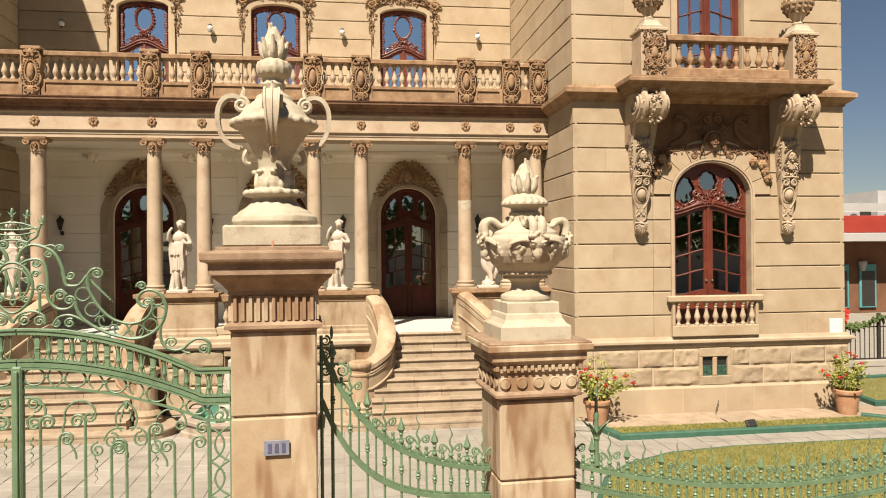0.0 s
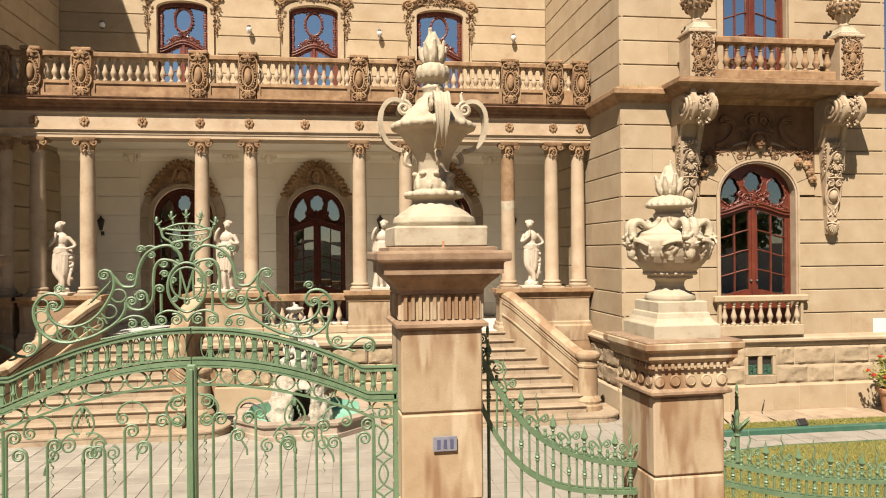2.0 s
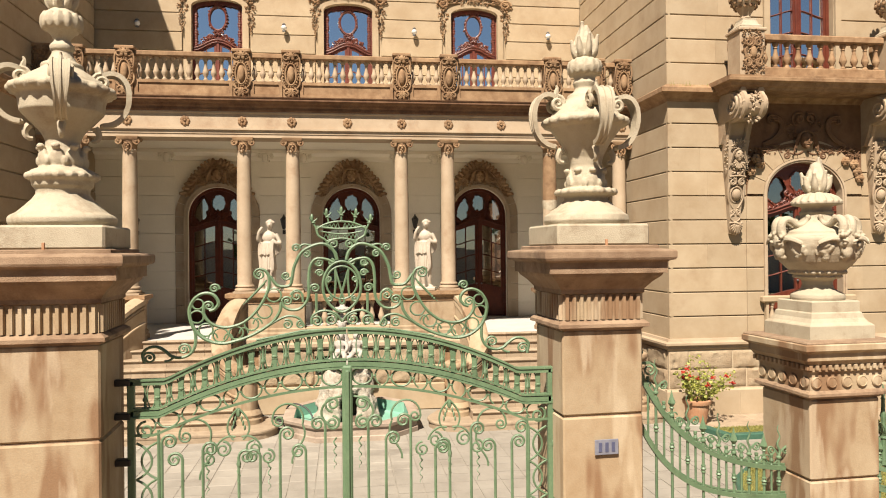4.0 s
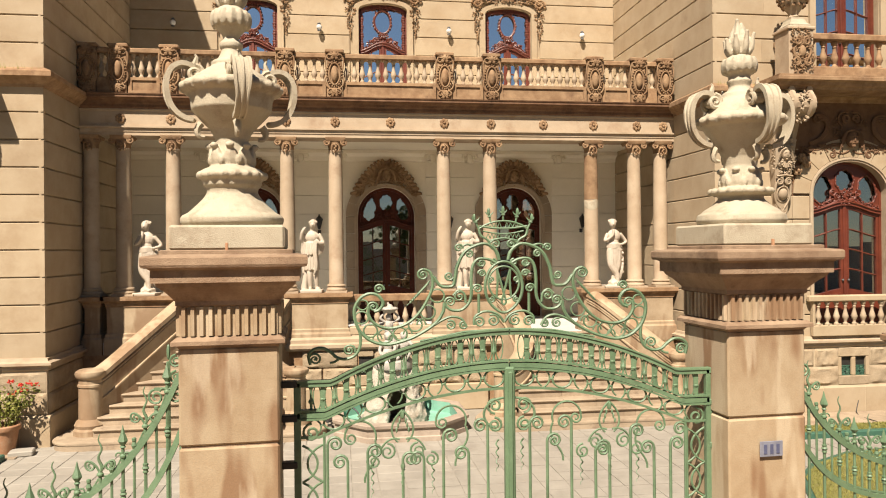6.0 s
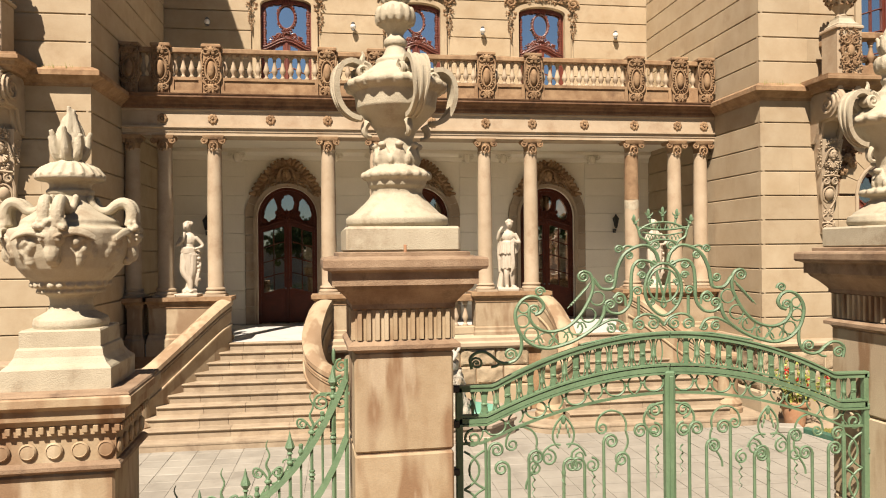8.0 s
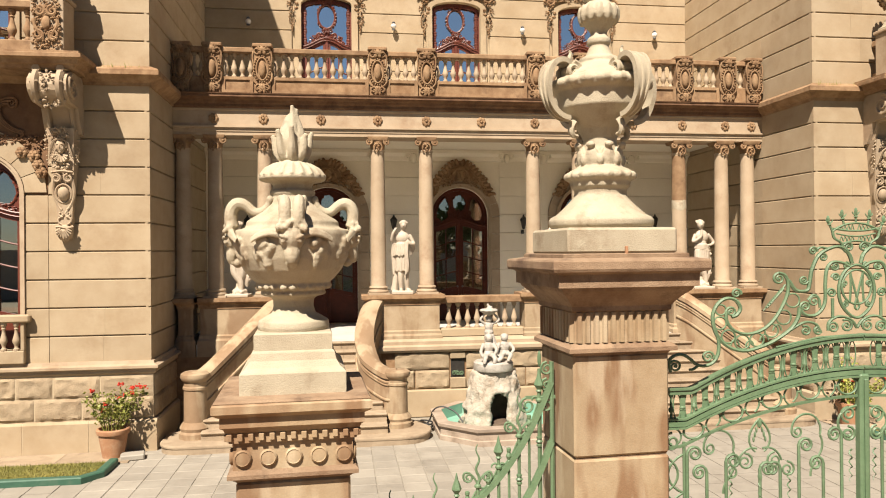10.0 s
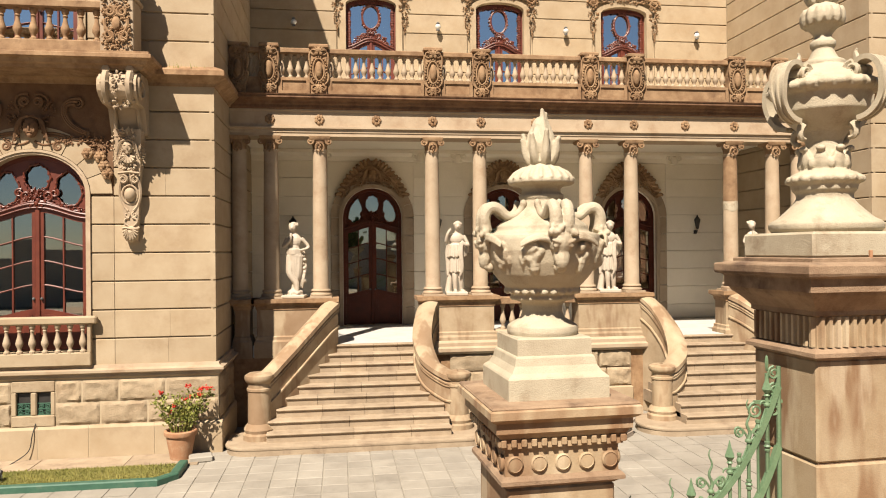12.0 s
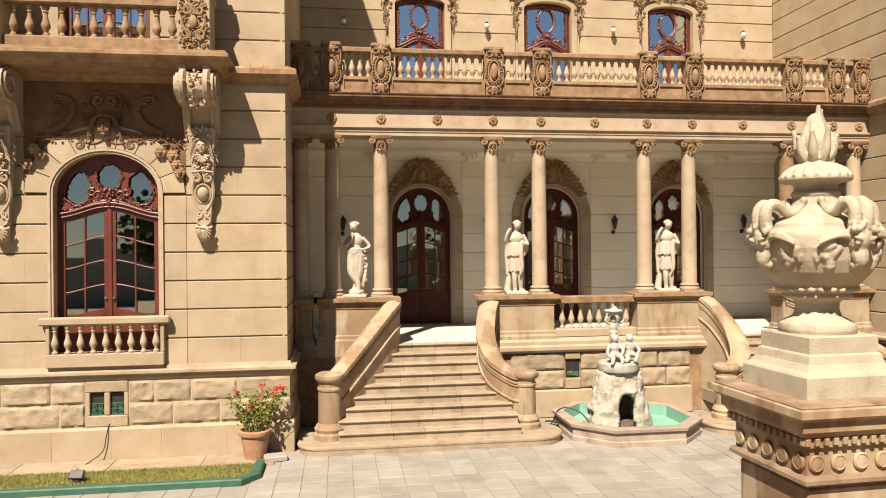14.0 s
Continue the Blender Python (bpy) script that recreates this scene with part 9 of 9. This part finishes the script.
tagged(part("ribbon", bm, petal, side_fence, "red bow"), kind="stuff")


# street side, seen only in the panes
def street_tree(x, y, h, seed):
    rnd = random.Random(seed)
    t = thing("street_tree", "leafy street tree across the road", "tree", "street trees", m=pose(x, y, 0))
    bm = tube(B(), [(0, 0, 0), (0.05, 0, h * 0.25), (0, 0.05, h * 0.45)], 0.22, 8, 0.12)
    ends = []
    for k in range(7):
        a = 2 * math.pi * k / 7
        e = Vector((h * 0.25 * math.cos(a), h * 0.25 * math.sin(a), h * rnd.uniform(0.6, 0.85)))
        tube(bm, [(0, 0.03, h * 0.38), e * 0.6 + Vector((0, 0, h * 0.15)), e], 0.09, 6, 0.03)
        ends.append(e)
    part("trunk", bm, bark, t)
    bm = B()
    for k in range(1500):
        e = rnd.choice(ends)
        p = e + Vector((rnd.gauss(0, h * 0.10), rnd.gauss(0, h * 0.10), rnd.gauss(0, h * 0.08)))
        r = rnd.uniform(0.12, 0.28)
        q = Euler((rnd.uniform(0, 3), rnd.uniform(0, 3), 0)).to_matrix()
        bm.faces.new([bm.verts.new(p + q @ Vector((r * math.cos(b), r * math.sin(b), 0))) for b in [2 * math.pi * j / 5 for j in range(5)]])
    tagged(part("crown", bm, foliage, t), kind="stuff")


for k, (x, y, h) in enumerate(((-19, -17, 8.0), (-8, -18, 7.0), (3.5, -17, 8.5), (15, -18, 7.5), (27, -18, 8))):
    street_tree(x, y, h, 300 + k)
across = thing("house_across", "plain pale house across the street", "building")
part("wall", box(B(), -60, 60, -30, -29.5, 0, 4.5), far_white, across)
pave = structure("pavement", box(B(), -120, 120, -2.0, 4.2, -0.2, 0.10), bounce_paving, "unseen pavement along the street fence, coloured to bounce warm light", "pavement")
across_pave = structure("pavement_far", box(B(), -120, 120, -20, -14, -0.2, 0.10), bounce_paving, "pavement across the street, coloured to bounce warm light", "pavement")

# ---- courtyard paving, stone by stone ----
court = structure("courtyard", box(B(), -30, 30, 4.2, 40, -0.2, -0.008), joint, "courtyard paved with square pale stones", "pavement")
rnd = random.Random(77)
P_W = 0.452
pv = [mesh_of("paving_stone", cbox(B(), 0.008, P_W - 0.008, 0.008, P_W - 0.008, -0.05, 0.0 + 0.003 * k, 0.008), paver) for k in range(3)]
rest = B()
nx0, ny0 = round(-9.9 / P_W), round(10.4 / P_W)
count = 0
for i in range(-44, 28):
    for j in range(ny0, 37):
        x, y = i * P_W, j * P_W
        if -9.95 < x < -1.0 and 13.05 < y < 16.3 and count < 300 and not (FX - 1.2 < x < FX + 1.0 and y > 15.9):
            part("paving_stone", pv[rnd.randint(0, 2)], None, court, m=pose(x, y, 0))
            count += 1
        elif y < 18.5 and LX < x < RX or y < 16.4:
            h = rnd.uniform(-0.002, 0.006)
            box(rest, x + 0.008, x + P_W - 0.008, y + 0.008, y + P_W - 0.008, -0.03, h)
tagged(part("paving", rest, paver, court), kind="stuff")
